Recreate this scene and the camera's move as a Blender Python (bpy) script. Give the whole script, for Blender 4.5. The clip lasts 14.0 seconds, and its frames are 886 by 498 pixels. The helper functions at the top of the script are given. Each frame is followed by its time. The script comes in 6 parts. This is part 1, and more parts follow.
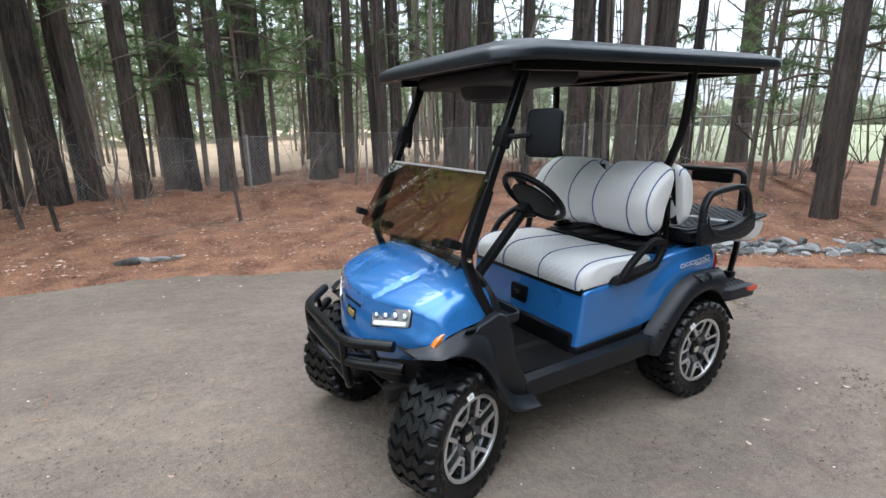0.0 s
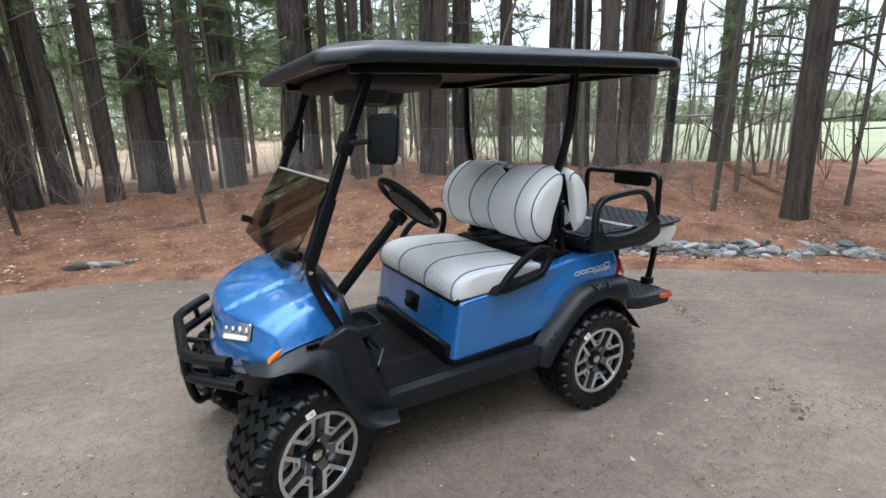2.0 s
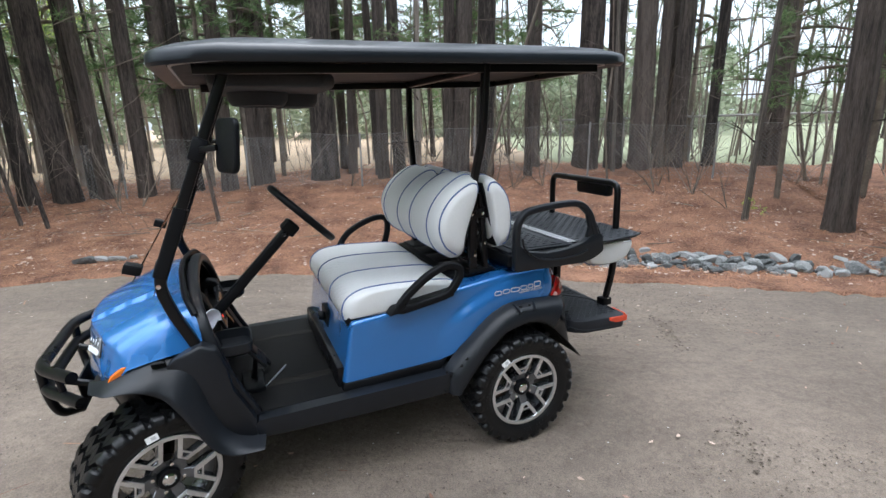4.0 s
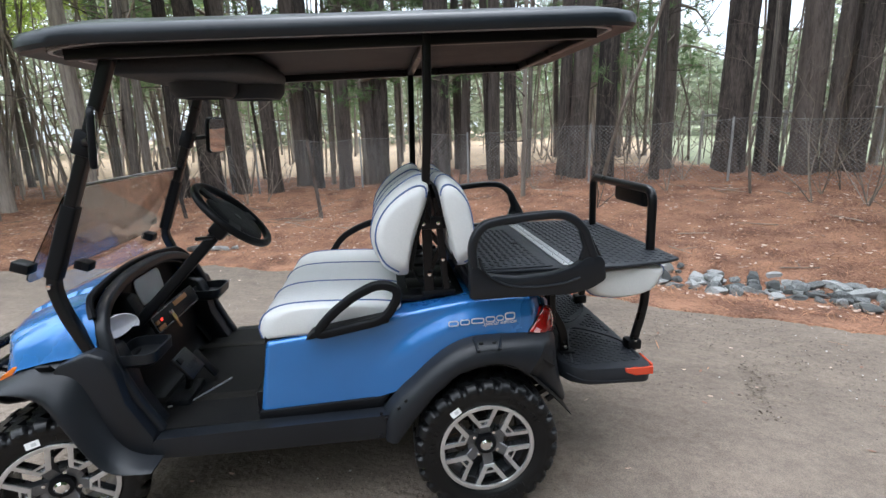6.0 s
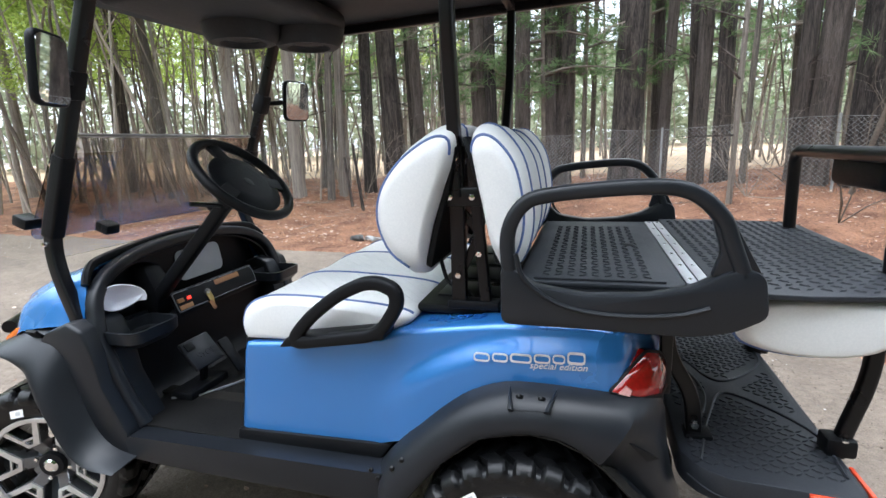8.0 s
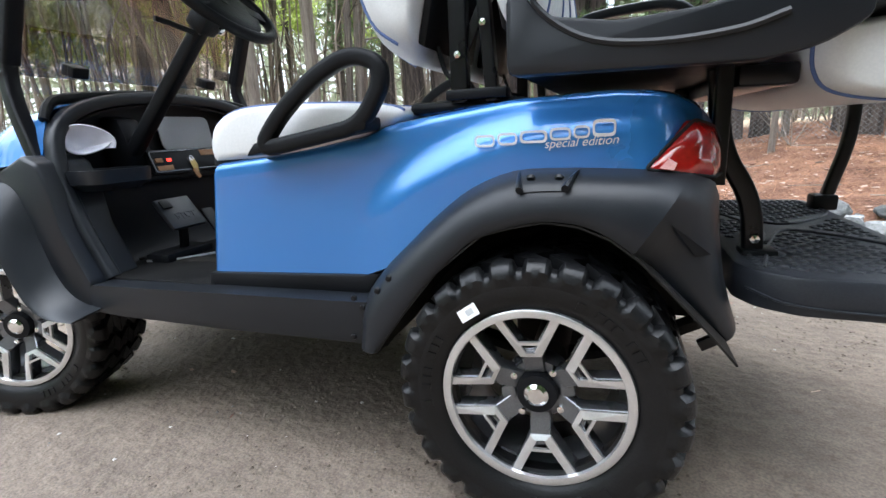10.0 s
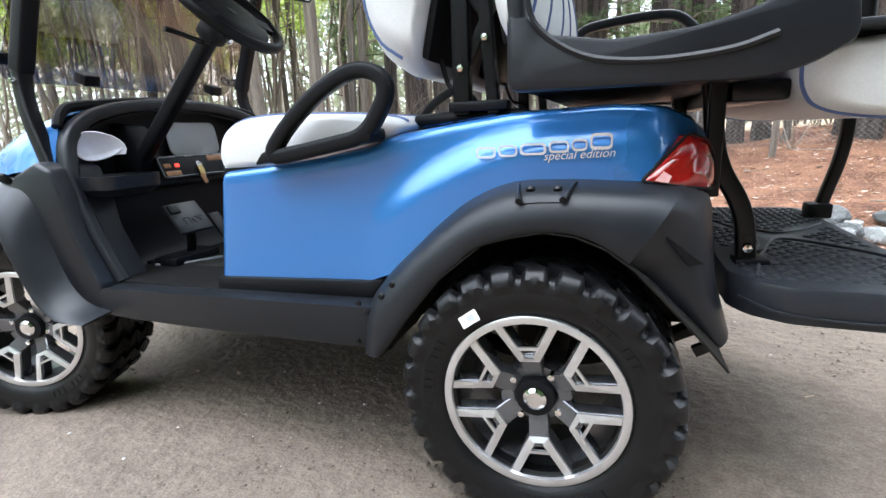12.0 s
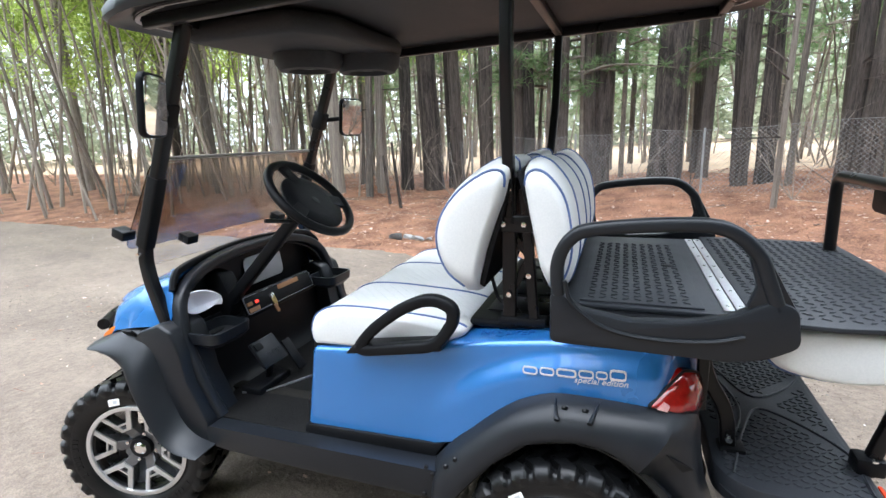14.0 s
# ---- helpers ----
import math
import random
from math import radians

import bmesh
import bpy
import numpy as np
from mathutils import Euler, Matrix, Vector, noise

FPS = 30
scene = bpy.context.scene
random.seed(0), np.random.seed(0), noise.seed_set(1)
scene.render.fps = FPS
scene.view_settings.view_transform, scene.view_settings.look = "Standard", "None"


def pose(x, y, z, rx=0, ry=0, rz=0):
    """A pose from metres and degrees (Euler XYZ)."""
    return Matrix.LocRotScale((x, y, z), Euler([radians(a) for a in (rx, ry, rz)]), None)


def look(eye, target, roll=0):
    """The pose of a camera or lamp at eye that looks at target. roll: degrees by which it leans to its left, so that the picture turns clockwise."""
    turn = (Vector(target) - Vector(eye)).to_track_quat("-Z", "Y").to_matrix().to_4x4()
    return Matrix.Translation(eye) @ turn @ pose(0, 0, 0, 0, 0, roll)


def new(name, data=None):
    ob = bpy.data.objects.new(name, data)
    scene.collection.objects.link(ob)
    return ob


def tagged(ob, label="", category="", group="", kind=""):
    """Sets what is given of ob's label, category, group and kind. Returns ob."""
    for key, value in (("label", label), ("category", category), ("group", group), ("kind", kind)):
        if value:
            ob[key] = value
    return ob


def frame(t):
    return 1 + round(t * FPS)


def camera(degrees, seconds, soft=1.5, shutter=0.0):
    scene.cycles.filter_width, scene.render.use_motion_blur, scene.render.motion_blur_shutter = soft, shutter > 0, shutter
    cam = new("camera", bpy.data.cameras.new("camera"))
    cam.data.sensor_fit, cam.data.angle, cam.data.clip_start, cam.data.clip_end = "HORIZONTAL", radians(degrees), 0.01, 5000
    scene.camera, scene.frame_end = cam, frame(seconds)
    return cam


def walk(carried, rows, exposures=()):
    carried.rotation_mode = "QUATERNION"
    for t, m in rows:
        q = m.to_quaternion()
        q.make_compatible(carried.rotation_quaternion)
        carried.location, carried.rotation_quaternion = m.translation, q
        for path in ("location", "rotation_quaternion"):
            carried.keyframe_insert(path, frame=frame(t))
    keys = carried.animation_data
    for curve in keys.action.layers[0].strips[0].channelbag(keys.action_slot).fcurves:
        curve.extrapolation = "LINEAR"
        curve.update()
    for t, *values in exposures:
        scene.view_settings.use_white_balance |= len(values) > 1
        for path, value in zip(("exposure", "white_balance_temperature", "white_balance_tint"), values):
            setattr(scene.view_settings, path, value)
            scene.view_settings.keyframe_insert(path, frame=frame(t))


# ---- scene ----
cam = camera(83.9, 14.0)
PATH = [
    (0, (-1.022, -2.159, 1.609), (-0.032, -0.491, 1.12), -0.7),
    (0.5, (-0.892, -2.245, 1.621), (0.095, -0.576, 1.131), -0.8),
    (1, (-0.725, -2.361, 1.615), (0.256, -0.688, 1.124), -0.9),
    (1.5, (-0.591, -2.421, 1.598), (0.385, -0.745, 1.108), -1.0),
    (2, (-0.398, -2.419, 1.623), (0.57, -0.738, 1.133), -1.1),
    (2.2, (-0.327, -2.398, 1.635), (0.635, -0.714, 1.146), -1.1),
    (4.3, (0.479, -2.569, 1.633), (1.21, -0.773, 1.141), -1.1),
    (4.5, (0.554, -2.544, 1.643), (1.254, -0.736, 1.151), -1.2),
    (5, (0.813, -2.476, 1.604), (1.384, -0.622, 1.119), -1.4),
    (5.5, (1.145, -2.445, 1.596), (1.497, -0.535, 1.121), -1.7),
    (6, (1.313, -2.357, 1.565), (1.531, -0.426, 1.093), -1.8),
    (6.5, (1.462, -2.147, 1.546), (1.573, -0.206, 1.076), -1.9),
    (7, (1.57, -2.003, 1.513), (1.549, -0.057, 1.051), -2.1),
    (7.5, (1.737, -1.799, 1.449), (1.471, 0.129, 0.988), -2.3),
    (8, (1.798, -1.666, 1.337), (1.245, 0.21, 0.921), -2.0),
    (8.5, (1.792, -1.572, 1.2), (1.176, 0.284, 0.781), -2.2),
    (9, (1.797, -1.533, 1.034), (1.16, 0.315, 0.613), -2.1),
    (9.2, (1.803, -1.522, 0.985), (1.153, 0.318, 0.545), -2.4),
    (11.3, (1.809, -1.535, 0.721), (1.16, 0.296, 0.246), -2.8),
    (11.5, (1.808, -1.543, 0.732), (1.16, 0.292, 0.272), -2.5),
    (12, (1.817, -1.551, 0.852), (1.16, 0.281, 0.39), -2.4),
    (12.5, (1.809, -1.578, 1.015), (1.138, 0.254, 0.576), -2.0),
    (13, (1.811, -1.649, 1.243), (1.14, 0.181, 0.793), -2.0),
    (13.5, (1.851, -1.743, 1.423), (1.179, 0.089, 0.983), -1.9),
    (14, (1.775, -1.794, 1.445), (1.099, 0.036, 1.008), -1.8),
]
walk(cam, [(t, look(eye, target, roll)) for t, eye, target, roll in PATH],
     exposures=[(0.0, 0.0, 6250, 11), (4.5, 0.05, 6250, 11), (6.0, 0.18, 6250, 11), (7.5, 0.48, 6250, 11), (8.5, 0.80, 6250, 11), (9.0, 0.64, 6250, 11),
                (11.5, 1.10, 6250, 11), (12.5, 0.96, 6250, 11), (14.0, 0.88, 6250, 11)])

# ---- light: a bright overcast sky, the sun only a soft glow behind it ----
SUN_AZ, SUN_EL = 186.0, 66.0
world = bpy.data.worlds.new("overcast_sky")
scene.world = world
world.use_nodes = True
wn, wl = world.node_tree.nodes, world.node_tree.links
wn.clear()
sky = wn.new("ShaderNodeTexSky")
sky.sky_type = "NISHITA"
sky.sun_disc = False
sky.sun_elevation, sky.sun_rotation = radians(SUN_EL), radians(SUN_AZ)
sky.air_density, sky.dust_density = 1.0, 4.0
cloud_noise = wn.new("ShaderNodeTexNoise")
cloud_noise.inputs["Scale"].default_value = 2.2
cloud_noise.inputs["Detail"].default_value = 5.0
cloud = wn.new("ShaderNodeMix")
cloud.data_type = "RGBA"
cloud.inputs[6].default_value = (0.77, 0.87, 1.0, 1)
cloud.inputs[7].default_value = (0.90, 0.96, 1.0, 1)
bg_sky, bg_cloud, add = wn.new("ShaderNodeBackground"), wn.new("ShaderNodeBackground"), wn.new("ShaderNodeAddShader")
bg_sky.inputs["Strength"].default_value = 0.05
# an overcast sky is brighter overhead than at the horizon
tc_w, sep_w, grade = wn.new("ShaderNodeTexCoord"), wn.new("ShaderNodeSeparateXYZ"), wn.new("ShaderNodeMapRange")
grade.inputs["To Min"].default_value, grade.inputs["To Max"].default_value = 0.95, 4.75
wl.new(tc_w.outputs["Generated"], sep_w.inputs[0])
wl.new(sep_w.outputs["Z"], grade.inputs["Value"])
wl.new(grade.outputs[0], bg_cloud.inputs["Strength"])
out = wn.new("ShaderNodeOutputWorld")
wl.new(cloud_noise.outputs["Fac"], cloud.inputs[0])
wl.new(sky.outputs[0], bg_sky.inputs["Color"])
wl.new(cloud.outputs[2], bg_cloud.inputs["Color"])
wl.new(bg_sky.outputs[0], add.inputs[0])
wl.new(bg_cloud.outputs[0], add.inputs[1])
wl.new(add.outputs[0], out.inputs["Surface"])
sun = new("sun", bpy.data.lights.new("sun", "SUN"))
sun.data.energy, sun.data.angle, sun.data.color = 1.35, radians(32), (1.0, 0.985, 0.97)
sun.matrix_world = look((-9 * math.sin(radians(SUN_AZ)), -9 * math.cos(radians(SUN_AZ)), 20), (0, 0, 0))

# ---- materials ----
def surface(name, dark, light, rough=0.6, metal=0.0, scale=6.0, fine=70.0, bump=0.15, coat=0.0, rough_var=0.1, spec=0.5, stretch=(1, 1, 1), by_piece=0.0, island=0.0, depth=0.01, trans=0.0, ior=1.45, sheen=0.0, tight=0.2):
    """Two scales of colour variation, fine relief and uneven gloss; by_piece and island vary it from object to object and clump to clump."""
    m = bpy.data.materials.new(name)
    m.use_nodes = True
    n, l = m.node_tree.nodes, m.node_tree.links
    b = n["Principled BSDF"]
    tc, mp = n.new("ShaderNodeTexCoord"), n.new("ShaderNodeMapping")
    mp.inputs["Scale"].default_value = stretch
    l.new(tc.outputs["Object"], mp.inputs["Vector"])
    big, small = n.new("ShaderNodeTexNoise"), n.new("ShaderNodeTexNoise")
    big.inputs["Scale"].default_value, big.inputs["Detail"].default_value = scale, 6
    small.inputs["Scale"].default_value, small.inputs["Detail"].default_value = fine, 4
    for t in (big, small):
        l.new(mp.outputs[0], t.inputs["Vector"])
    both = n.new("ShaderNodeMath")
    both.operation = "MULTIPLY_ADD"
    both.inputs[1].default_value = 0.45
    l.new(small.outputs["Fac"], both.inputs[0])
    half = n.new("ShaderNodeMath")
    half.operation = "MULTIPLY"
    half.inputs[1].default_value = 0.55
    l.new(big.outputs["Fac"], half.inputs[0])
    l.new(half.outputs[0], both.inputs[2])
    fac = both.outputs[0]
    for amount, source in ((by_piece, "ShaderNodeObjectInfo"), (island, "ShaderNodeNewGeometry")):
        if amount:
            s = n.new(source)
            k = n.new("ShaderNodeMath")
            k.operation = "MULTIPLY_ADD"
            k.inputs[1].default_value, k.inputs[2].default_value = amount, -amount / 2
            l.new(s.outputs["Random" if by_piece and source == "ShaderNodeObjectInfo" else "Random Per Island"], k.inputs[0])
            a = n.new("ShaderNodeMath")
            l.new(k.outputs[0], a.inputs[0])
            l.new(fac, a.inputs[1])
            fac = a.outputs[0]
    ramp = n.new("ShaderNodeValToRGB")
    ramp.color_ramp.elements[0].position, ramp.color_ramp.elements[1].position = 0.5 - tight, 0.5 + tight
    ramp.color_ramp.elements[0].color, ramp.color_ramp.elements[1].color = (*dark, 1), (*light, 1)
    l.new(fac, ramp.inputs["Fac"])
    l.new(ramp.outputs["Color"], b.inputs["Base Color"])
    b.inputs["Metallic"].default_value, b.inputs["Coat Weight"].default_value = metal, coat
    b.inputs["Coat Roughness"].default_value = 0.04
    b.inputs["Specular IOR Level"].default_value = spec
    b.inputs["Transmission Weight"].default_value, b.inputs["IOR"].default_value = trans, ior
    if sheen:
        b.inputs["Sheen Weight"].default_value = sheen
    rr = n.new("ShaderNodeMapRange")
    rr.inputs["To Min"].default_value, rr.inputs["To Max"].default_value = max(0.0, rough - rough_var), min(1.0, rough + rough_var)
    l.new(big.outputs["Fac"], rr.inputs["Value"])
    l.new(rr.outputs[0], b.inputs["Roughness"])
    if bump:
        bp = n.new("ShaderNodeBump")
        bp.inputs["Strength"].default_value, bp.inputs["Distance"].default_value = bump, depth
        l.new(small.outputs["Fac"], bp.inputs["Height"])
        l.new(bp.outputs[0], b.inputs["Normal"])
    return m


def glass(name, tint, rough=0.0, ior=1.45):
    m = bpy.data.materials.new(name)
    m.use_nodes = True
    b = m.node_tree.nodes["Principled BSDF"]
    b.inputs["Base Color"].default_value = (*tint, 1)
    b.inputs["Transmission Weight"].default_value, b.inputs["Roughness"].default_value, b.inputs["IOR"].default_value = 1.0, rough, ior
    return m


def glow(name, colour, strength):
    m = bpy.data.materials.new(name)
    m.use_nodes = True
    b = m.node_tree.nodes["Principled BSDF"]
    b.inputs["Base Color"].default_value = (*colour, 1)
    b.inputs["Emission Color"].default_value, b.inputs["Emission Strength"].default_value = (*colour, 1), strength
    return m


def leafy(m, through_light=0.45):
    """Lets part of the light pass through thin leaves."""
    n, l = m.node_tree.nodes, m.node_tree.links
    b = n["Principled BSDF"]
    t, mix, o = n.new("ShaderNodeBsdfTranslucent"), n.new("ShaderNodeMixShader"), n["Material Output"]
    l.new(b.inputs["Base Color"].links[0].from_socket, t.inputs["Color"])
    mix.inputs[0].default_value = through_light
    l.new(b.outputs[0], mix.inputs[1])
    l.new(t.outputs[0], mix.inputs[2])
    l.new(mix.outputs[0], o.inputs["Surface"])
    b.inputs["Specular IOR Level"].default_value = 0.2
    return m


def quilted(name, dark, light):
    """White vinyl with stitched diamonds, 45 mm across."""
    m = surface(name, dark, light, rough=0.42, fine=260, bump=0.05, scale=3)
    n, l = m.node_tree.nodes, m.node_tree.links
    b = n["Principled BSDF"]
    geo, sep = n.new("ShaderNodeTexCoord"), n.new("ShaderNodeSeparateXYZ")
    l.new(geo.outputs["UV"], sep.inputs[0])
    waves = []
    for sign in (1, -1):
        a = n.new("ShaderNodeMath")
        a.operation = "MULTIPLY_ADD"
        a.inputs[1].default_value = sign * 1.0
        l.new(sep.outputs["X"], a.inputs[0])
        l.new(sep.outputs["Y"], a.inputs[2])
        k = n.new("ShaderNodeMath")
        k.operation = "PINGPONG"
        k.inputs[1].default_value = 0.022
        l.new(a.outputs[0], k.inputs[0])
        q = n.new("ShaderNodeMath")
        q.operation = "MINIMUM"
        q.inputs[1].default_value = 0.008
        l.new(k.outputs[0], q.inputs[0])
        waves.append(q)
    low = n.new("ShaderNodeMath")
    low.operation = "MINIMUM"
    l.new(waves[0].outputs[0], low.inputs[0])
    l.new(waves[1].outputs[0], low.inputs[1])
    bp = n.new("ShaderNodeBump")
    bp.inputs["Strength"].default_value, bp.inputs["Distance"].default_value = 0.34, 0.9
    l.new(low.outputs[0], bp.inputs["Height"])
    old = [x for x in n if x.type == "BUMP" and x != bp][0]
    l.new(old.outputs[0], bp.inputs["Normal"])
    l.new(bp.outputs[0], b.inputs["Normal"])
    return m


def dirt_road(m):
    """Adds faint wheel tracks along the road, damp patches and pressed-in grit."""
    n, l = m.node_tree.nodes, m.node_tree.links
    b = n["Principled BSDF"]
    col = b.inputs["Base Color"].links[0].from_socket
    tc = n.new("ShaderNodeTexCoord")
    grey = None
    for stretch, scale, lo, hi, a, z in (((0.40, 1.7, 1), 1.1, 0.91, 1.06, 0.36, 0.62), ((1, 1, 1), 0.55, 0.92, 1.07, 0.40, 0.60), ((0.8, 1.3, 1), 7.0, 0.90, 1.07, 0.36, 0.64), ((1, 1, 1), 150.0, 0.78, 1.22, 0.35, 0.65)):
        mp, t, r, k = n.new("ShaderNodeMapping"), n.new("ShaderNodeTexNoise"), n.new("ShaderNodeMapRange"), n.new("ShaderNodeMix")
        mp.vector_type = "TEXTURE"
        mp.inputs["Rotation"].default_value = (0, 0, radians(-22))
        mp.inputs["Scale"].default_value = tuple(1 / q for q in stretch)
        t.inputs["Scale"].default_value, t.inputs["Detail"].default_value = scale, 5
        r.inputs["From Min"].default_value, r.inputs["From Max"].default_value = a, z
        r.inputs["To Min"].default_value, r.inputs["To Max"].default_value = lo, hi
        l.new(tc.outputs["Object"], mp.inputs["Vector"])
        l.new(mp.outputs[0], t.inputs["Vector"])
        l.new(t.outputs["Fac"], r.inputs["Value"])
        k.data_type, k.blend_type = "RGBA", "MULTIPLY"
        k.inputs[0].default_value = 1.0
        l.new(col, k.inputs[6])
        l.new(r.outputs[0], k.inputs[7])
        col = k.outputs[2]
        if scale == 7.0:
            bp = n.new("ShaderNodeBump")
            bp.inputs["Strength"].default_value, bp.inputs["Distance"].default_value = 0.45, 0.04
            l.new(t.outputs["Fac"], bp.inputs["Height"])
            old = b.inputs["Normal"].links[0].from_socket
            l.new(old, bp.inputs["Normal"])
            l.new(bp.outputs[0], b.inputs["Normal"])
    l.new(col, b.inputs["Base Color"])
    return m


BLUE = surface("blue_metallic_paint", (0.021, 0.152, 0.44), (0.036, 0.206, 0.56), rough=0.28, metal=0.35, scale=1.5, fine=900, bump=0.02, coat=1.0, rough_var=0.04, depth=0.001)
BLACK = surface("black_textured_plastic", (0.0030, 0.0034, 0.0043), (0.0072, 0.0079, 0.0098), rough=0.46, fine=420, bump=0.25, depth=0.002, spec=0.20)
FLARE = surface("charcoal_moulded_plastic", (0.0062, 0.0076, 0.0102), (0.0120, 0.0142, 0.0185), rough=0.38, fine=500, bump=0.2, depth=0.001, spec=0.42)
ROOFM = surface("dark_slate_roof_plastic", (0.0105, 0.0140, 0.0185), (0.0165, 0.0210, 0.0270), rough=0.34, fine=300, bump=0.1, depth=0.001, scale=2, spec=0.4)
LINER = surface("black_roof_lining", (0.020, 0.020, 0.0215), (0.034, 0.034, 0.036), rough=0.6, fine=150, spec=0.25)
STRIP = surface("pale_roof_edging", (0.36, 0.34, 0.33), (0.50, 0.47, 0.46), rough=0.5, fine=90)
STEEL = surface("black_powder_coated_steel", (0.003, 0.003, 0.0038), (0.006, 0.0062, 0.0075), rough=0.30, fine=350, bump=0.08, depth=0.001, spec=0.32)
RUBBER = surface("tyre_rubber", (0.0026, 0.0028, 0.0032), (0.0088, 0.0090, 0.0098), rough=0.34, scale=9, fine=180, bump=0.25, depth=0.003, spec=0.36)
MAT = surface("black_rubber_floor_mat", (0.0030, 0.0031, 0.0036), (0.014, 0.0138, 0.0135), rough=0.6, scale=7, fine=160, bump=0.5, depth=0.004, spec=0.12)
VINYL = surface("white_vinyl", (0.62, 0.63, 0.63), (0.74, 0.74, 0.73), rough=0.42, scale=3, fine=240, bump=0.06, depth=0.002)
QUILT = quilted("white_quilted_vinyl", (0.62, 0.63, 0.64), (0.76, 0.76, 0.76))
PIPING = surface("blue_grey_piping", (0.060, 0.100, 0.24), (0.10, 0.155, 0.33), rough=0.5, fine=300)
SILVER = surface("machined_aluminium", (0.62, 0.62, 0.63), (0.80, 0.80, 0.81), rough=0.34, metal=0.85, scale=20, fine=400, bump=0.05, depth=0.001)
GUN = surface("gunmetal_wheel_paint", (0.105, 0.110, 0.120), (0.20, 0.207, 0.22), rough=0.28, metal=0.75, fine=300, bump=0.05, depth=0.001)
CHROME = surface("chrome", (0.75, 0.75, 0.76), (0.88, 0.88, 0.88), rough=0.08, metal=1.0, bump=0.0, rough_var=0.04)
ALU = surface("diamond_plate_hinge_aluminium", (0.42, 0.43, 0.44), (0.60, 0.61, 0.62), rough=0.36, metal=0.85, fine=200, bump=0.1)
PLATE = surface("dark_tread_plate_rubber", (0.013, 0.015, 0.019), (0.024, 0.027, 0.033), rough=0.42, scale=7, fine=240, bump=0.2, depth=0.002, spec=0.38)
RED = surface("red_lens_plastic", (0.12, 0.003, 0.003), (0.40, 0.010, 0.008), rough=0.08, fine=60, scale=14, bump=0.08, coat=1.0)
PINK = surface("painted_lens_highlight", (0.55, 0.24, 0.22), (0.72, 0.44, 0.42), rough=0.15, fine=200, coat=1.0)
REFLECTOR = surface("red_orange_reflector", (0.62, 0.05, 0.02), (0.78, 0.09, 0.03), rough=0.2, fine=500, bump=0.2, coat=0.6)
AMBER = surface("amber_marker_lens", (0.62, 0.13, 0.01), (0.80, 0.20, 0.015), rough=0.2, fine=400, bump=0.1, coat=0.8)
LED = surface("headlight_reflector", (0.30, 0.31, 0.34), (0.66, 0.68, 0.72), rough=0.15, metal=0.6, fine=160, bump=0.3, coat=1.0)
LEDBULB = glow("lit_headlight_diodes", (0.80, 0.83, 0.88), 0.05)
MIRROR = surface("mirror_glass", (0.80, 0.81, 0.82), (0.86, 0.87, 0.88), rough=0.02, metal=1.0, bump=0.0, rough_var=0.01)
TINT = glass("bronze_tinted_windshield", (0.39, 0.325, 0.28), 0.0, 1.6)
CLEAR = glass("clear_windshield", (0.93, 0.91, 0.88))
PAPER = surface("white_printed_paper", (0.72, 0.72, 0.80), (0.82, 0.82, 0.88), rough=0.8, fine=60, bump=0.05)
PANEL = surface("pale_grey_dash_panel", (0.42, 0.43, 0.44), (0.52, 0.53, 0.54), rough=0.5, fine=200, bump=0.1)
WOOD = surface("brown_switch_label", (0.28, 0.13, 0.05), (0.40, 0.20, 0.09), rough=0.45, fine=90)
REDLED = glow("red_display_digits", (1.0, 0.05, 0.03), 1.2)
GOLD = surface("gold_badge_paint", (0.42, 0.30, 0.10), (0.55, 0.41, 0.16), rough=0.35, metal=0.6, fine=120)
DECAL = surface("silver_decal", (0.62, 0.62, 0.63), (0.76, 0.76, 0.77), rough=0.35, metal=0.3, fine=120, bump=0.0)
TAGW = surface("white_paper_label", (0.70, 0.70, 0.70), (0.82, 0.82, 0.81), rough=0.7, fine=80)
CHASSIS = surface("dusty_black_steel", (0.007, 0.0065, 0.006), (0.025, 0.023, 0.02), rough=0.7, scale=6, fine=90, spec=0.15)
NOSTEP = surface("dark_blue_embossed_letters", (0.008, 0.07, 0.26), (0.010, 0.085, 0.32), rough=0.4)

DIRT = dirt_road(surface("packed_dirt_road", (0.108, 0.083, 0.064), (0.196, 0.158, 0.126), rough=0.9, scale=0.9, fine=28, bump=0.85, depth=0.017, rough_var=0.06))
STRAW = surface("pine_straw_floor", (0.100, 0.043, 0.026), (0.40, 0.205, 0.125), rough=0.95, scale=2.2, fine=48, bump=1.0, depth=0.05, tight=0.13)
FIELD = surface("green_grass_field", (0.15, 0.165, 0.085), (0.27, 0.285, 0.175), rough=0.95, scale=0.12, fine=4, bump=0.3)
TAN = surface("dry_tan_grass", (0.26, 0.175, 0.105), (0.48, 0.36, 0.24), rough=0.95, scale=0.3, fine=6, bump=0.4)
NEEDLE = surface("fallen_pine_needles", (0.105, 0.038, 0.019), (0.47, 0.235, 0.130), rough=0.85, scale=1.2, fine=30, bump=0.0, island=0.7)
LEAF = surface("dry_fallen_leaves", (0.20, 0.10, 0.065), (0.56, 0.42, 0.34), rough=0.75, scale=4, fine=60, bump=0.2, island=0.9)
PEBBLE = surface("road_pebbles", (0.12, 0.11, 0.10), (0.46, 0.44, 0.41), rough=0.85, fine=90, bump=0.3, island=0.9)
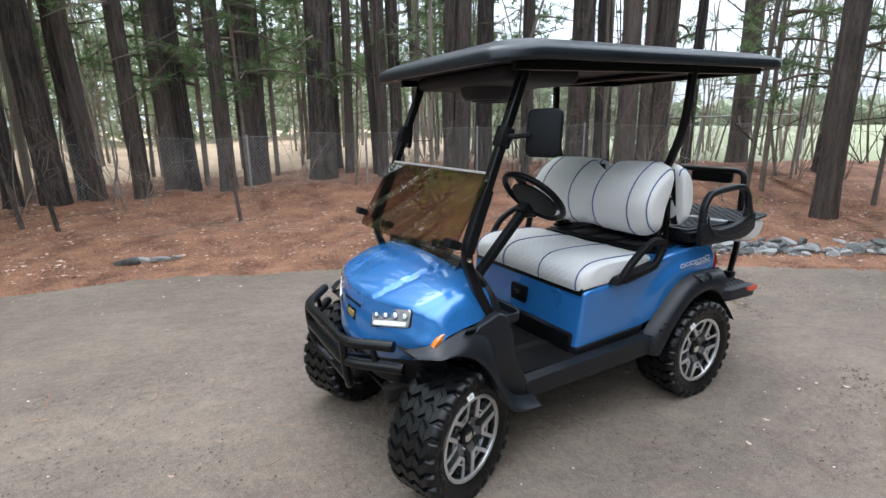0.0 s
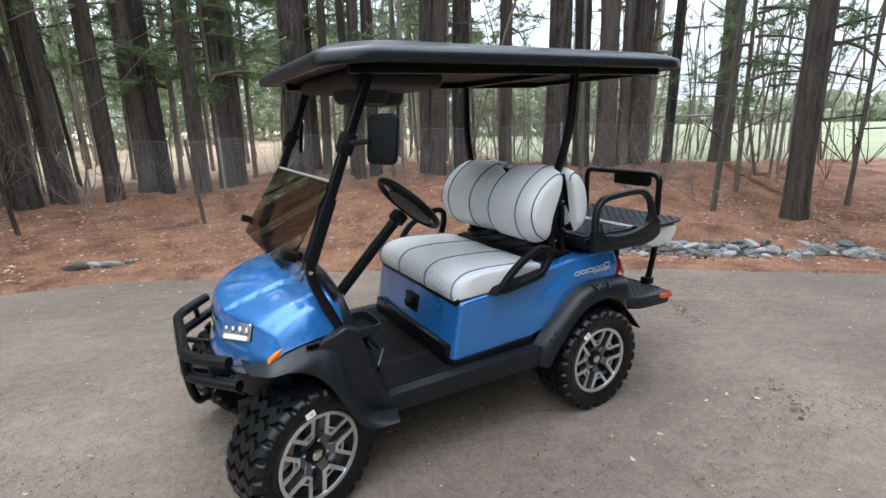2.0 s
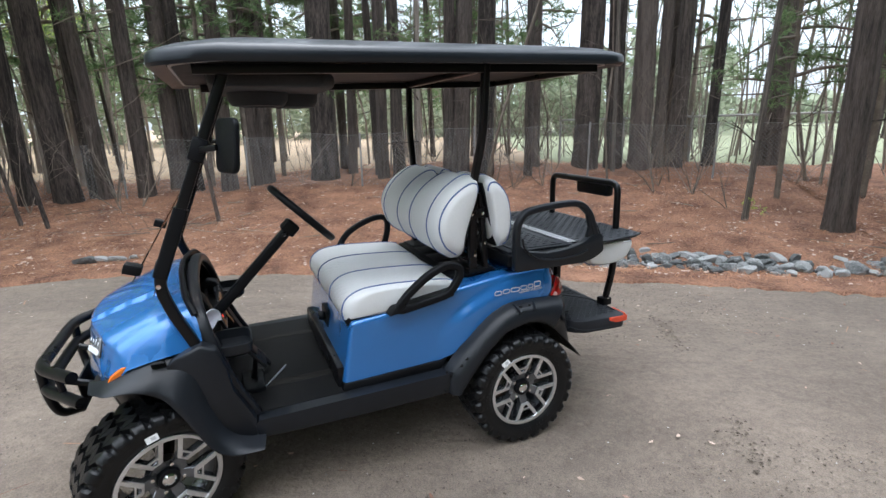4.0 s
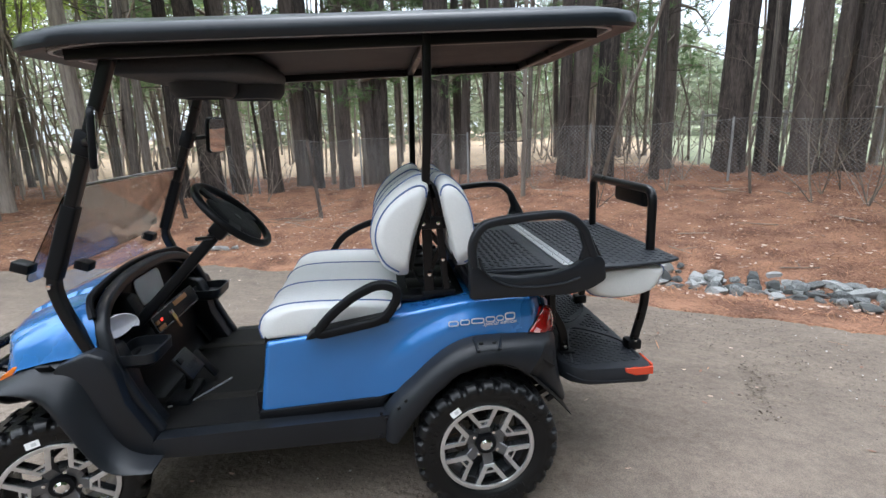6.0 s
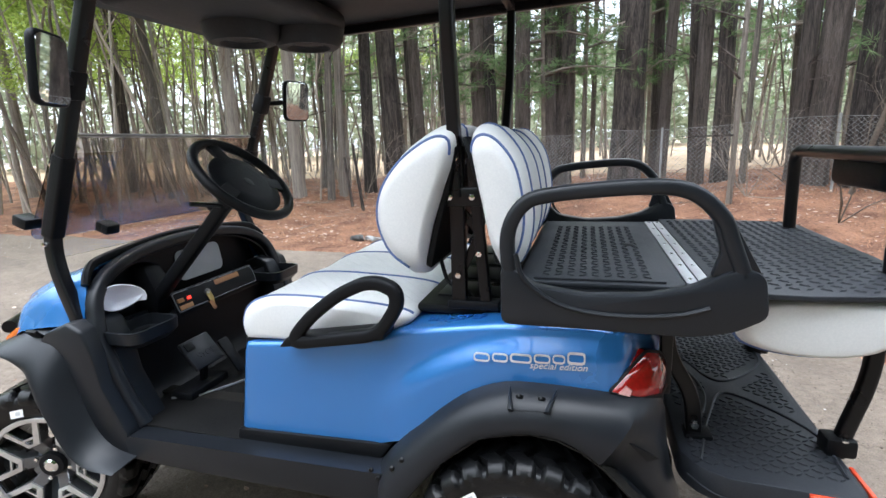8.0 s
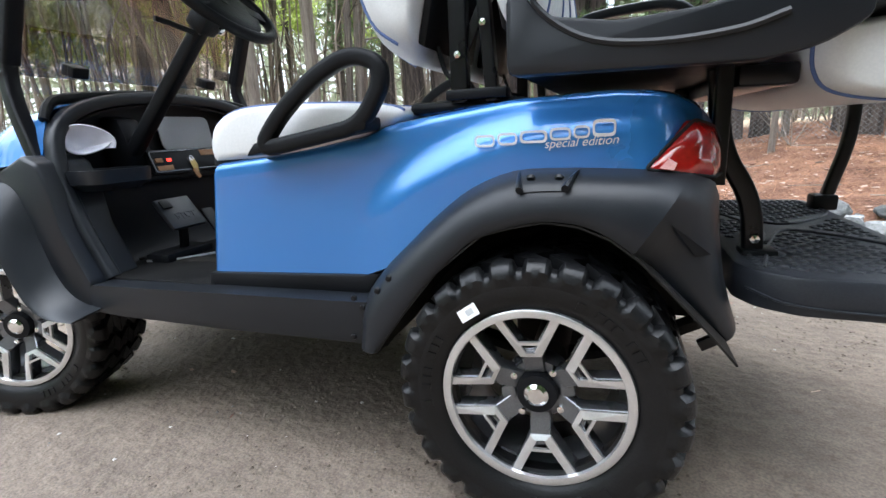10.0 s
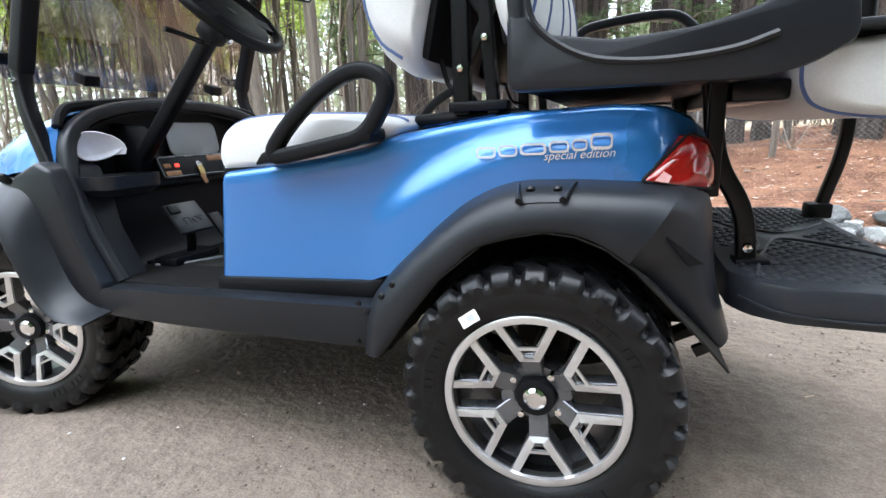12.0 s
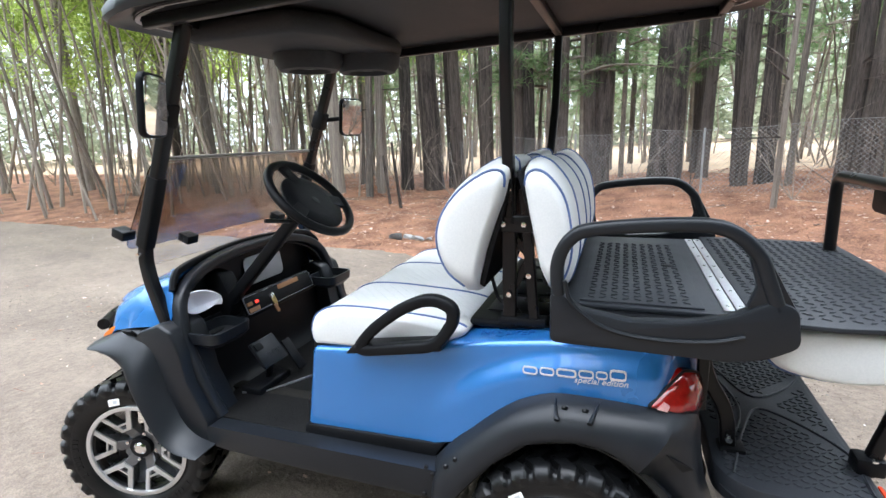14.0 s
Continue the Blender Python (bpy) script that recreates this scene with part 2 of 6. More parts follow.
CLOD = surface("dirt_clods", (0.075, 0.058, 0.044), (0.19, 0.155, 0.122), rough=0.95, fine=60, bump=0.5, island=0.7)
ROCK = surface("blue_grey_riprap_stone", (0.095, 0.100, 0.100), (0.33, 0.335, 0.33), rough=0.82, scale=5, fine=40, bump=0.6, depth=0.02, by_piece=0.75)
BARK = surface("pine_bark", (0.018, 0.0142, 0.0125), (0.150, 0.120, 0.104), rough=0.95, scale=7.0, fine=38, bump=1.0, depth=0.06, stretch=(1, 1, 0.26), by_piece=0.22, tight=0.15)
GREYBARK = surface("sapling_and_hazed_pine_bark", (0.085, 0.073, 0.063), (0.32, 0.275, 0.235), rough=0.95, scale=6.0, fine=30, bump=0.9, depth=0.03, stretch=(1, 1, 0.22), by_piece=0.35, tight=0.16)
POLEBARK = surface("beige_pole_bark", (0.13, 0.11, 0.09), (0.36, 0.31, 0.26), rough=0.95, scale=3.0, fine=15, bump=0.7, depth=0.03, stretch=(1, 1, 0.16), by_piece=0.45, tight=0.16)
TWIG = surface("grey_brown_twigs", (0.12, 0.098, 0.08), (0.30, 0.25, 0.205), rough=0.9, fine=60, by_piece=0.4)
PINE = leafy(surface("pine_foliage", (0.090, 0.148, 0.065), (0.235, 0.325, 0.155), rough=0.7, scale=0.6, fine=9, bump=0.0, island=0.5, by_piece=0.3), 0.55)
SPRING = leafy(surface("fresh_spring_leaves", (0.24, 0.33, 0.07), (0.48, 0.58, 0.17), rough=0.6, scale=1.0, fine=20, bump=0.0, island=0.6), 0.6)
# paler than the pine green: the haze of distance is put into this colour
FARLEAF = leafy(surface("foliage_paled_for_haze", (0.21, 0.245, 0.165), (0.44, 0.475, 0.345), rough=0.9, scale=0.1, fine=1.0, bump=0.0, island=0.6), 0.55)
WIRE = surface("galvanised_fence_wire", (0.20, 0.20, 0.20), (0.34, 0.34, 0.335), rough=0.6, metal=0.3, fine=50, bump=0.0)
RAILW = surface("weathered_fence_rail", (0.26, 0.25, 0.24), (0.42, 0.41, 0.39), rough=0.8, fine=40)

# ---- mesh helpers ----
def finish(name, bm, mat, sharp=40, recalc=True):
    if recalc:
        bmesh.ops.recalc_face_normals(bm, faces=bm.faces)
    me = bpy.data.meshes.new(name)
    bm.to_mesh(me)
    bm.free()
    me.materials.append(mat)
    me.polygons.foreach_set("use_smooth", [True] * len(me.polygons))
    me.set_sharp_from_angle(angle=radians(sharp))
    return me


def part(name, bm, mat, parent, label="", sharp=40, recalc=True):
    ob = new(name, finish(name, bm, mat, sharp, recalc))
    ob.parent = parent
    if label:
        ob["label"] = label
    return ob


def raw(name, verts, faces, mat, smooth=False):
    me = bpy.data.meshes.new(name)
    me.from_pydata([tuple(v) for v in verts], [], [tuple(f) for f in faces])
    me.materials.append(mat)
    if smooth:
        me.polygons.foreach_set("use_smooth", [True] * len(me.polygons))
    me.update()
    return me


def empty(name, m=None):
    ob = new(name)
    if m is not None:
        ob.matrix_basis = m
    return ob


def curve(points, n):
    """A smooth line through the points, as n places."""
    p = np.array(points, float)
    p = np.vstack([2 * p[0] - p[1], p, 2 * p[-1] - p[-2]])
    out = []
    for u in np.linspace(0, len(points) - 1, n):
        i = min(int(u), len(points) - 2)
        t = u - i
        a, b, c, d = p[i:i + 4]
        out.append(0.5 * (2 * b + (c - a) * t + (2 * a - 5 * b + 4 * c - d) * t * t + (3 * b - a - 3 * c + d) * t ** 3))
    return np.array(out)


def evenly(points, n):
    """n places at even steps along a broken line."""
    p = np.array(points, float)
    s = np.concatenate([[0], np.cumsum(np.linalg.norm(np.diff(p, axis=0), axis=1))])
    u = np.linspace(0, s[-1], n)
    return np.stack([np.interp(u, s, p[:, k]) for k in range(p.shape[1])], axis=1)


def fillet(points, r, k=5, closed=False):
    """A broken line with its corners rounded."""
    p = [Vector(q) for q in points]
    n = len(p)
    out = []
    for i in range(n):
        if not closed and i in (0, n - 1):
            out.append(p[i])
            continue
        a, b, c = p[i - 1], p[i], p[(i + 1) % n]
        ra = min(r, (a - b).length * 0.48, (c - b).length * 0.48)
        s, e = b + (a - b).normalized() * ra, b + (c - b).normalized() * ra
        for j in range(k + 1):
            t = j / k
            out.append((1 - t) ** 2 * s + 2 * t * (1 - t) * b + t * t * e)
    return out


def circle(r, n=10, squash=1.0):
    return [(r * math.cos(2 * math.pi * i / n), squash * r * math.sin(2 * math.pi * i / n)) for i in range(n)]


def rrect(w, h, r, k=3):
    return [(q.x, q.y) for q in fillet([(-w / 2, -h / 2, 0), (w / 2, -h / 2, 0), (w / 2, h / 2, 0), (-w / 2, h / 2, 0)], r, k, True)]


def loft(bm, rings, closed=False, caps=True):
    vs = [[bm.verts.new(q) for q in ring] for ring in rings]
    n = len(vs[0])
    pairs = list(zip(vs[:-1], vs[1:])) + ([(vs[-1], vs[0])] if closed else [])
    for a, b in pairs:
        for i in range(n):
            bm.faces.new((a[i], a[(i + 1) % n], b[(i + 1) % n], b[i]))
    if caps and not closed:
        bm.faces.new(vs[0][::-1])
        bm.faces.new(vs[-1])
    return bm


def sweep(bm, path, section, closed=False, up=(0, 1, 0)):
    """Carries a flat section along a path; its first axis stays as near to up as it can."""
    p = [Vector(q) for q in path]
    n = len(p)
    rings = []
    for i in range(n):
        if closed:
            d = p[(i + 1) % n] - p[i - 1]
        else:
            d = p[min(i + 1, n - 1)] - p[max(i - 1, 0)]
        d.normalize()
        a = Vector(up) - d * d.dot(Vector(up))
        if a.length < 1e-3:
            a = Vector((1, 0, 0)) - d * d.x
        a.normalize()
        b = d.cross(a)
        rings.append([p[i] + a * u + b * v for u, v in section])
    return loft(bm, rings, closed)


def tube(path, r, n=10, closed=False, corner=0.0, up=(0, 1, 0)):
    bm = bmesh.new()
    return sweep(bm, fillet(path, corner, 5, closed) if corner else path, circle(r, n), closed, up)


def bar(path, w, h, corner=0.0, r=0.006, up=(0, 1, 0), closed=False):
    bm = bmesh.new()
    return sweep(bm, fillet(path, corner, 5, closed) if corner else path, rrect(w, h, min(r, w * 0.4, h * 0.4)), closed, up)


def slab(outline, a, b, axis="y", bevel=0.006, seg=2):
    """A flat outline given thickness along an axis, with rounded edges."""
    bm = bmesh.new()
    place = {"y": lambda u, v, w: (u, w, v), "z": lambda u, v, w: (u, v, w), "x": lambda u, v, w: (w, u, v)}[axis]
    loft(bm, [[place(u, v, w) for u, v in outline] for w in (a, b)])
    if bevel:
        bmesh.ops.recalc_face_normals(bm, faces=bm.faces)
        edges = [e for e in bm.edges if len(e.link_faces) == 2 and e.calc_face_angle(0) > 0.5]
        bmesh.ops.bevel(bm, geom=edges, offset=bevel, segments=seg, affect="EDGES", profile=0.5)
    return bm


def box(x0, x1, y0, y1, z0, z1, bevel=0.006, seg=2):
    return slab([(x0, y0), (x1, y0), (x1, y1), (x0, y1)], z0, z1, "z", bevel, seg)


def lathe(profile, n=40, close=True):
    """A profile of (y, r) turned round the y axis."""
    bm = bmesh.new()
    rings = [[(r * math.cos(2 * math.pi * i / n), y, r * math.sin(2 * math.pi * i / n)) for y, r in profile] for i in range(n)]
    vs = [[bm.verts.new(q) for q in ring] for ring in rings]
    m = len(profile)
    for i in range(n):
        a, b = vs[i], vs[(i + 1) % n]
        for j in range(m if close else m - 1):
            bm.faces.new((a[j], a[(j + 1) % m], b[(j + 1) % m], b[j]))
    return bm


def sheet(P, bm=None, thick=None):
    """A surface through a grid of places; thick: a second skin that far along each place's offset."""
    bm = bm or bmesh.new()
    v = [[bm.verts.new(q) for q in row] for row in P]
    for i in range(len(v) - 1):
        for j in range(len(v[0]) - 1):
            bm.faces.new((v[i][j], v[i][j + 1], v[i + 1][j + 1], v[i + 1][j]))
    if thick:
        bmesh.ops.recalc_face_normals(bm, faces=bm.faces)
        bm.normal_update()
        w = [[bm.verts.new(q.co - q.normal * thick) for q in row] for row in v]
        m, n = len(v), len(v[0])
        for i in range(m - 1):
            for j in range(n - 1):
                bm.faces.new((w[i][j], w[i + 1][j], w[i + 1][j + 1], w[i][j + 1]))
        rim_a = [v[0][j] for j in range(n)] + [v[i][n - 1] for i in range(1, m)] + [v[m - 1][j] for j in range(n - 2, -1, -1)] + [v[i][0] for i in range(m - 2, 0, -1)]
        rim_b = [w[0][j] for j in range(n)] + [w[i][n - 1] for i in range(1, m)] + [w[m - 1][j] for j in range(n - 2, -1, -1)] + [w[i][0] for i in range(m - 2, 0, -1)]
        for i in range(len(rim_a)):
            k = (i + 1) % len(rim_a)
            bm.faces.new((rim_a[i], rim_a[k], rim_b[k], rim_b[i]))
    return bm


def move(bm, m):
    bmesh.ops.transform(bm, matrix=m, verts=bm.verts)
    return bm


def lettering(text, size, m, mat, parent, name="lettering", label="", depth=0.0006, shear=0.0):
    cu = bpy.data.curves.new(name, "FONT")
    cu.body, cu.size, cu.extrude, cu.align_x, cu.align_y, cu.shear = text, size, depth, "CENTER", "CENTER", shear
    tmp = bpy.data.objects.new(name, cu)
    me = bpy.data.meshes.new_from_object(tmp)
    bpy.data.objects.remove(tmp)
    me.transform(m)
    me.materials.clear()
    me.materials.append(mat)
    ob = new(name, me)
    ob.parent = parent
    if label:
        ob["label"] = label
    return ob


def smooth01(t):
    t = np.clip(t, 0, 1)
    return t * t * (3 - 2 * t)

# ---- the golf cart: front axle at x = 0, rear axle at x = 1.664, left side towards -y ----
cart = tagged(empty("golf_cart"), "metallic blue lifted golf cart with white quilted seats, parked on dirt", "golf cart")
AXLE, WHEEL_Z, STEER = 1.668, 0.288, 19.0


# wheels
LUGS = 26


def tread_blocks():
    """Zigzag bars across the crown, running out into scalloped shoulder lugs."""
    bm = bmesh.new()

    def lug(corners, r0, r1):
        lo, hi = [[bm.verts.new(((r - drop) * math.cos(a), y, (r - drop) * math.sin(a))) for a, y, drop in corners] for r in (r0, r1)]
        k = len(corners)
        for i in range(k):
            bm.faces.new((lo[i], lo[(i + 1) % k], hi[(i + 1) % k], hi[i]))
        bm.faces.new(hi)

    step = 2 * math.pi / LUGS
    ys = [-0.102, -0.068, -0.034, 0.0, 0.034, 0.068, 0.102]
    for i in range(LUGS):
        a, w = (i - 0.31) * step, step * 0.62
        for k in range(6):
            z0, z1 = (0.0, 0.105) if k % 2 == 0 else (0.105, 0.0)
            y0, y1 = ys[k] + 0.001, ys[k + 1] - 0.001
            d0, d1 = 0.14 * abs(y0) ** 2, 0.14 * abs(y1) ** 2
            lug([(a + z0, y0, d0), (a + z0 + w, y0, d0), (a + z1 + w, y1, d1), (a + z1, y1, d1)], 0.262, 0.2885)
    raised = [(0.096, 0.2880, 0.36), (0.110, 0.2868, 0.36), (0.1225, 0.2800, 0.35), (0.1310, 0.2685, 0.33), (0.1330, 0.2580, 0.28), (0.1295, 0.2490, 0.20), (0.1262, 0.2400, 0.14)]
    sunk = [(0.096, 0.2690), (0.107, 0.2690), (0.1165, 0.2660), (0.1230, 0.2600), (0.1262, 0.2530), (0.1272, 0.2460), (0.1262, 0.2400)]
    per = 12
    for sgn in (-1, 1):
        rows = []
        for q in range(LUGS * per):
            p = (q % per) / per
            long_ = (q // per) % 2
            line = []
            for k, ((ya, ra, half), (yb, rb)) in enumerate(zip(raised, sunk)):
                h = half if long_ or k < 4 else half * 0.6
                wv = float(np.clip((h + 0.06 - abs(p - 0.5)) / 0.12, 0, 1))
                wv = wv * wv * (3 - 2 * wv)
                y, r, ang = yb + (ya - yb) * wv, rb + (ra - rb) * wv, (q / per - 0.5) * step
                line.append(bm.verts.new((r * math.cos(ang), sgn * y, r * math.sin(ang))))
            rows.append(line)
        for q in range(len(rows)):
            u, v = rows[q], rows[(q + 1) % len(rows)]
            for k in range(len(u) - 1):
                bm.faces.new((u[k], v[k], v[k + 1], u[k + 1]))
    for sgn in (-1, 1):  # raised marks round the sidewall
        for g in range(3):
            for k in range(9):
                if k in (3, 7):
                    continue
                c = 2.1 * g + 0.4 + 0.085 * k
                pts = [(c + da, rr) for da, rr in ((-0.030, 0.213), (0.030, 0.213), (0.030, 0.231), (-0.030, 0.231))]
                lo, hi = [[bm.verts.new((rr * math.cos(t), sgn * (0.1200 + (rr - 0.213) * 0.30 + h), rr * math.sin(t))) for t, rr in pts] for h in (0.0, 0.0035)]
                for i in range(4):
                    bm.faces.new((lo[i], lo[(i + 1) % 4], hi[(i + 1) % 4], hi[i]))
                bm.faces.new(hi)
    return bm


TREAD = finish("tread", tread_blocks(), RUBBER, 30)
side = [(-0.098, 0.186), (-0.112, 0.196), (-0.121, 0.214), (-0.127, 0.236), (-0.124, 0.252), (-0.113, 0.263), (-0.06, 0.268)]
TYRE = finish("tyre", lathe(side + [(-y, r) for y, r in side[::-1]] + [(0.10, 0.17), (-0.09, 0.17)], 56), RUBBER, 50)
rimp = [(-0.100, 0.187), (-0.108, 0.192), (-0.112, 0.189), (-0.108, 0.181), (-0.095, 0.177), (-0.05, 0.168), (0.06, 0.160), (0.10, 0.185), (0.11, 0.185), (0.105, 0.178), (0.06, 0.150), (-0.045, 0.160)]
BARREL = finish("wheel", lathe(rimp, 56), GUN, 40)
LIP = finish("rim_lip", lathe([(-0.1125, 0.1895), (-0.1145, 0.1865), (-0.1125, 0.1735), (-0.1050, 0.1720)], 56), SILVER, 50)


def spoke_body():
    bm = slab([(-0.020, 0.04), (0.020, 0.04), (0.021, 0.086), (0.0680, 0.165), (0.0495, 0.1725), (0.0105, 0.106), (-0.0105, 0.106), (-0.0495, 0.1725), (-0.0680, 0.165), (-0.021, 0.086)], -0.098, -0.058, "y", 0.002, 1)
    for v in bm.verts:
        v.co.y += 0.030 * max(0.0, (0.10 - v.co.z) / 0.06)
    return bm


def spoke_face():
    """The bright machined edges of a forked spoke."""
    bm = bmesh.new()
    for s in (-1, 1):
        for poly in ([(0.0205 * s, 0.086), (0.0085 * s, 0.0975), (0.0510 * s, 0.1720), (0.0665 * s, 0.1660)], [(0.0, 0.086), (0.0205 * s, 0.086), (0.0110 * s, 0.0950), (0.0, 0.0950)], [(0.0, 0.1130), (0.0170 * s, 0.1130), (0.0205 * s, 0.1190), (0.0, 0.1190)]):
            q = [(u, -0.0995 + 0.030 * max(0.0, (0.10 - v) / 0.06), v) for u, v in poly]
            loft(bm, [[(x, y - 0.004, z) for x, y, z in q], [(x, y + 0.004, z) for x, y, z in q]])
    return bm


SPOKE, FACE = finish("spoke", spoke_body(), GUN, 30), finish("spoke_edge", spoke_face(), SILVER, 30)
HUB = finish("hub", lathe([(-0.060, 0.001), (-0.060, 0.062), (-0.045, 0.070), (-0.02, 0.072), (-0.02, 0.001)], 32, False), GUN, 40)
CAP = finish("centre_cap", lathe([(-0.096, 0.0005), (-0.095, 0.017), (-0.090, 0.024), (-0.060, 0.026), (-0.06, 0.001)], 28, False), CHROME, 30)
RINGC = finish("cap_ring", lathe([(-0.088, 0.0255), (-0.086, 0.040), (-0.058, 0.044), (-0.058, 0.0255)], 28), BLACK, 30)
NUT = finish("lug_nut", lathe([(-0.082, 0.0005), (-0.080, 0.007), (-0.060, 0.009), (-0.058, 0.001)], 8, False), CHROME, 30)


BOSS = finish("lug_boss", slab(rrect(0.034, 0.030, 0.010), -0.074, -0.050, "y", 0.004), GUN, 30)


def wheel(x, y, turn, roll, left):
    w = new("wheel", BARREL)
    w.parent = cart
    w.matrix_basis = pose(x, y, WHEEL_Z, 0, 0, turn + (0 if left else 180)) @ pose(0, 0, 0, 0, roll, 0) @ Matrix.Diagonal((1.035, 1.0, 1.035, 1))
    w["label"] = "silver and gunmetal alloy wheel with chunky tyre"

    def sub(name, me, m=Matrix()):
        o = new(name, me)
        o.parent = w
        o.matrix_basis = m
        return o

    sub("tyre", TYRE), sub("tread", TREAD), sub("rim_lip", LIP), sub("hub", HUB), sub("centre_cap", CAP), sub("cap_ring", RINGC)
    for k in range(6):
        turned = pose(0, 0, 0, 0, 60 * k, 0)
        sub("spoke", SPOKE, turned), sub("spoke_edge", FACE, turned)
    for k in range(4):
        sub("lug_nut", NUT, pose(0, 0, 0, 0, 90 * k + 40, 0) @ pose(0, 0, 0.056))
        sub("lug_boss", BOSS, pose(0, 0, 0, 0, 90 * k + 85, 0) @ pose(0, 0, 0.060))
    return w


WHEELS = [wheel(0.0, -0.505, STEER, -22, True), wheel(-0.07, 0.515, STEER + 3, 40, False), wheel(AXLE, -0.505, 0, -6, True), wheel(AXLE, 0.505, 0, 20, False)]
for w, ang in ((WHEELS[0], -12.0), (WHEELS[2], 29.0)):
    at_ = pose(0, 0, 0, 0, -ang, 0) @ pose(0, -0.1275, 0.2185, -14, 0, 0)
    tag = part("tyre_sticker", move(box(-0.021, 0.021, -0.0012, 0.0012, -0.0125, 0.0125, 0.0004, 1), at_), TAGW, w, "small white paper sticker on the tyre")
    part("sticker_print", move(box(-0.004, 0.012, -0.0016, 0.0, -0.006, 0.006, 0.0002, 1), at_), PANEL, tag)

# rear body: a tub whose haunch swells out over the rear wheel
bx = [0.766, 1.23, 1.331, 1.404, 1.484, 1.557, 1.626, 1.853, 1.95, 2.0]
bz = [0.472, 0.492, 0.530, 0.60, 0.67, 0.71, 0.725, 0.725, 0.740, 0.750]
tx = [0.766, 0.95, 1.265, 1.315, 1.46, 1.60, 1.80, 1.90, 1.96, 2.0]
tz = [0.772, 0.788, 0.826, 0.848, 0.868, 0.886, 0.893, 0.885, 0.862, 0.815]


def haunch(x, z):
    zc = np.interp(x, [1.2, 1.29, 1.40, 1.52, 1.65, 2.0], [0.60, 0.70, 0.775, 0.83, 0.862, 0.88])
    return 0.490 + 0.030 * smooth01((zc - z + 0.02) / 0.085) * smooth01((x - 1.20) / 0.20) - 0.05 * smooth01((x - 1.84) / 0.2) * smooth01((z - 0.70) / 0.15) - 0.11 * smooth01((x - 1.865) / 0.14) * smooth01((z - 0.695) / 0.04)


def body_ring(x, inset, lean):
    b, t = np.interp(x, bx, bz) + inset * 0.3, np.interp(x, tx, tz) - inset * 0.3
    half = []
    for k in range(15):
        u = k / 14
        z = b + (t - 0.022 - b) * u
        half.append((haunch(x, z) - inset, z))
    w = half[-1][0]
    for k in range(1, 6):
        a = k / 5 * math.pi / 2
        half.append((w - 0.022 * (1 - math.cos(a)), t - 0.022 + 0.022 * math.sin(a)))
    half.append((w - 0.10, t + 0.003))
    half.append((w - 0.30, t + 0.004))
    ring = [(-y, z) for y, z in half] + [(y, z) for y, z in half[::-1]]
    return [(x + lean * (z - 0.456) * 0.16, y, z) for y, z in ring]


bm = bmesh.new()
stations = [(0.756, 0.026), (0.758, 0.016), (0.763, 0.007), (0.772, 0.002), (0.784, 0.0)] + [(x, 0.0) for x in np.linspace(0.86, 1.98, 46)] + [(1.99, 0.004), (1.997, 0.016)]
loft(bm, [body_ring(x, i, max(0.0, 1 - (x - 0.77) / 0.45)) for x, i in stations])
tub = part("rear_body", bm, BLUE, cart, "metallic blue moulded rear body", 32)
lettering("special edition", 0.024, pose(1.742, -0.5235, 0.797, 90, -2, 0), DECAL, tub, "script_decal", "silver script decal", 0.0006, 0.3)
# the product name stands as plain silver shapes
for k, (x0, w) in enumerate(((1.532, 0.042), (1.580, 0.040), (1.625, 0.054), (1.684, 0.040), (1.729, 0.030), (1.764, 0.042))):
    zc = 0.805 + (x0 - 1.53) * 0.055
    h = 0.012 if k < 5 else 0.016
    o = [(x0 + w / 2 + q[0], zc + (h - 0.012) + q[1]) for q in rrect(w, 2 * h, 0.010, 4)]
    i = [(x0 + w / 2 + q[0] * 0.82, zc + (h - 0.012) + q[1] * 0.62) for q in rrect(w, 2 * h, 0.010, 4)]
    bm = bmesh.new()
    loft(bm, [[(x, -0.5212, z) for x, z in o], [(x, -0.5232, z) for x, z in o], [(x, -0.5232, z) for x, z in i], [(x, -0.5212, z) for x, z in i]], closed=True)
    part("decal_shape", bm, DECAL, tub, "silver decal shape")
lettering("NO STEP", 0.042, pose(1.47, -0.437, 0.8745, 4, -6.5, 0), NOSTEP, tub, "no_step_lettering", "dark blue lettering")

# black strip between body and sill, and the sills
for s in (-1, 1):
    bm = slab([(0.748, 0.430), (1.245, 0.446), (1.285, 0.505), (1.235, 0.497), (0.758, 0.480)], s * 0.40, s * 0.500, "y", 0.008)
    part("base_strip", bm, BLACK, cart)
    bm = bmesh.new()
    prof = [(0.372, 0.345), (0.366, 0.425), (0.385, 0.440), (1.24, 0.452), (1.30, 0.455), (1.31, 0.335), (0.84, 0.333), (0.47, 0.338)]
    loft(bm, [[(x, s * y, z + dz * (1 if z < 0.40 else 0)) for x, z in prof] for y, dz in ((0.40, 0.02), (0.545, 0.004), (0.562, 0.012), (0.568, 0.030))])
    part("side_sill", bm, FLARE, cart, "charcoal plastic side sill")
    for bxx, bzz in ((1.245, 0.463), (1.265, 0.440), (1.27, 0.36), (1.235, 0.365)):
        part("sill_bolt", move(lathe([(-0.006, 0.0005), (-0.005, 0.006), (0.0, 0.008)], 10, False), pose(bxx, s * 0.569, bzz, 0, 0, 0 if s < 0 else 180)), STEEL, cart)

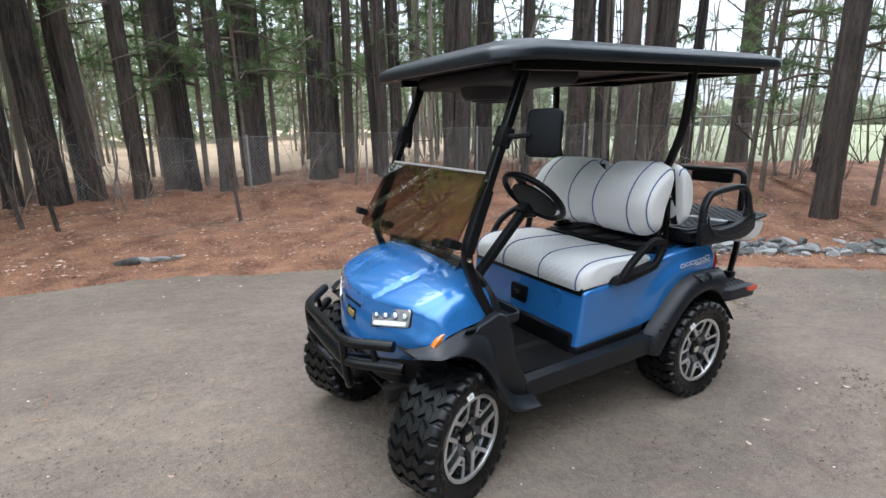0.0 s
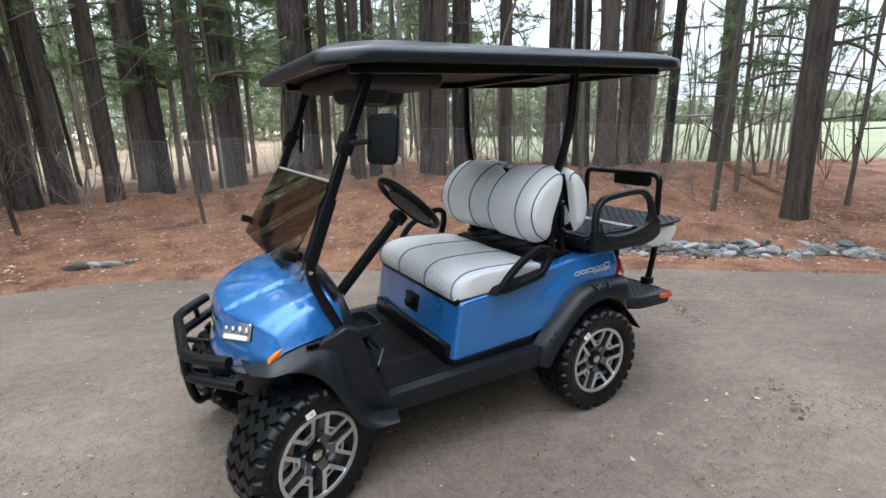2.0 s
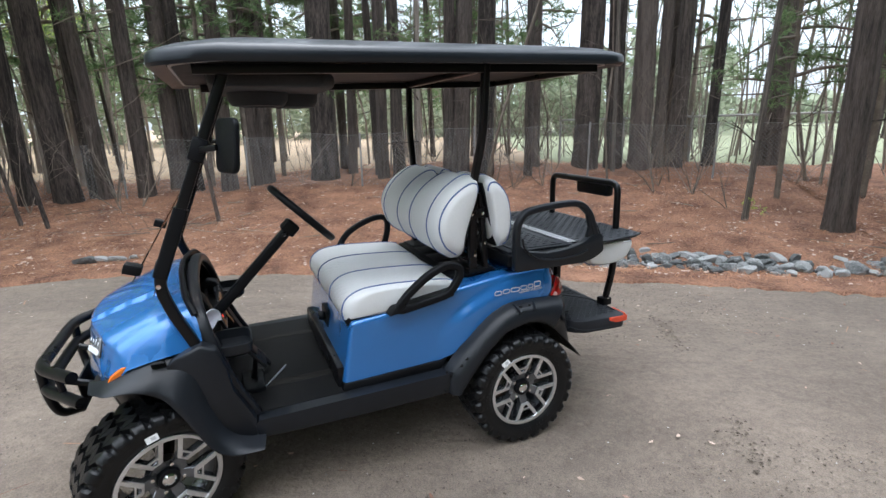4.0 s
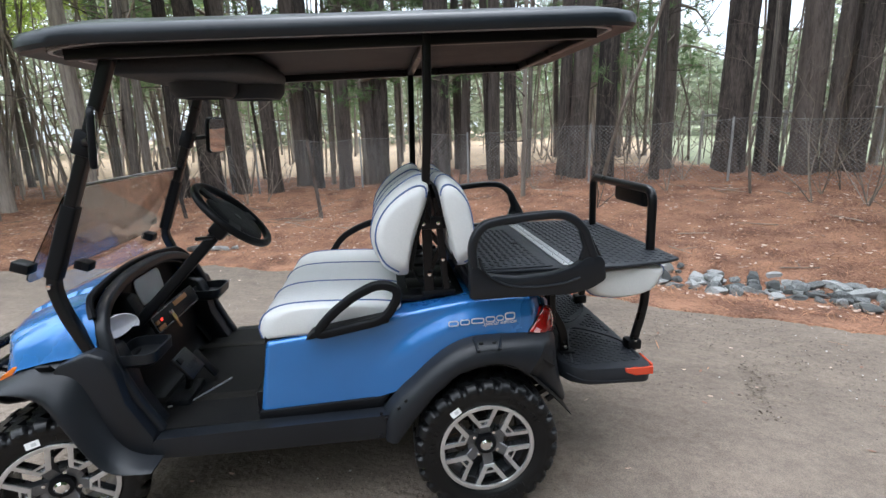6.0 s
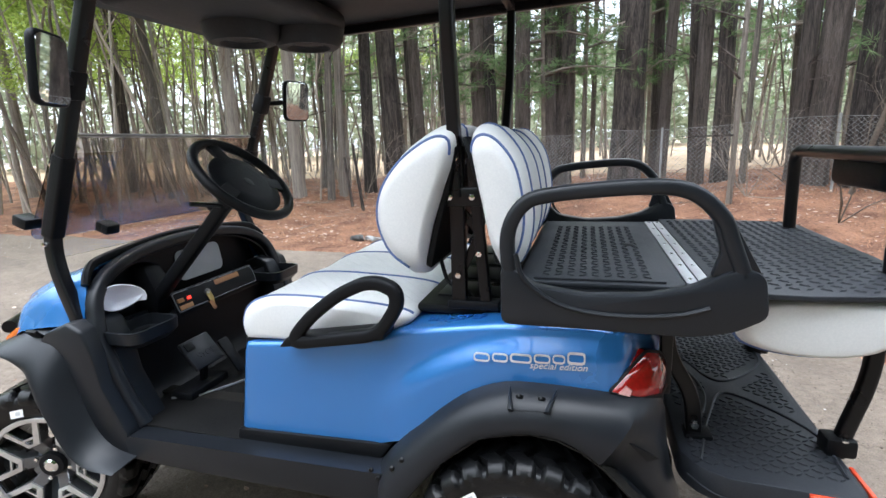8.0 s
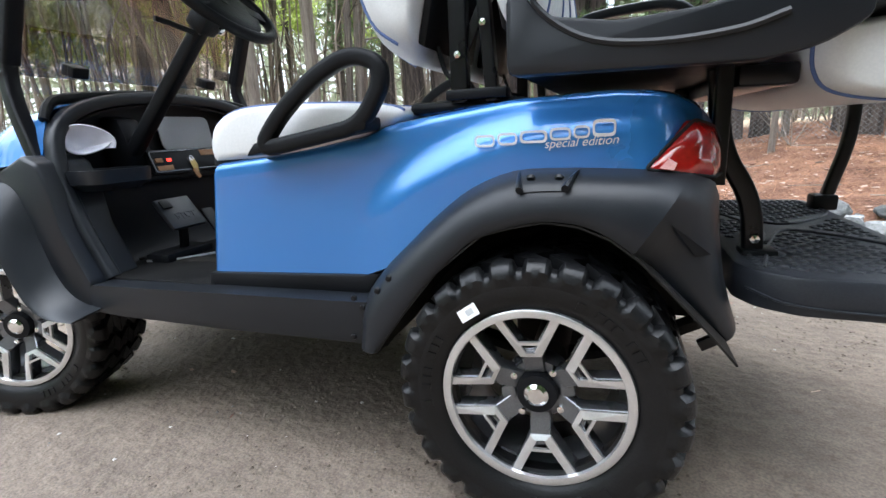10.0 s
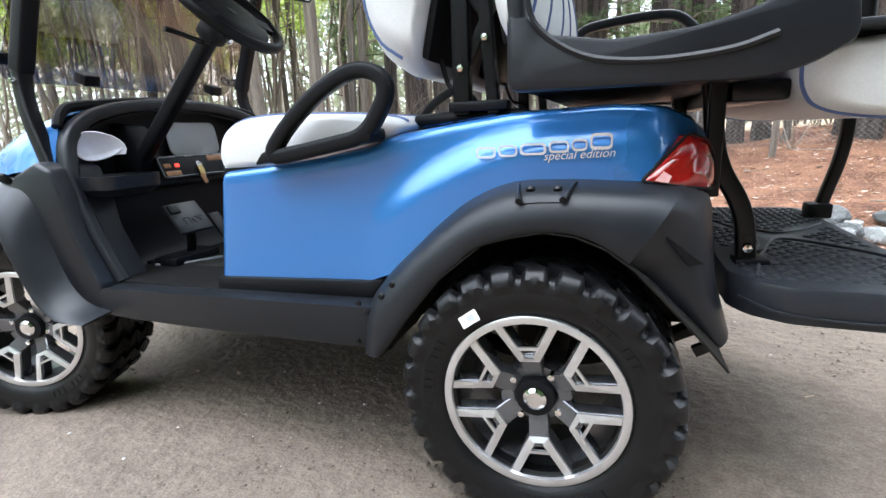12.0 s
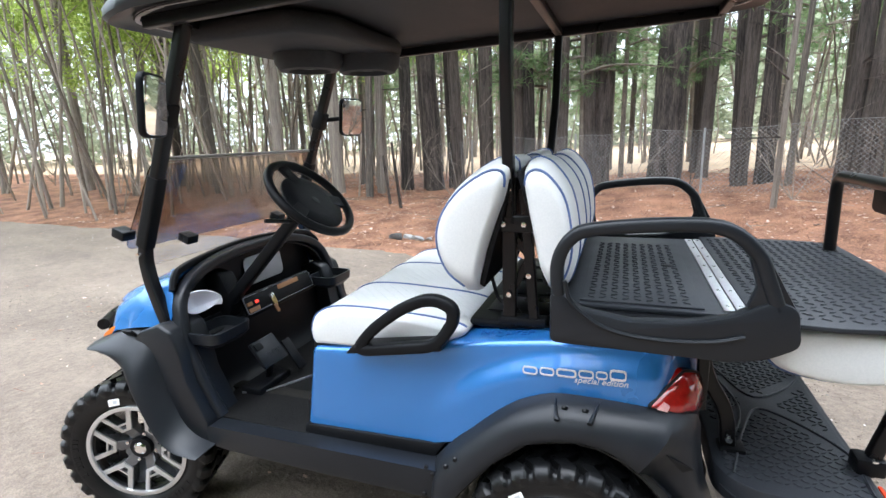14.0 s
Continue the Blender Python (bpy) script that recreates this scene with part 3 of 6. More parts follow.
# floor pan, mat, firewall
part("floor_pan", box(0.24, 0.80, -0.54, 0.54, 0.36, 0.434, 0.01), BLACK, cart)
part("floor_mat", box(0.29, 0.775, -0.505, 0.505, 0.4345, 0.4475, 0.004), MAT, cart, "black rubber floor mat with dusty wrinkles")
P = [[(x, y, z) for y in np.linspace(-0.49, 0.49, 12)] for x, z in curve([(0.32, 0.415), (0.255, 0.45), (0.225, 0.53), (0.215, 0.65), (0.20, 0.76)], 12)]
part("firewall", sheet(P, thick=0.012), BLACK, cart)

# front cowl: one moulded surface, nose, hood and shoulders
HOOD_ROWS = {
    0.0: [(-0.245, 0.56), (-0.275, 0.62), (-0.262, 0.70), (-0.250, 0.77), (-0.237, 0.832), (-0.207, 0.866), (-0.03, 0.938), (0.140, 0.986)],
    0.17: [(-0.225, 0.57), (-0.252, 0.62), (-0.243, 0.70), (-0.232, 0.77), (-0.220, 0.828), (-0.195, 0.862), (-0.02, 0.934), (0.145, 0.980)],
    0.40: [(-0.130, 0.62), (-0.165, 0.67), (-0.170, 0.73), (-0.153, 0.785), (-0.142, 0.832), (-0.124, 0.862), (0.01, 0.920), (0.165, 0.958)],
    0.465: [(-0.09, 0.66), (-0.125, 0.69), (-0.138, 0.72), (-0.122, 0.765), (-0.107, 0.812), (-0.084, 0.846), (0.03, 0.900), (0.180, 0.932)],
    0.505: [(-0.06, 0.69), (-0.10, 0.70), (-0.115, 0.725), (-0.100, 0.762), (-0.082, 0.800), (-0.058, 0.828), (0.05, 0.862), (0.200, 0.880)],
    0.540: [(0.02, 0.69), (-0.04, 0.70), (-0.085, 0.715), (-0.075, 0.732), (-0.060, 0.748), (-0.035, 0.760), (0.08, 0.782), (0.210, 0.785)],
}
hy = sorted(HOOD_ROWS)
hood_y = [-y for y in hy[::-1]] + hy[1:]
NU, NV = 181, 81
columns = [curve([(x, y, z) for x, z in HOOD_ROWS[abs(y)]], NV) for y in hood_y]
HOOD = np.array([curve([c[j] for c in columns], NU) for j in range(NV)])
HOOD[:, :, 1] *= 1 - 0.055 * smooth01((HOOD[:, :, 0] - 0.05) / 0.16)  # drawn in towards the roof posts


hood_pts = HOOD.copy()
for i in range(NV):
    for j in range(NU):
        x, y, z = hood_pts[i, j]
        v = i / (NV - 1)
        if v > 0.64:  # two creases run back along the hood
            line = 0.172 + 0.21 * (v - 0.64)
            hood_pts[i, j, 2] += (0.013 * float(smooth01((line - abs(y)) / 0.006)) - 0.007 * math.exp(-(max(0.0, abs(y) - line) / 0.030) ** 2)) * float(smooth01((v - 0.64) / 0.05))
cowl = part("front_cowl", sheet(hood_pts, thick=-0.006), BLUE, cart, "metallic blue hood and nose cowl", 28)


def quad_block(c, out_, inset, n=8):
    """A rounded block over four corners, from inset behind them to out_ before them."""
    c = [Vector(q) for q in c]
    nrm = (c[1] - c[0]).cross(c[3] - c[0]).normalized()
    if nrm.x > 0:
        nrm = -nrm
    ring = fillet(c, 0.016, 4, True)
    mid_ = sum(ring, Vector()) / len(ring)
    bm = bmesh.new()
    loft(bm, [[q - nrm * inset for q in ring], [q + nrm * (out_ - 0.004) for q in ring], [mid_ + (q - mid_) * 0.96 + nrm * out_ for q in ring]])
    return bm, nrm


for s in (-1, 1):
    tl_, tr_, br_, bl_ = (-0.212, s * 0.180, 0.808), (-0.136, s * 0.408, 0.850), (-0.154, s * 0.410, 0.772), (-0.238, s * 0.200, 0.728)
    bm, nrm = quad_block([bl_, br_, tr_, tl_], 0.012, 0.03)
    lamp = part("headlight", bm, LED, cart, "clear rectangular headlight with four diodes", 30)
    mid = (Vector(tl_) + Vector(tr_) + Vector(br_) + Vector(bl_)) / 4
    bm, _ = quad_block([mid + (Vector(q) - mid) * 1.09 for q in (bl_, br_, tr_, tl_)], 0.007, 0.03)
    part("headlight_frame", bm, BLACK, lamp)
    for k in range(4):
        t = (k + 0.5) / 4
        c = (Vector(tl_).lerp(Vector(tr_), t)).lerp(Vector(bl_).lerp(Vector(br_), t), 0.32) + nrm * 0.010
        bm = bmesh.new()
        bmesh.ops.create_uvsphere(bm, u_segments=14, v_segments=8, radius=0.0155)
        facing = Matrix.Translation(c - nrm * 0.002) @ nrm.to_track_quat("Z", "Y").to_matrix().to_4x4()
        diode = part("diode", move(bm, facing @ Matrix.Diagonal((1, 1, 0.35, 1))), LEDBULB, lamp, "lit white diode")
        ring_ = [(0.0195 * math.cos(t_), 0.0195 * math.sin(t_), 0.003) for t_ in np.linspace(0, 2 * math.pi, 20, endpoint=False)]
        part("diode_ring", move(sweep(bmesh.new(), ring_, circle(0.0032, 6), True, (0, 0, 1)), facing), GUN, lamp)
    lerp4 = lambda t, d: Vector(tl_).lerp(Vector(tr_), t).lerp(Vector(bl_).lerp(Vector(br_), t), d)
    bm, _ = quad_block([lerp4(0.06, 0.92), lerp4(0.94, 0.92), lerp4(0.94, 0.68), lerp4(0.06, 0.68)], 0.0145, 0.0)
    part("light_bar", bm, LEDBULB, lamp, "lit white light bar")
    bm = slab([(-0.140, 0.708), (-0.115, 0.706), (-0.075, 0.742), (-0.048, 0.774), (-0.078, 0.770), (-0.118, 0.742)], -0.012, 0.012, "y", 0.003)
    part("side_marker", move(bm, Matrix.Translation((0.006, s * 0.517, 0)) @ pose(0, 0, 0, 0, 0, s * -10)), AMBER, cart, "amber side marker lens")
# badge plate on the nose
bm = slab(rrect(0.115, 0.060, 0.012, 3), -0.008, 0.0, "x", 0.003)
badge = part("badge_plate", move(bm, pose(-0.254, 0, 0.735, 0, 9, 0)), BLACK, cart, "black plate with a plain gold badge")
part("badge", move(slab(rrect(0.075, 0.030, 0.010, 3), -0.006, 0.0, "x", 0.002), pose(-0.261, 0, 0.735, 0, 9, 0)), GOLD, badge)
# black slab in place of the shaded recess above the badge
part("nose_slot", move(slab(rrect(0.20, 0.016, 0.006, 3), -0.005, 0.004, "x", 0.002), pose(-0.2475, 0, 0.792, 0, 9, 0)), BLACK, cart)
# black skirt under the nose
P = [[tuple(HOOD[0, j] + np.array((0.02 * k, 0, -0.05 * k))) for j in range(18, NU - 18, 6)] for k in range(4)]
part("nose_skirt", sheet(P, thick=0.006), BLACK, cart)

# brush guard of black tube
def guard_path(z, x_end, y_end, x_mid, y_mid):
    return [(x_end, -y_end, z), (x_mid, -y_mid, z - 0.012), (x_mid, y_mid, z - 0.012), (x_end, y_end, z)]


guard = part("brush_guard", tube(guard_path(0.728, -0.250, 0.452, -0.400, 0.27), 0.0235, 12, corner=0.07, up=(0, 0, 1)), STEEL, cart, "black tubular brush guard")
part("guard_bar", tube(guard_path(0.636, -0.225, 0.488, -0.398, 0.27), 0.0235, 12, corner=0.07, up=(0, 0, 1)), STEEL, guard)
for s in (-1, 1):
    part("guard_upright", tube([(-0.400, s * 0.262, 0.712), (-0.397, s * 0.262, 0.60), (-0.375, s * 0.245, 0.490), (-0.33, s * 0.12, 0.440)], 0.018, 10, corner=0.06), STEEL, guard)
    part("guard_link", tube([(-0.315, s * 0.375, 0.722), (-0.303, s * 0.385, 0.636)], 0.013, 8), STEEL, guard)
    part("guard_mount", tube([(-0.39, s * 0.18, 0.62), (-0.20, s * 0.18, 0.55)], 0.015, 8), STEEL, guard)
part("guard_hoop", tube([(-0.33, -0.13, 0.441), (-0.33, 0.13, 0.441)], 0.018, 10, up=(0, 0, 1)), STEEL, guard)
part("front_plate", slab([(-0.15, 0.47), (0.15, 0.47), (0.19, 0.60), (-0.19, 0.60)], -0.315, -0.305, "x", 0.004), BLACK, guard)


# wheel-arch flares
FLARE_ROWS = {}


def flare(name, top, arch, y_top, y_arch, s, label, rolls):
    n = 40
    a, b = curve(evenly(top, 14), n), curve(evenly(arch, 14), n)
    rows = []
    tuck = lambda x: -1.1 * max(0.0, -0.13 - x) - 0.95 * max(0.0, x - 1.935) + (0.028 * float(smooth01((x - 0.06) / 0.13)) if x < 1.0 else 0.0)
    for t, k in rolls:
        rows.append([(a[i][0] + (b[i][0] - a[i][0]) * t, s * (y_top + (y_arch - y_top) * k + tuck(a[i][0])), a[i][1] + (b[i][1] - a[i][1]) * t) for i in range(n)])
    rows.append([(b[i][0], s * (y_arch - 0.05 + tuck(b[i][0])), b[i][1]) for i in range(n)])
    FLARE_ROWS[name, s] = rows
    return part(name, sheet(rows, thick=0.005), FLARE, cart, label, 38)


REAR_TOP = [(1.245, 0.345), (1.250, 0.47), (1.331, 0.545), (1.404, 0.618), (1.484, 0.688), (1.557, 0.731), (1.626, 0.749), (1.713, 0.750), (1.853, 0.746), (1.985, 0.728), (2.022, 0.520), (2.052, 0.425)]
REAR_ARCH = [(1.305, 0.345), (1.378, 0.445), (1.461, 0.545), (1.558, 0.626), (1.668, 0.657), (1.769, 0.645), (1.838, 0.604), (1.916, 0.524), (1.988, 0.445), (2.026, 0.400)]
FRONT_TOP = [(-0.200, 0.700), (-0.175, 0.712), (-0.13, 0.728), (-0.02, 0.768), (0.07, 0.785), (0.145, 0.755), (0.185, 0.66), (0.212, 0.55), (0.255, 0.44), (0.310, 0.388), (0.405, 0.374)]
FRONT_ARCH = [(-0.185, 0.692), (-0.145, 0.698), (-0.095, 0.702), (-0.045, 0.700), (0.010, 0.683), (0.060, 0.650), (0.100, 0.600), (0.130, 0.543), (0.160, 0.480), (0.192, 0.418), (0.235, 0.368), (0.285, 0.352), (0.385, 0.352)]
FRONT_HOUSE = [(-0.195, 0.684), (-0.09, 0.690), (0.0, 0.676), (0.10, 0.655), (0.19, 0.590), (0.25, 0.51), (0.295, 0.42), (0.32, 0.345)]
for s in (-1, 1):
    rf = flare("rear_flare", REAR_TOP, REAR_ARCH, 0.515, 0.605, s, "charcoal plastic rear wheel-arch flare", ((0, 0), (0.12, 0.46), (0.30, 0.78), (0.55, 0.95), (0.78, 1.0), (0.93, 1.0), (1.0, 0.96)))
    ff = flare("front_flare", FRONT_TOP, FRONT_ARCH, 0.525, 0.622, s, "charcoal plastic front wheel-arch flare", ((0, 0), (0.12, 0.20), (0.30, 0.44), (0.55, 0.72), (0.80, 0.96), (0.93, 1.0), (1.0, 0.97)))
    rows = FLARE_ROWS["rear_flare", s]
    def on_flare(r, x, lift=0.0):
        """A place on the flare, r rows down from its top edge, at a given x."""
        i = min(int(r), len(rows) - 2)
        def at(row):
            c = min(range(14, len(row)), key=lambda k: abs(row[k][0] - x) + (10 if row[k][2] < 0.6 and x < 1.85 else 0))
            c0 = c if row[c][0] <= x else c - 1
            c0 = max(0, min(c0, len(row) - 2))
            p, q = np.array(row[c0]), np.array(row[c0 + 1])
            u = np.clip((x - p[0]) / (q[0] - p[0] + 1e-9), 0, 1)
            return p + (q - p) * u
        p = at(rows[i]) + (at(rows[i + 1]) - at(rows[i])) * (r - i)
        return tuple(p + np.array((0, s * lift, lift * 0.7)))

    pick = [[on_flare(0.55 + 1.9 * v, 1.628 + 0.010 * v + (0.114 - 0.030 * v) * u, 0.0025) for u in np.linspace(0, 1, 8)] for v in np.linspace(0, 1, 6)]
    part("flare_scoop", sheet(pick, thick=0.006), FLARE, rf)
    for side_k in (0, 7):
        ridge = [Vector(pick[v][side_k]) + Vector((0, s * 0.002 * v, 0.001 * v)) for v in range(6)]
        bm = bmesh.new()
        loft(bm, [[q + Vector((0.0075 * (0.25 + 0.15 * v) * math.cos(a_), 0, 0.0075 * (0.25 + 0.15 * v) * math.sin(a_))) + Vector((0, s * 0.006 * math.sin(a_), 0)) for a_ in np.linspace(0, 2 * math.pi, 8, endpoint=False)] for v, q in enumerate(ridge)])
        part("scoop_gusset", bm, FLARE, rf)
    # flat black triangle paints the shade of a dent in the flare
    dent = [min((tuple(q) for row in rows[1:5] for q in row), key=lambda q: (q[0] - x) ** 2 + (q[2] - z) ** 2) for x, z in ((1.922, 0.650), (1.978, 0.580), (1.948, 0.566))]
    bm = bmesh.new()
    loft(bm, [[(x, y + s * d, z) for x, y, z in dent] for d in (-0.002, 0.003)])
    part("flare_dent", bm, BLACK, rf)
    for bxx in (1.655, 1.708):
        part("flare_bolt", move(lathe([(-0.007, 0.0005), (-0.006, 0.0075), (0.0, 0.0095)], 10, False), pose(bxx, s * 0.569, 0.734, s * -35, 0, 0 if s < 0 else 180)), STEEL, rf)
    for bxx, bzz in ((1.345, 0.520), (1.315, 0.490)):
        part("flare_bolt", move(lathe([(-0.006, 0.0005), (-0.005, 0.006), (0.0, 0.009)], 10, False), pose(bxx, s * 0.585, bzz, 0, 0, 0 if s < 0 else 180)), STEEL, rf)
    part("flare_clip", move(slab(rrect(0.05, 0.045, 0.008), -0.004, 0.006, "y", 0.002), pose(0.055, s * 0.565, 0.765, s * -40, 0, 0)), BLACK, ff)
    # the black side of the cowl, between flare and doorway
    bm = slab([(0.02, 0.70), (0.10, 0.775), (0.20, 0.815), (0.255, 0.79), (0.285, 0.70), (0.30, 0.60), (0.375, 0.445), (0.37, 0.35), (0.26, 0.335), (0.18, 0.50), (0.12, 0.62)], s * 0.40, s * 0.567, "y", 0.012, 2)
    part("cowl_side", bm, FLARE, cart)
    # rear wheel house and inner arches
    P = [[(x, s * y, z) for y in (0.36, 0.60)] for x, z in evenly(REAR_ARCH, 16)]
    part("wheel_house", sheet(P, thick=0.004), CHASSIS, cart)
    P = [[(x, s * y, z) for y in (0.36, 0.505)] for x, z in evenly(FRONT_HOUSE, 16)]
    part("wheel_house", sheet(P, thick=0.004), CHASSIS, cart)
    part("wheel_well", slab([(1.26, 0.38), (1.98, 0.38), (1.98, 0.77), (1.40, 0.77), (1.26, 0.50)], s * 0.300, s * 0.312, "y", 0.003), CHASSIS, cart)
    # tail light, wrapped round the corner
    ring = [Vector(q) for q in ((1.860, 0.524, 0.743), (1.90, 0.500, 0.786), (1.945, 0.462, 0.830), (1.985, 0.425, 0.815), (2.006, 0.405, 0.770), (2.008, 0.405, 0.724), (1.985, 0.470, 0.722), (1.93, 0.515, 0.732))]
    ring = [Vector((x, s * y, z)) for x, y, z in fillet(ring, 0.012, 3, True)]
    core = Vector((1.962, s * 0.492, 0.772))
    bm = bmesh.new()
    loft(bm, [[q + Vector((-0.04, -s * 0.05, 0)) for q in ring], ring, [q.lerp(core, 0.25) + Vector((0.004, s * 0.006, 0.001)) for q in ring], [q.lerp(core, 0.65) + Vector((0.003, s * 0.006, 0.001)) for q in ring]])
    lens = part("tail_light", bm, RED, cart, "red tail light lens", 40)
    bm = bmesh.new()
    # pale pink block paints the highlight at the lens tip
    c4 = [(1.884, 0.519, 0.745), (1.900, 0.512, 0.762), (1.914, 0.513, 0.753), (1.908, 0.519, 0.741)]
    loft(bm, [[(x, s * (y + d), z) for x, y, z in c4] for d in (-0.006, 0.011)])
    part("reverse_lens", bm, PINK, lens, "pale pink highlight painted on the tail light")
    part("tail_light_rim", sweep(bmesh.new(), ring, circle(0.004, 6), True), BLACK, lens)
part("tail_panel", box(1.94, 2.010, -0.385, 0.385, 0.42, 0.80, 0.035, 3), FLARE, cart)

# dash: arched frame, shelf, instrument panel
ARCH = [(0.375, 0.496, 0.44), (0.315, 0.500, 0.56), (0.262, 0.500, 0.70), (0.235, 0.490, 0.80), (0.212, 0.455, 0.885), (0.195, 0.36, 0.948), (0.185, 0.20, 0.984), (0.182, 0.0, 0.994)]
arch_full = [(x, -y, z) for x, y, z in ARCH] + [(x, y, z) for x, y, z in ARCH[::-1][1:]]
dash = part("dash_frame", sweep(bmesh.new(), curve(arch_full, 60), rrect(0.048, 0.042, 0.014), up=(1, 0, 0)), FLARE, cart, "black arched dash surround")
strip_pts = [tuple(HOOD[NV - 1, j] + np.array((-0.005, 0, 0.022))) for j in range(21, NU - 21, 3)]
part("cowl_seal", sweep(bmesh.new(), strip_pts, circle(0.017, 8, 0.8), up=(0, 0, 1)), BLACK, cart, "black rubber seal along the hood")
bm = bmesh.new()
back = [(y, z) for x, y, z in arch_full if z > 0.69]
loft(bm, [[(0.135, y * 0.97, z - 0.01) for y, z in back], [(0.120, y * 0.97, z - 0.01) for y, z in back]])
part("dash_back", bm, BLACK, cart)
part("dash_shelf", box(0.13, 0.27, -0.49, 0.49, 0.700, 0.722, 0.008), BLACK, cart)
bm = bmesh.new()
roofing = curve(arch_full, 60)
rows = [[(p[0] + dx, p[1] * k, p[2] * (1 if p[2] < 0.5 else 1) - dz) for p in roofing if p[2] > 0.69] for dx, k, dz in ((-0.06, 0.97, 0.012), (0.0, 0.955, 0.022))]
part("dash_hood", sheet(rows, thick=0.008), BLACK, cart)
part("centre_binnacle", slab([(0.13, 0.72), (0.235, 0.72), (0.262, 0.80), (0.215, 0.92), (0.13, 0.93)], -0.26, -0.175, "y", 0.015), BLACK, cart)
panel = part("instrument_panel", move(box(-0.008, 0.008, -0.21, 0.27, -0.042, 0.042, 0.006), pose(0.272, 0.0, 0.768, 0, -22, 0)), BLACK, cart, "black switch panel")
tilt = pose(0.281, 0.0, 0.768, 0, -22, 0)
part("panel_edge", move(bar([(0, -0.205, -0.038), (0, 0.265, -0.038), (0, 0.265, 0.038), (0, -0.205, 0.038)], 0.004, 0.004, 0.012, 0.001, (1, 0, 0), True), tilt), GUN, panel)
part("display", move(box(-0.003, 0.003, -0.144, -0.126, -0.002, 0.010, 0.001), tilt), REDLED, panel, "red digital charge display")
part("switch", move(box(-0.004, 0.006, -0.195, -0.165, -0.004, 0.012, 0.002), tilt), WOOD, panel, "small amber switch")
part("label_plate", move(box(-0.002, 0.003, -0.195, -0.13, -0.034, -0.016, 0.001), tilt), WOOD, panel, "orange-brown label plate")
part("label_strip", move(box(-0.002, 0.003, 0.02, 0.17, 0.012, 0.034, 0.001), tilt), WOOD, panel, "brown label strip")
part("key_switch", move(lathe([(-0.010, 0.0005), (-0.010, 0.012), (0.0, 0.014)], 14, False), tilt @ pose(0, -0.04, 0.0, 0, 0, 90)), CHROME, panel)
key = part("key", move(slab([(-0.010, 0.0), (0.010, 0.0), (0.014, -0.03), (0.006, -0.055), (-0.008, -0.05), (-0.013, -0.02)], 0.006, 0.010, "x", 0.001), tilt @ pose(0, -0.04, 0.0)), GOLD, panel, "brass key with a tag")
part("key_tag", move(slab(rrect(0.02, 0.04, 0.006), 0.012, 0.015, "x", 0.001), tilt @ pose(0, -0.05, -0.06, 12, 0, 0)), WOOD, key)
part("glove_panel", move(slab(rrect(0.26, 0.13, 0.035, 4), -0.006, 0.0, "x", 0.003), pose(0.150, 0.09, 0.868, 0, -8, 0)), PANEL, cart, "pale grey panel in the dash")


def cup_tray(s, y0, y1):
    bm = bmesh.new()
    ring = [(x, y) for x, y in rrect(0.16, y1 - y0, 0.05, 5)]
    cx, cy = 0.315, s * (y0 + y1) / 2
    loft(bm, [[(cx + x * k, cy + y * k, z) for x, y in ring] for k, z in ((0.70, 0.700), (0.97, 0.722), (1.0, 0.756), (1.0, 0.762), (0.90, 0.762), (0.86, 0.724), (0.62, 0.712))])
    return part("cup_holder", bm, FLARE, cart, "black moulded cup holder")


cup_tray(-1, 0.29, 0.500)
cup_tray(1, 0.29, 0.500)

# pedals
pm = pose(0.405, -0.240, 0.598, 0, 52, 0)
brake = part("brake_pedal", move(box(-0.060, 0.060, -0.070, 0.070, -0.008, 0.008, 0.005), pm), FLARE, cart, "black brake pedal lettered STOP")
lettering("STOP", 0.036, pm @ pose(0.016, 0.008, 0.0086, 0, 0, 90), PLATE, brake, "stop_lettering", "", 0.0012)
part("park_pedal", move(box(-0.050, -0.018, -0.062, -0.022, 0.0085, 0.016, 0.003), pm), BLACK, brake)
part("pedal_arm", bar([(0.40, -0.235, 0.585), (0.39, -0.225, 0.49), (0.36, -0.225, 0.425)], 0.03, 0.02, 0.04), STEEL, brake)
part("accelerator_pedal", move(box(-0.075, 0.075, -0.026, 0.026, -0.006, 0.006, 0.005), pose(0.425, -0.105, 0.53, 0, 55, 0)), BLACK, cart, "black accelerator pedal")
part("pedal_box", box(0.33, 0.43, -0.34, -0.14, 0.440, 0.475, 0.010), BLACK, cart)
part("pedal_plate", bar([(0.34, -0.345, 0.4500), (0.43, -0.305, 0.4500), (0.54, -0.12, 0.4500)], 0.010, 0.005, 0.0, 0.001, (0, 0, 1)), ALU, cart, "bright metal edge of the pedal opening")

# steering
S0, S1 = Vector((0.235, -0.235, 0.80)), Vector((0.672, -0.224, 1.243))
part("steering_column", bar([S0, S0.lerp(S1, 0.9)], 0.046, 0.046, 0, 0.014), BLACK, cart, "black steering column")
axis = (S1 - S0).normalized()
turn_m = Matrix.Translation(S1) @ axis.to_track_quat("Z", "Y").to_matrix().to_4x4()
bm = bmesh.new()
sweep(bm, [(0.174 * math.cos(a), 0.174 * math.sin(a), 0) for a in np.linspace(0, 2 * math.pi, 48, endpoint=False)], circle(0.0165, 10), True, (0, 0, 1))
rim = part("steering_wheel", move(bm, turn_m), BLACK, cart, "black three-spoke steering wheel")
bm = bmesh.new()
n = 40
rings = []
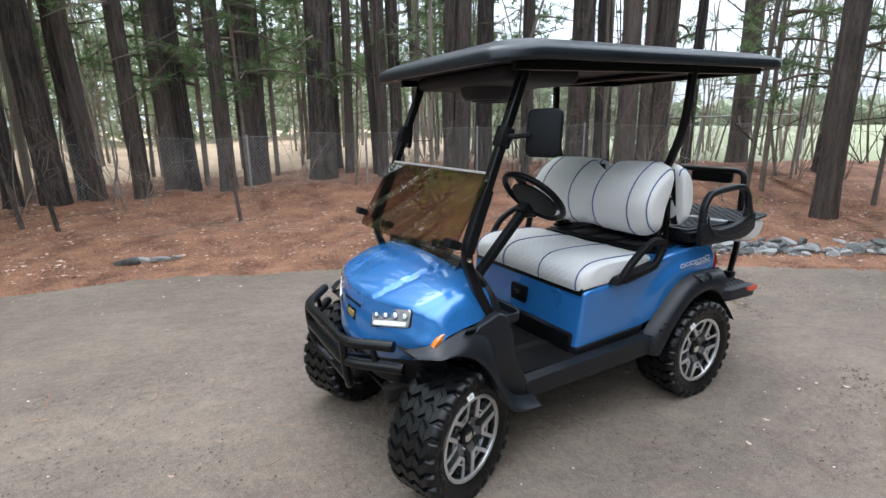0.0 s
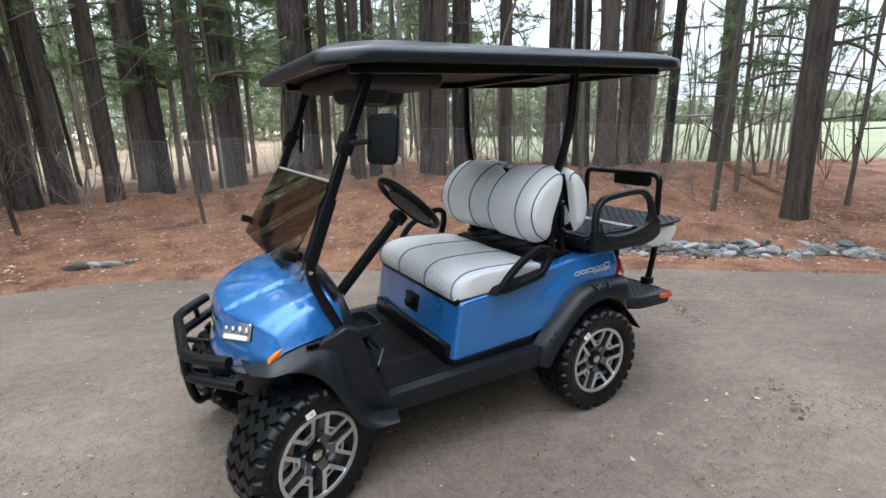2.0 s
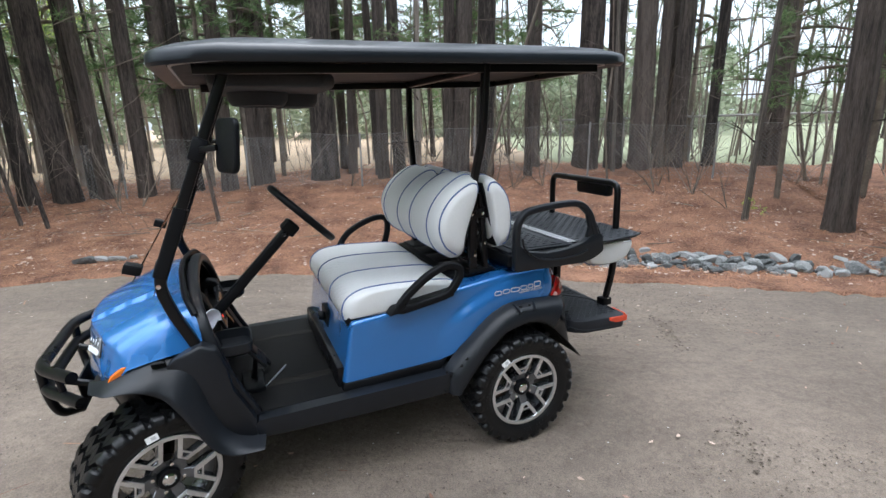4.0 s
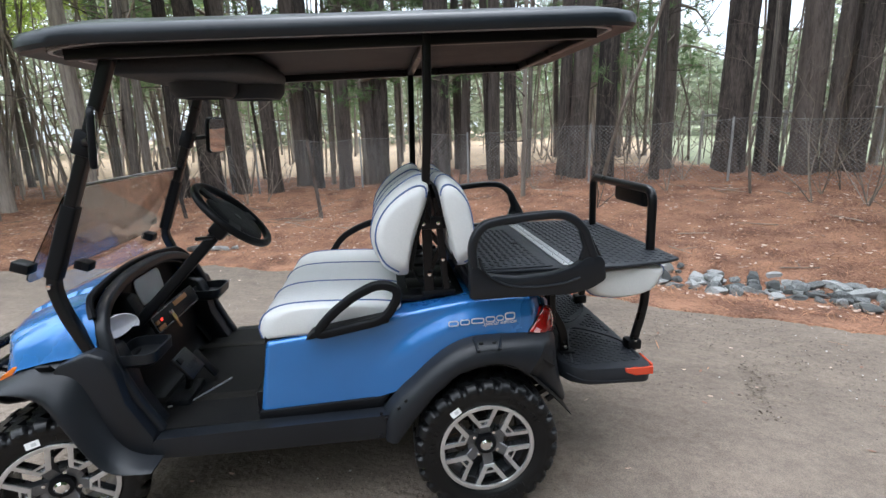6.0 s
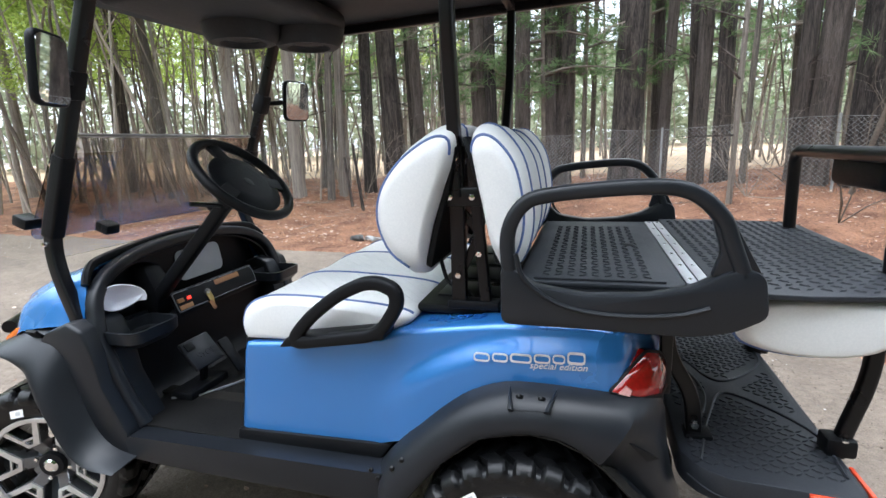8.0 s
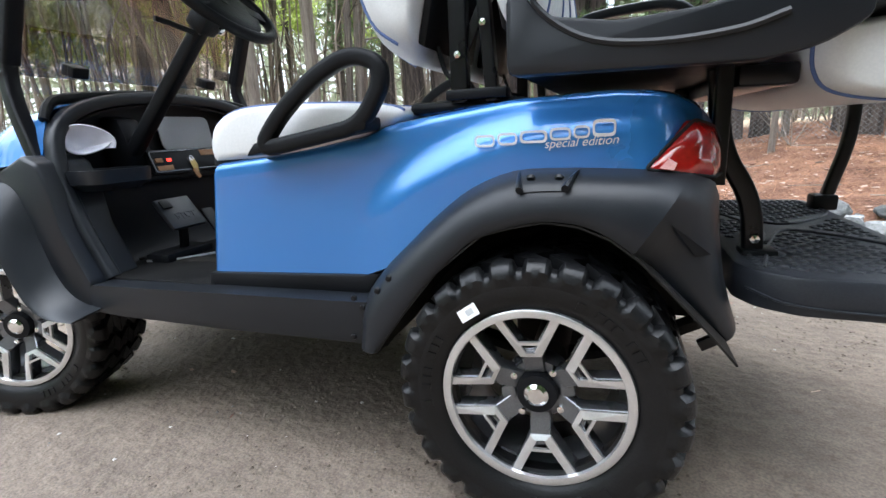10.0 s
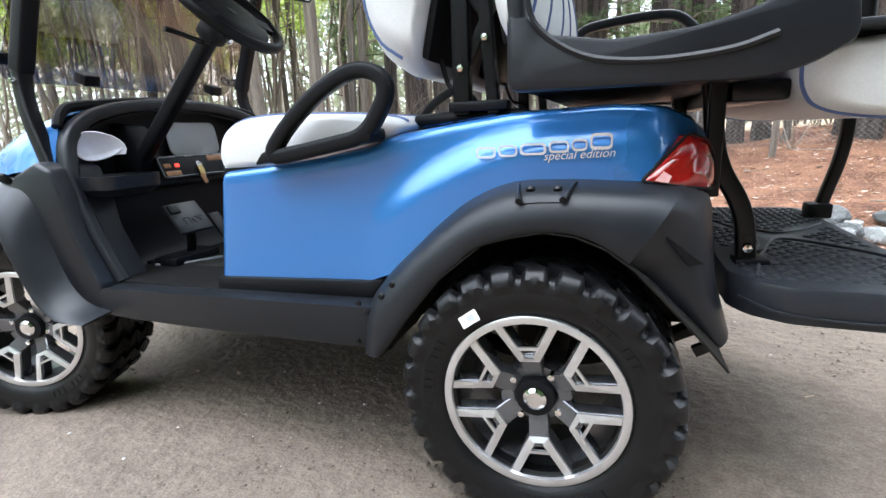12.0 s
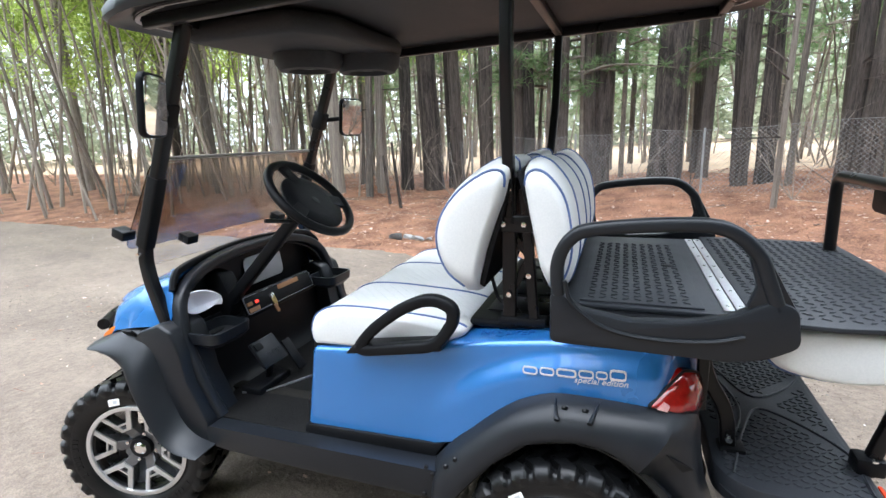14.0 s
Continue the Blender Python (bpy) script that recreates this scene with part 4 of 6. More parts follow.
for k, z in ((1.0, -0.012), (1.0, -0.004), (0.93, 0.004), (0.6, 0.008)):
    rings.append([(k * (0.112 + 0.018 * math.cos(2 * a)) * math.cos(a) - 0.016, k * (0.140 + 0.024 * abs(math.cos(a)) ** 3) * math.sin(a), z) for a in np.linspace(0, 2 * math.pi, n, endpoint=False)])
loft(bm, rings)
part("wheel_pad", move(bm, turn_m @ pose(0, 0, 0, 0, 0, 90)), BLACK, rim)
for a in (200, 340, 90):
    c = Vector((math.cos(radians(a)), math.sin(radians(a)), 0))
    part("wheel_spoke", move(bar([c * 0.07, c * 0.175], 0.014, 0.055, 0, 0.004, (0, 0, 1)), turn_m), BLACK, rim)
part("wheel_emblem", move(lathe([(-0.003, 0.0005), (-0.002, 0.016), (0.0, 0.018)], 18, False), turn_m @ pose(0, -0.02, 0.0075, -90, 0, 0)), STEEL, rim)
part("turn_stalk", tube([S0.lerp(S1, 0.80) + Vector((0, -0.02, 0)), S0.lerp(S1, 0.80) + Vector((-0.01, -0.10, 0.015)), S0.lerp(S1, 0.80) + Vector((-0.02, -0.135, 0.02))], 0.008, 8), STEEL, cart, "black turn-signal stalk")
part("column_clamp", move(box(-0.035, 0.035, -0.035, 0.035, -0.03, 0.03, 0.012), turn_m @ pose(0, 0, -0.085)), BLACK, cart)
part("ignition_bezel", move(lathe([(-0.012, 0.0005), (-0.011, 0.011), (0.0, 0.013)], 14, False), turn_m @ pose(0.03, -0.035, -0.08)), CHROME, cart)


# seats: padded shapes with piping
def pad(name, outline, ymax, end, label, lobes=0.0, quilt=0.40, piping=(), n=44, shrink=0.75, pipe_span=(0.0, 0.6), waist=0.0):
    ring = curve(list(outline) + [outline[0]], n + 1)[:-1]
    centre = ring.mean(axis=0)
    top, low = ring[:, 1].max(), ring[:, 1].min()
    arc = np.concatenate([[0], np.cumsum(np.linalg.norm(np.diff(ring, axis=0), axis=1))])

    def section(y):
        e = max(0.0, (abs(y) - (ymax - end)) / end)
        k = 1 - shrink * (1 - math.sqrt(max(0.0, 1 - min(e, 1.0) ** 2)))
        q = centre + (ring - centre) * k
        if lobes:
            d = lobes * math.exp(-(y / 0.075) ** 2)
            q = q - np.stack([np.zeros(n), d * np.clip((q[:, 1] - low) / (top - low), 0, 1) ** 2], axis=1)
        if waist:
            q = centre + (q - centre) * (1 - waist * math.exp(-(y / 0.08) ** 2))
        return q

    ys = np.concatenate([-ymax + end * (1 - np.cos(np.linspace(0, math.pi / 2, 9))), np.linspace(-ymax + end, ymax - end, 41)[1:-1], (ymax - end * (1 - np.cos(np.linspace(0, math.pi / 2, 9))))[::-1]])
    bm = bmesh.new()
    uv = bm.loops.layers.uv.new("UVMap")
    loft(bm, [[(x, y, z) for x, z in section(y)] for y in ys])
    bm.verts.ensure_lookup_table()
    bm.verts.index_update()
    for f in bm.faces:
        f.material_index = 1 if all(abs(v.co.y) <= quilt for v in f.verts) else 0
        for lp in f.loops:
            i = lp.vert.index % n
            wrap = arc[-1] + 0.02 if i == 0 and any(v.index % n == n - 1 for v in f.verts) else arc[i]
            lp[uv].uv = (lp.vert.co.y, wrap)
    ob = part(name, bm, VINYL, cart, label, 60)
    ob.data.materials.append(QUILT)
    a, b = int(pipe_span[0] * n), int(pipe_span[1] * n)
    for y in piping:
        q = section(y)
        c = q.mean(axis=0)
        path = [(x, y + bow, z) for (x, z), bow in zip((c + (q - c) * 1.006)[a:b + 1], [0.0] * (b - a + 1))]
        part("piping", sweep(bmesh.new(), path, circle(0.0042, 6), up=(0, 1, 0)), PIPING, ob, "dark blue-grey piping")
    return ob


pad("seat_cushion", [(0.79, 0.772), (0.783, 0.815), (0.805, 0.868), (0.87, 0.903), (0.98, 0.912), (1.12, 0.908), (1.25, 0.900), (1.335, 0.885), (1.345, 0.86), (1.28, 0.83), (1.10, 0.785)], 0.486, 0.055, "white quilted vinyl seat cushion with dark piping", 0.008, 0.40, (-0.44, -0.16, 0.16, 0.44), shrink=0.30, pipe_span=(0.0, 0.66))
FB = [(1.345, 0.985), (1.285, 1.030), (1.250, 1.105), (1.246, 1.175), (1.270, 1.245), (1.322, 1.312), (1.388, 1.362), (1.448, 1.388), (1.486, 1.372), (1.478, 1.300), (1.450, 1.225), (1.416, 1.130), (1.394, 1.040), (1.385, 0.990)]
pad("front_backrest", FB, 0.485, 0.11, "white quilted vinyl front backrest with dark piping", 0.060, 0.37, (-0.462, -0.35, -0.10, 0.10, 0.35, 0.462), shrink=0.42, pipe_span=(0.0, 0.62), waist=0.05)
RB = [(1.592, 1.012), (1.636, 1.024), (1.662, 1.105), (1.660, 1.200), (1.636, 1.300), (1.585, 1.368), (1.540, 1.384), (1.514, 1.352), (1.524, 1.270), (1.542, 1.182), (1.564, 1.074)]
pad("rear_backrest", RB, 0.485, 0.11, "white quilted vinyl rear backrest with dark piping", 0.045, 0.37, (-0.462, -0.35, -0.10, 0.10, 0.35, 0.462), shrink=0.42, pipe_span=(0.05, 0.68), waist=0.05)
RC = [(2.118, 0.975), (2.125, 0.90), (2.165, 0.862), (2.28, 0.845), (2.40, 0.862), (2.455, 0.91), (2.462, 0.975), (2.30, 0.988)]
pad("rear_seat_cushion", RC, 0.49, 0.06, "white vinyl rear seat cushion under the flipped deck", 0.0, 0.0, (-0.455, 0.455), shrink=0.25, pipe_span=(0.0, 0.85))
part("seat_pan", box(0.80, 1.36, -0.47, 0.47, 0.74, 0.79, 0.01), BLACK, cart)
part("battery_tray", box(1.34, 1.62, -0.40, 0.40, 0.868, 0.896, 0.012), BLACK, cart, "black moulded tray behind the seat")
for k in range(4):
    y = -0.32 + 0.19 * k
    part("tray_pocket", box(1.38, 1.58, y, y + 0.15, 0.8955, 0.902, 0.003), STEEL, cart)
for s in (-1, 1):
    # seat-back shells and the frame between them
    part("backrest_shell", slab([(1.385, 1.02), (1.412, 1.13), (1.445, 1.23), (1.470, 1.33), (1.484, 1.33), (1.460, 1.23), (1.428, 1.12), (1.402, 1.01)], s * 0.05, s * 0.44, "y", 0.004), BLACK, cart)
    part("backrest_shell", slab([(1.575, 1.03), (1.562, 1.10), (1.535, 1.22), (1.495, 1.35), (1.508, 1.355), (1.550, 1.22), (1.578, 1.10), (1.592, 1.03)], s * 0.05, s * 0.44, "y", 0.004), BLACK, cart)
    part("seat_post", bar([(1.470, s * 0.400, 0.89), (1.470, s * 0.400, 1.33)], 0.032, 0.040, 0, 0.004), STEEL, cart)
    part("seat_post", bar([(1.545, s * 0.400, 0.89), (1.512, s * 0.400, 1.30)], 0.032, 0.028, 0, 0.004), STEEL, cart)
    part("seat_bracket", box(1.425, 1.555, s * 0.400 - 0.02, s * 0.400 + 0.02, 1.175, 1.225, 0.005), STEEL, cart)
    part("seat_bracket", box(1.44, 1.58, s * 0.400 - 0.025, s * 0.400 + 0.025, 0.895, 0.918, 0.005), BLACK, cart)
    part("seat_link", bar([(1.478, s * 0.392, 1.00), (1.528, s * 0.392, 1.10), (1.480, s * 0.392, 1.16)], 0.012, 0.024, 0.01, 0.003), STEEL, cart)
    part("seat_cable", tube(curve([(1.405, s * 0.36, 1.02), (1.43, s * 0.37, 0.955), (1.475, s * 0.37, 0.94), (1.505, s * 0.37, 0.90)], 14), 0.006, 6), BLACK, cart)
    for bz_, bx_ in ((1.30, 1.472), (1.20, 1.515), (1.20, 1.455), (1.05, 1.53), (0.99, 1.472)):
        part("frame_bolt", move(lathe([(-0.008, 0.0005), (-0.007, 0.008), (0.0, 0.009)], 6, False), pose(bx_, s * 0.421, bz_, 0, 0, 0 if s < 0 else 180)), CHROME, cart)
    # roof posts
    part("rear_roof_post", bar([(1.470, s * 0.405, 1.20), (1.468, s * 0.400, 1.31), (1.480, s * 0.490, 1.58), (1.486, s * 0.505, 1.90)], 0.040, 0.032, 0.10, 0.008), STEEL, cart, "black steel rear roof post")
    ap = part("front_roof_post", bar([(0.250, s * 0.520, 0.66), (0.115, s * 0.492, 0.955), (0.085, s * 0.475, 1.06), (0.405, s * 0.452, 1.84)], 0.042, 0.040, 0.07, 0.008), STEEL, cart, "black steel front roof post")
    a, b = Vector((0.085, s * 0.475, 1.06)), Vector((0.405, s * 0.452, 1.84))
    part("post_sleeve", bar([a.lerp(b, 0.03), a.lerp(b, 0.36)], 0.050, 0.052, 0, 0.010), BLACK, ap)
    part("post_knob", move(lathe([(-0.012, 0.0005), (-0.011, 0.009), (0.0, 0.010)], 12, False), pose(0.088, s * 0.498, 1.055, 0, 0, 0 if s < 0 else 180)), CHROME, ap)
    # hip rails beside the front seat
    rail_line = [(1.005, 0.802), (1.283, 0.850), (1.335, 0.932), (1.334, 0.972), (1.290, 0.992), (1.245, 0.989), (1.170, 0.955), (1.075, 0.884)] if s < 0 else [(0.93, 0.802), (1.283, 0.850), (1.315, 0.960), (1.312, 1.030), (1.275, 1.052), (1.225, 1.048), (1.140, 1.020), (1.040, 0.965)]
    part("hip_rail", sweep(bmesh.new(), fillet([(x, s * 0.533, z) for x, z in rail_line], 0.05, 5, True), rrect(0.036, 0.036, 0.012), True), BLACK, cart, "black moulded hip rail")
    part("hip_rail_foot", slab([(0.972, 0.790), (1.298, 0.838), (1.302, 0.868), (1.00, 0.822)], s * 0.468, s * 0.550, "y", 0.008), BLACK, cart)

# roof: a crowned shell with a rolled lip
def roof_ring(k, z_add):
    out = []
    for x, y in roof_plan:
        cx, cy = 1.21, 0.0
        xx, yy = cx + (x - cx) * (1 - (1 - k) * 0.55), cy + (y - cy) * k
        droop = -0.020 * float(smooth01((0.52 - xx) / 0.42))
        out.append((xx, yy, 1.868 + 0.040 * (xx - 0.3) / 1.9 + droop + z_add))
    return out


roof_plan = [(q.x, q.y) for q in fillet([(0.155, -0.56, 0), (0.30, -0.615, 0), (2.15, -0.605, 0), (2.255, -0.55, 0), (2.255, 0.55, 0), (2.15, 0.605, 0), (0.30, 0.615, 0), (0.155, 0.56, 0)], 0.10, 5, True)]
bm = bmesh.new()
loft(bm, [roof_ring(0.90, 0.010), roof_ring(0.955, 0.000), roof_ring(0.985, -0.008), roof_ring(1.0, 0.004), roof_ring(1.0, 0.028), roof_ring(0.985, 0.044), roof_ring(0.94, 0.056), roof_ring(0.86, 0.073), roof_ring(0.72, 0.090), roof_ring(0.55, 0.100), roof_ring(0.3, 0.104)])
roof = part("roof", bm, ROOFM, cart, "dark slate moulded plastic roof", 40)
bm = bmesh.new()
loft(bm, [roof_ring(0.895, 0.0030), roof_ring(0.60, 0.0045), roof_ring(0.3, 0.0050)], caps=True)
part("roof_lining", bm, LINER, roof)
bm = bmesh.new()
loft(bm, [roof_ring(0.888, -0.002), roof_ring(0.888, 0.014), roof_ring(0.872, 0.014), roof_ring(0.872, -0.002)], closed=True)
part("roof_edging", bm, STRIP, roof, "pale strip inside the roof edge")
for s in (-1, 1):
    part("roof_rail", bar([(0.30, s * 0.505, 1.838), (2.10, s * 0.505, 1.888)], 0.030, 0.036, 0, 0.005), STEEL, roof)
for x, z in ((0.40, 1.842), (1.486, 1.872), (2.10, 1.888)):
    part("roof_crossbar", bar([(x, -0.50, z), (x, 0.50, z)], 0.03, 0.03, 0, 0.005, (0, 0, 1)), STEEL, roof)
# overhead console with round speaker pods
console = part("overhead_console", slab([(0.34, -0.40), (0.78, -0.40), (0.86, -0.25), (0.86, 0.25), (0.78, 0.40), (0.34, 0.40)], 1.790, 1.862, "z", 0.03, 3), LINER, cart, "black overhead console with speaker pods")
for x, y in ((0.55, 0.02), (0.72, 0.20)):
    bm = lathe([(-0.01, 0.14), (0.03, 0.135), (0.055, 0.115), (0.058, 0.085), (0.04, 0.075), (0.035, 0.001)], 32, False)
    pod = part("speaker_pod", move(bm, pose(x, y, 1.785, -90, 0, 0)), LINER, console)
    part("speaker_grille", move(lathe([(0.038, 0.0005), (0.042, 0.05), (0.038, 0.074)], 28, False), pose(x, y, 1.785, -90, 0, 0)), STEEL, pod)

# windscreen: a fixed lower half and the upper half folded down over it, bronze tint
def pane(p0, p1, y_half, mat, name, label, r=0.06, thick=0.005):
    a, b = Vector(p0), Vector(p1)
    h = (b - a).length
    d = (b - a).normalized()
    nrm = Vector((d.z, 0, -d.x))
    out = [(q.x, q.y) for q in fillet([(-y_half, 0, 0), (y_half, 0, 0), (y_half, h, 0), (-y_half, h, 0)], r, 6, True)]
    bm = bmesh.new()
    loft(bm, [[Vector((a.x, 0, a.z)) + Vector((0, u, 0)) + d * v + nrm * w for u, v in out] for w in (0.0, thick)])
    ob = part(name, bm, mat, cart, label, 30)
    ob.visible_shadow = False
    return ob


pane((0.055, 0, 1.000), (0.222, 0, 1.405), 0.455, CLEAR, "lower_windshield", "clear lower windshield pane", 0.03)
wind = pane((-0.008, 0, 1.065), (0.205, 0, 1.405), 0.485, TINT, "folded_windshield", "bronze-tinted windshield folded down", 0.05)
# added pale bar stands for the bright upper edge of the acrylic pane
part("windshield_top_edge", bar([(0.213, -0.48, 1.406), (0.213, 0.48, 1.406)], 0.012, 0.012, 0, 0.003, (0, 0, 1)), STRIP, wind, "pale line along the top edge of the windshield")
for y, x, z in ((-0.27, 0.085, 1.075), (0.30, 0.085, 1.075), (-0.49, 0.012, 1.130), (0.49, 0.012, 1.130)):
    part("windshield_latch", move(box(-0.030, 0.030, -0.028, 0.028, -0.016, 0.022, 0.006), pose(x, y, z, 0, 20, 0)), BLACK, wind)


# door mirrors
def mirror_arm(s):
    ob = part("side_mirror", move(slab([(q[0], q[1]) for q in rrect(0.155, 0.195, 0.035, 5)], -0.004, 0.018, "x", 0.008, 3), pose(0.380, s * 0.606, 1.572, 0, 6, s * (-17 if s > 0 else -24))), BLACK, cart, "black side mirror on the roof post")
    part("mirror_glass", move(slab([(q[0], q[1]) for q in rrect(0.138, 0.178, 0.030, 5)], 0.017, 0.020, "x", 0.001, 1), pose(0.380, s * 0.606, 1.572, 0, 6, s * (-17 if s > 0 else -24))), MIRROR, ob, "mirror glass")
    part("mirror_bracket", bar([(0.285, s * 0.468, 1.555), (0.325, s * 0.52, 1.56), (0.355, s * 0.555, 1.565)], 0.022, 0.030, 0.02, 0.005, (0, 0, 1)), STEEL, ob)
    part("mirror_clamp", move(box(-0.03, 0.03, -0.03, 0.03, -0.045, 0.045, 0.010), pose(0.285, s * 0.466, 1.555, 0, 22, 0)), BLACK, ob)


mirror_arm(-1), mirror_arm(1)

# rear deck with its arm loops, hinged plate, grab bar and foot plate
part("deck_box", box(1.62, 2.06, -0.50, 0.50, 0.925, 0.985, 0.01), BLACK, cart, "black rear seat box")


def studs(bm, x0, x1, y0, y1, z, inside=lambda x, y: True, pitch=0.030, tall=0.0038):
    k = 0
    for i in range(int((x1 - x0) / pitch)):
        for j in range(int((y1 - y0) / pitch)):
            x, y = x0 + pitch * (i + 0.5), y0 + pitch * (j + 0.5)
            if not inside(x, y):
                continue
            a = radians(35 if (i + j) % 2 else -35)
            c, s_ = math.cos(a), math.sin(a)
            base = [(-0.013, 0), (0, -0.0038), (0.013, 0), (0, 0.0038)]
            lo = [bm.verts.new((x + u * c - v * s_, y + u * s_ + v * c, z - 0.0005)) for u, v in base]
            hi = [bm.verts.new((x + (u * c - v * s_) * 0.6, y + (u * s_ + v * c) * 0.6, z + tall)) for u, v in base]
            for q in range(4):
                bm.faces.new((lo[q], lo[(q + 1) % 4], hi[(q + 1) % 4], hi[q]))
            bm.faces.new(hi)
    return bm


deck = part("deck_plate", box(1.635, 2.045, -0.475, 0.475, 0.985, 0.998, 0.004), PLATE, cart, "dark rubber tread-plate rear deck")
part("deck_hatch", box(1.675, 1.985, -0.455, 0.34, 0.998, 1.004, 0.003), PLATE, deck)
tagged(part("tread_studs", studs(bmesh.new(), 1.69, 1.975, -0.445, 0.33, 1.004), PLATE, deck), kind="stuff")
part("hatch_latch", move(lathe([(-0.003, 0.0005), (-0.003, 0.016), (0.0, 0.020)], 16, False), pose(1.93, -0.03, 1.0045, -90, 0, 0)), BLACK, deck)
for x in (2.040, 2.070):
    hinge = part("hinge_strip", box(x - 0.013, x + 0.013, -0.455, 0.455, 0.998, 1.003, 0.001), ALU, deck, "bright aluminium hinge strip")
    for k in range(7):
        part("hinge_screw", move(lathe([(-0.002, 0.0004), (-0.0015, 0.0045), (0.0, 0.005)], 8, False), pose(x, -0.42 + 0.14 * k, 1.0032, -90, 0, 0)), CHROME, hinge)
FLIP = [(2.085, -0.515), (2.25, -0.522), (2.47, -0.490), (2.540, -0.455), (2.548, 0.455), (2.47, 0.49), (2.25, 0.522), (2.085, 0.515)]
flip = part("flip_plate", slab(FLIP, 0.990, 1.004, "z", 0.004), PLATE, cart, "dark tread plate flipped out as a cargo deck")
tagged(part("tread_studs", studs(bmesh.new(), 2.10, 2.53, -0.49, 0.49, 1.004, lambda x, y: abs(y) < 0.50 - 0.5 * max(0, x - 2.44)), PLATE, flip), kind="stuff")
part("flip_frame", box(2.10, 2.44, -0.44, 0.44, 0.972, 0.990, 0.004), STEEL, cart)


def arm_loop(s):
    y = s * 0.562
    lower = [(1.612, 0.920), (2.02, 0.916), (2.10, 0.932), (2.162, 0.968), (2.150, 1.056), (2.118, 1.072), (2.075, 1.062), (2.02, 1.028), (1.93, 1.006), (1.80, 0.998), (1.68, 1.018), (1.645, 1.055), (1.612, 1.06)]
    ob = part("arm_panel", slab([(q.x, q.y) for q in fillet([(a, b, 0) for a, b in lower], 0.02, 3, True)], y - 0.020, y + 0.020, "y", 0.008), FLARE, cart, "black moulded arm panel of the rear deck")
    path = [(1.632, y, 1.03), (1.628, y, 1.13), (1.66, y, 1.195), (1.72, y, 1.220), (1.90, y, 1.236), (2.0, y, 1.227), (2.062, y, 1.175), (2.085, y, 1.12), (2.112, y, 1.05)]
    part("arm_loop", sweep(bmesh.new(), curve(path, 36), rrect(0.040, 0.034, 0.013), up=(0, 1, 0)), FLARE, ob, "black padded arm loop")
    part("arm_brace", slab([(2.05, 1.05), (2.145, 1.055), (2.075, 1.185), (2.045, 1.17), (2.066, 1.10)], y - 0.012, y + 0.012, "y", 0.005), FLARE, ob)
    rib = curve([(1.648, 1.09), (1.67, 1.03), (1.75, 0.975), (1.86, 0.958), (1.98, 0.965), (2.05, 0.985)], 24)
    part("arm_rib", sweep(bmesh.new(), [(a, y + s * 0.021, b) for a, b in rib], circle(0.006, 6), up=(0, 1, 0)), FLARE, ob)


arm_loop(-1), arm_loop(1)
grab = part("grab_bar", tube([(2.495, -0.30, 1.000), (2.490, -0.30, 1.275), (2.490, 0.34, 1.275), (2.495, 0.34, 1.000)], 0.020, 12, corner=0.06, up=(1, 0, 0)), STEEL, cart, "glossy black tubular grab bar")
part("grab_pad", box(2.500, 2.560, -0.20, 0.10, 1.180, 1.270, 0.022, 3), BLACK, grab)
FOOT = [(2.045, -0.40), (2.075, -0.46), (2.14, -0.50), (2.40, -0.515), (2.425, -0.49), (2.435, 0.49), (2.40, 0.515), (2.14, 0.50), (2.06, 0.44), (2.045, 0.36)]
foot = part("foot_plate", slab([(q.x, q.y) for q in fillet([(a, b, 0) for a, b in FOOT], 0.02, 3, True)], 0.462, 0.540, "z", 0.010), PLATE, cart, "black tread foot plate with red reflectors")


def foot_cell(x, y):
    u, v = (x - 2.24) / 0.20, (y + 0.02) / 0.48
    return abs(x - 2.24) < 0.165 and abs(y) < 0.46 and abs(abs(u) - abs(v) * 1.9) > 0.22


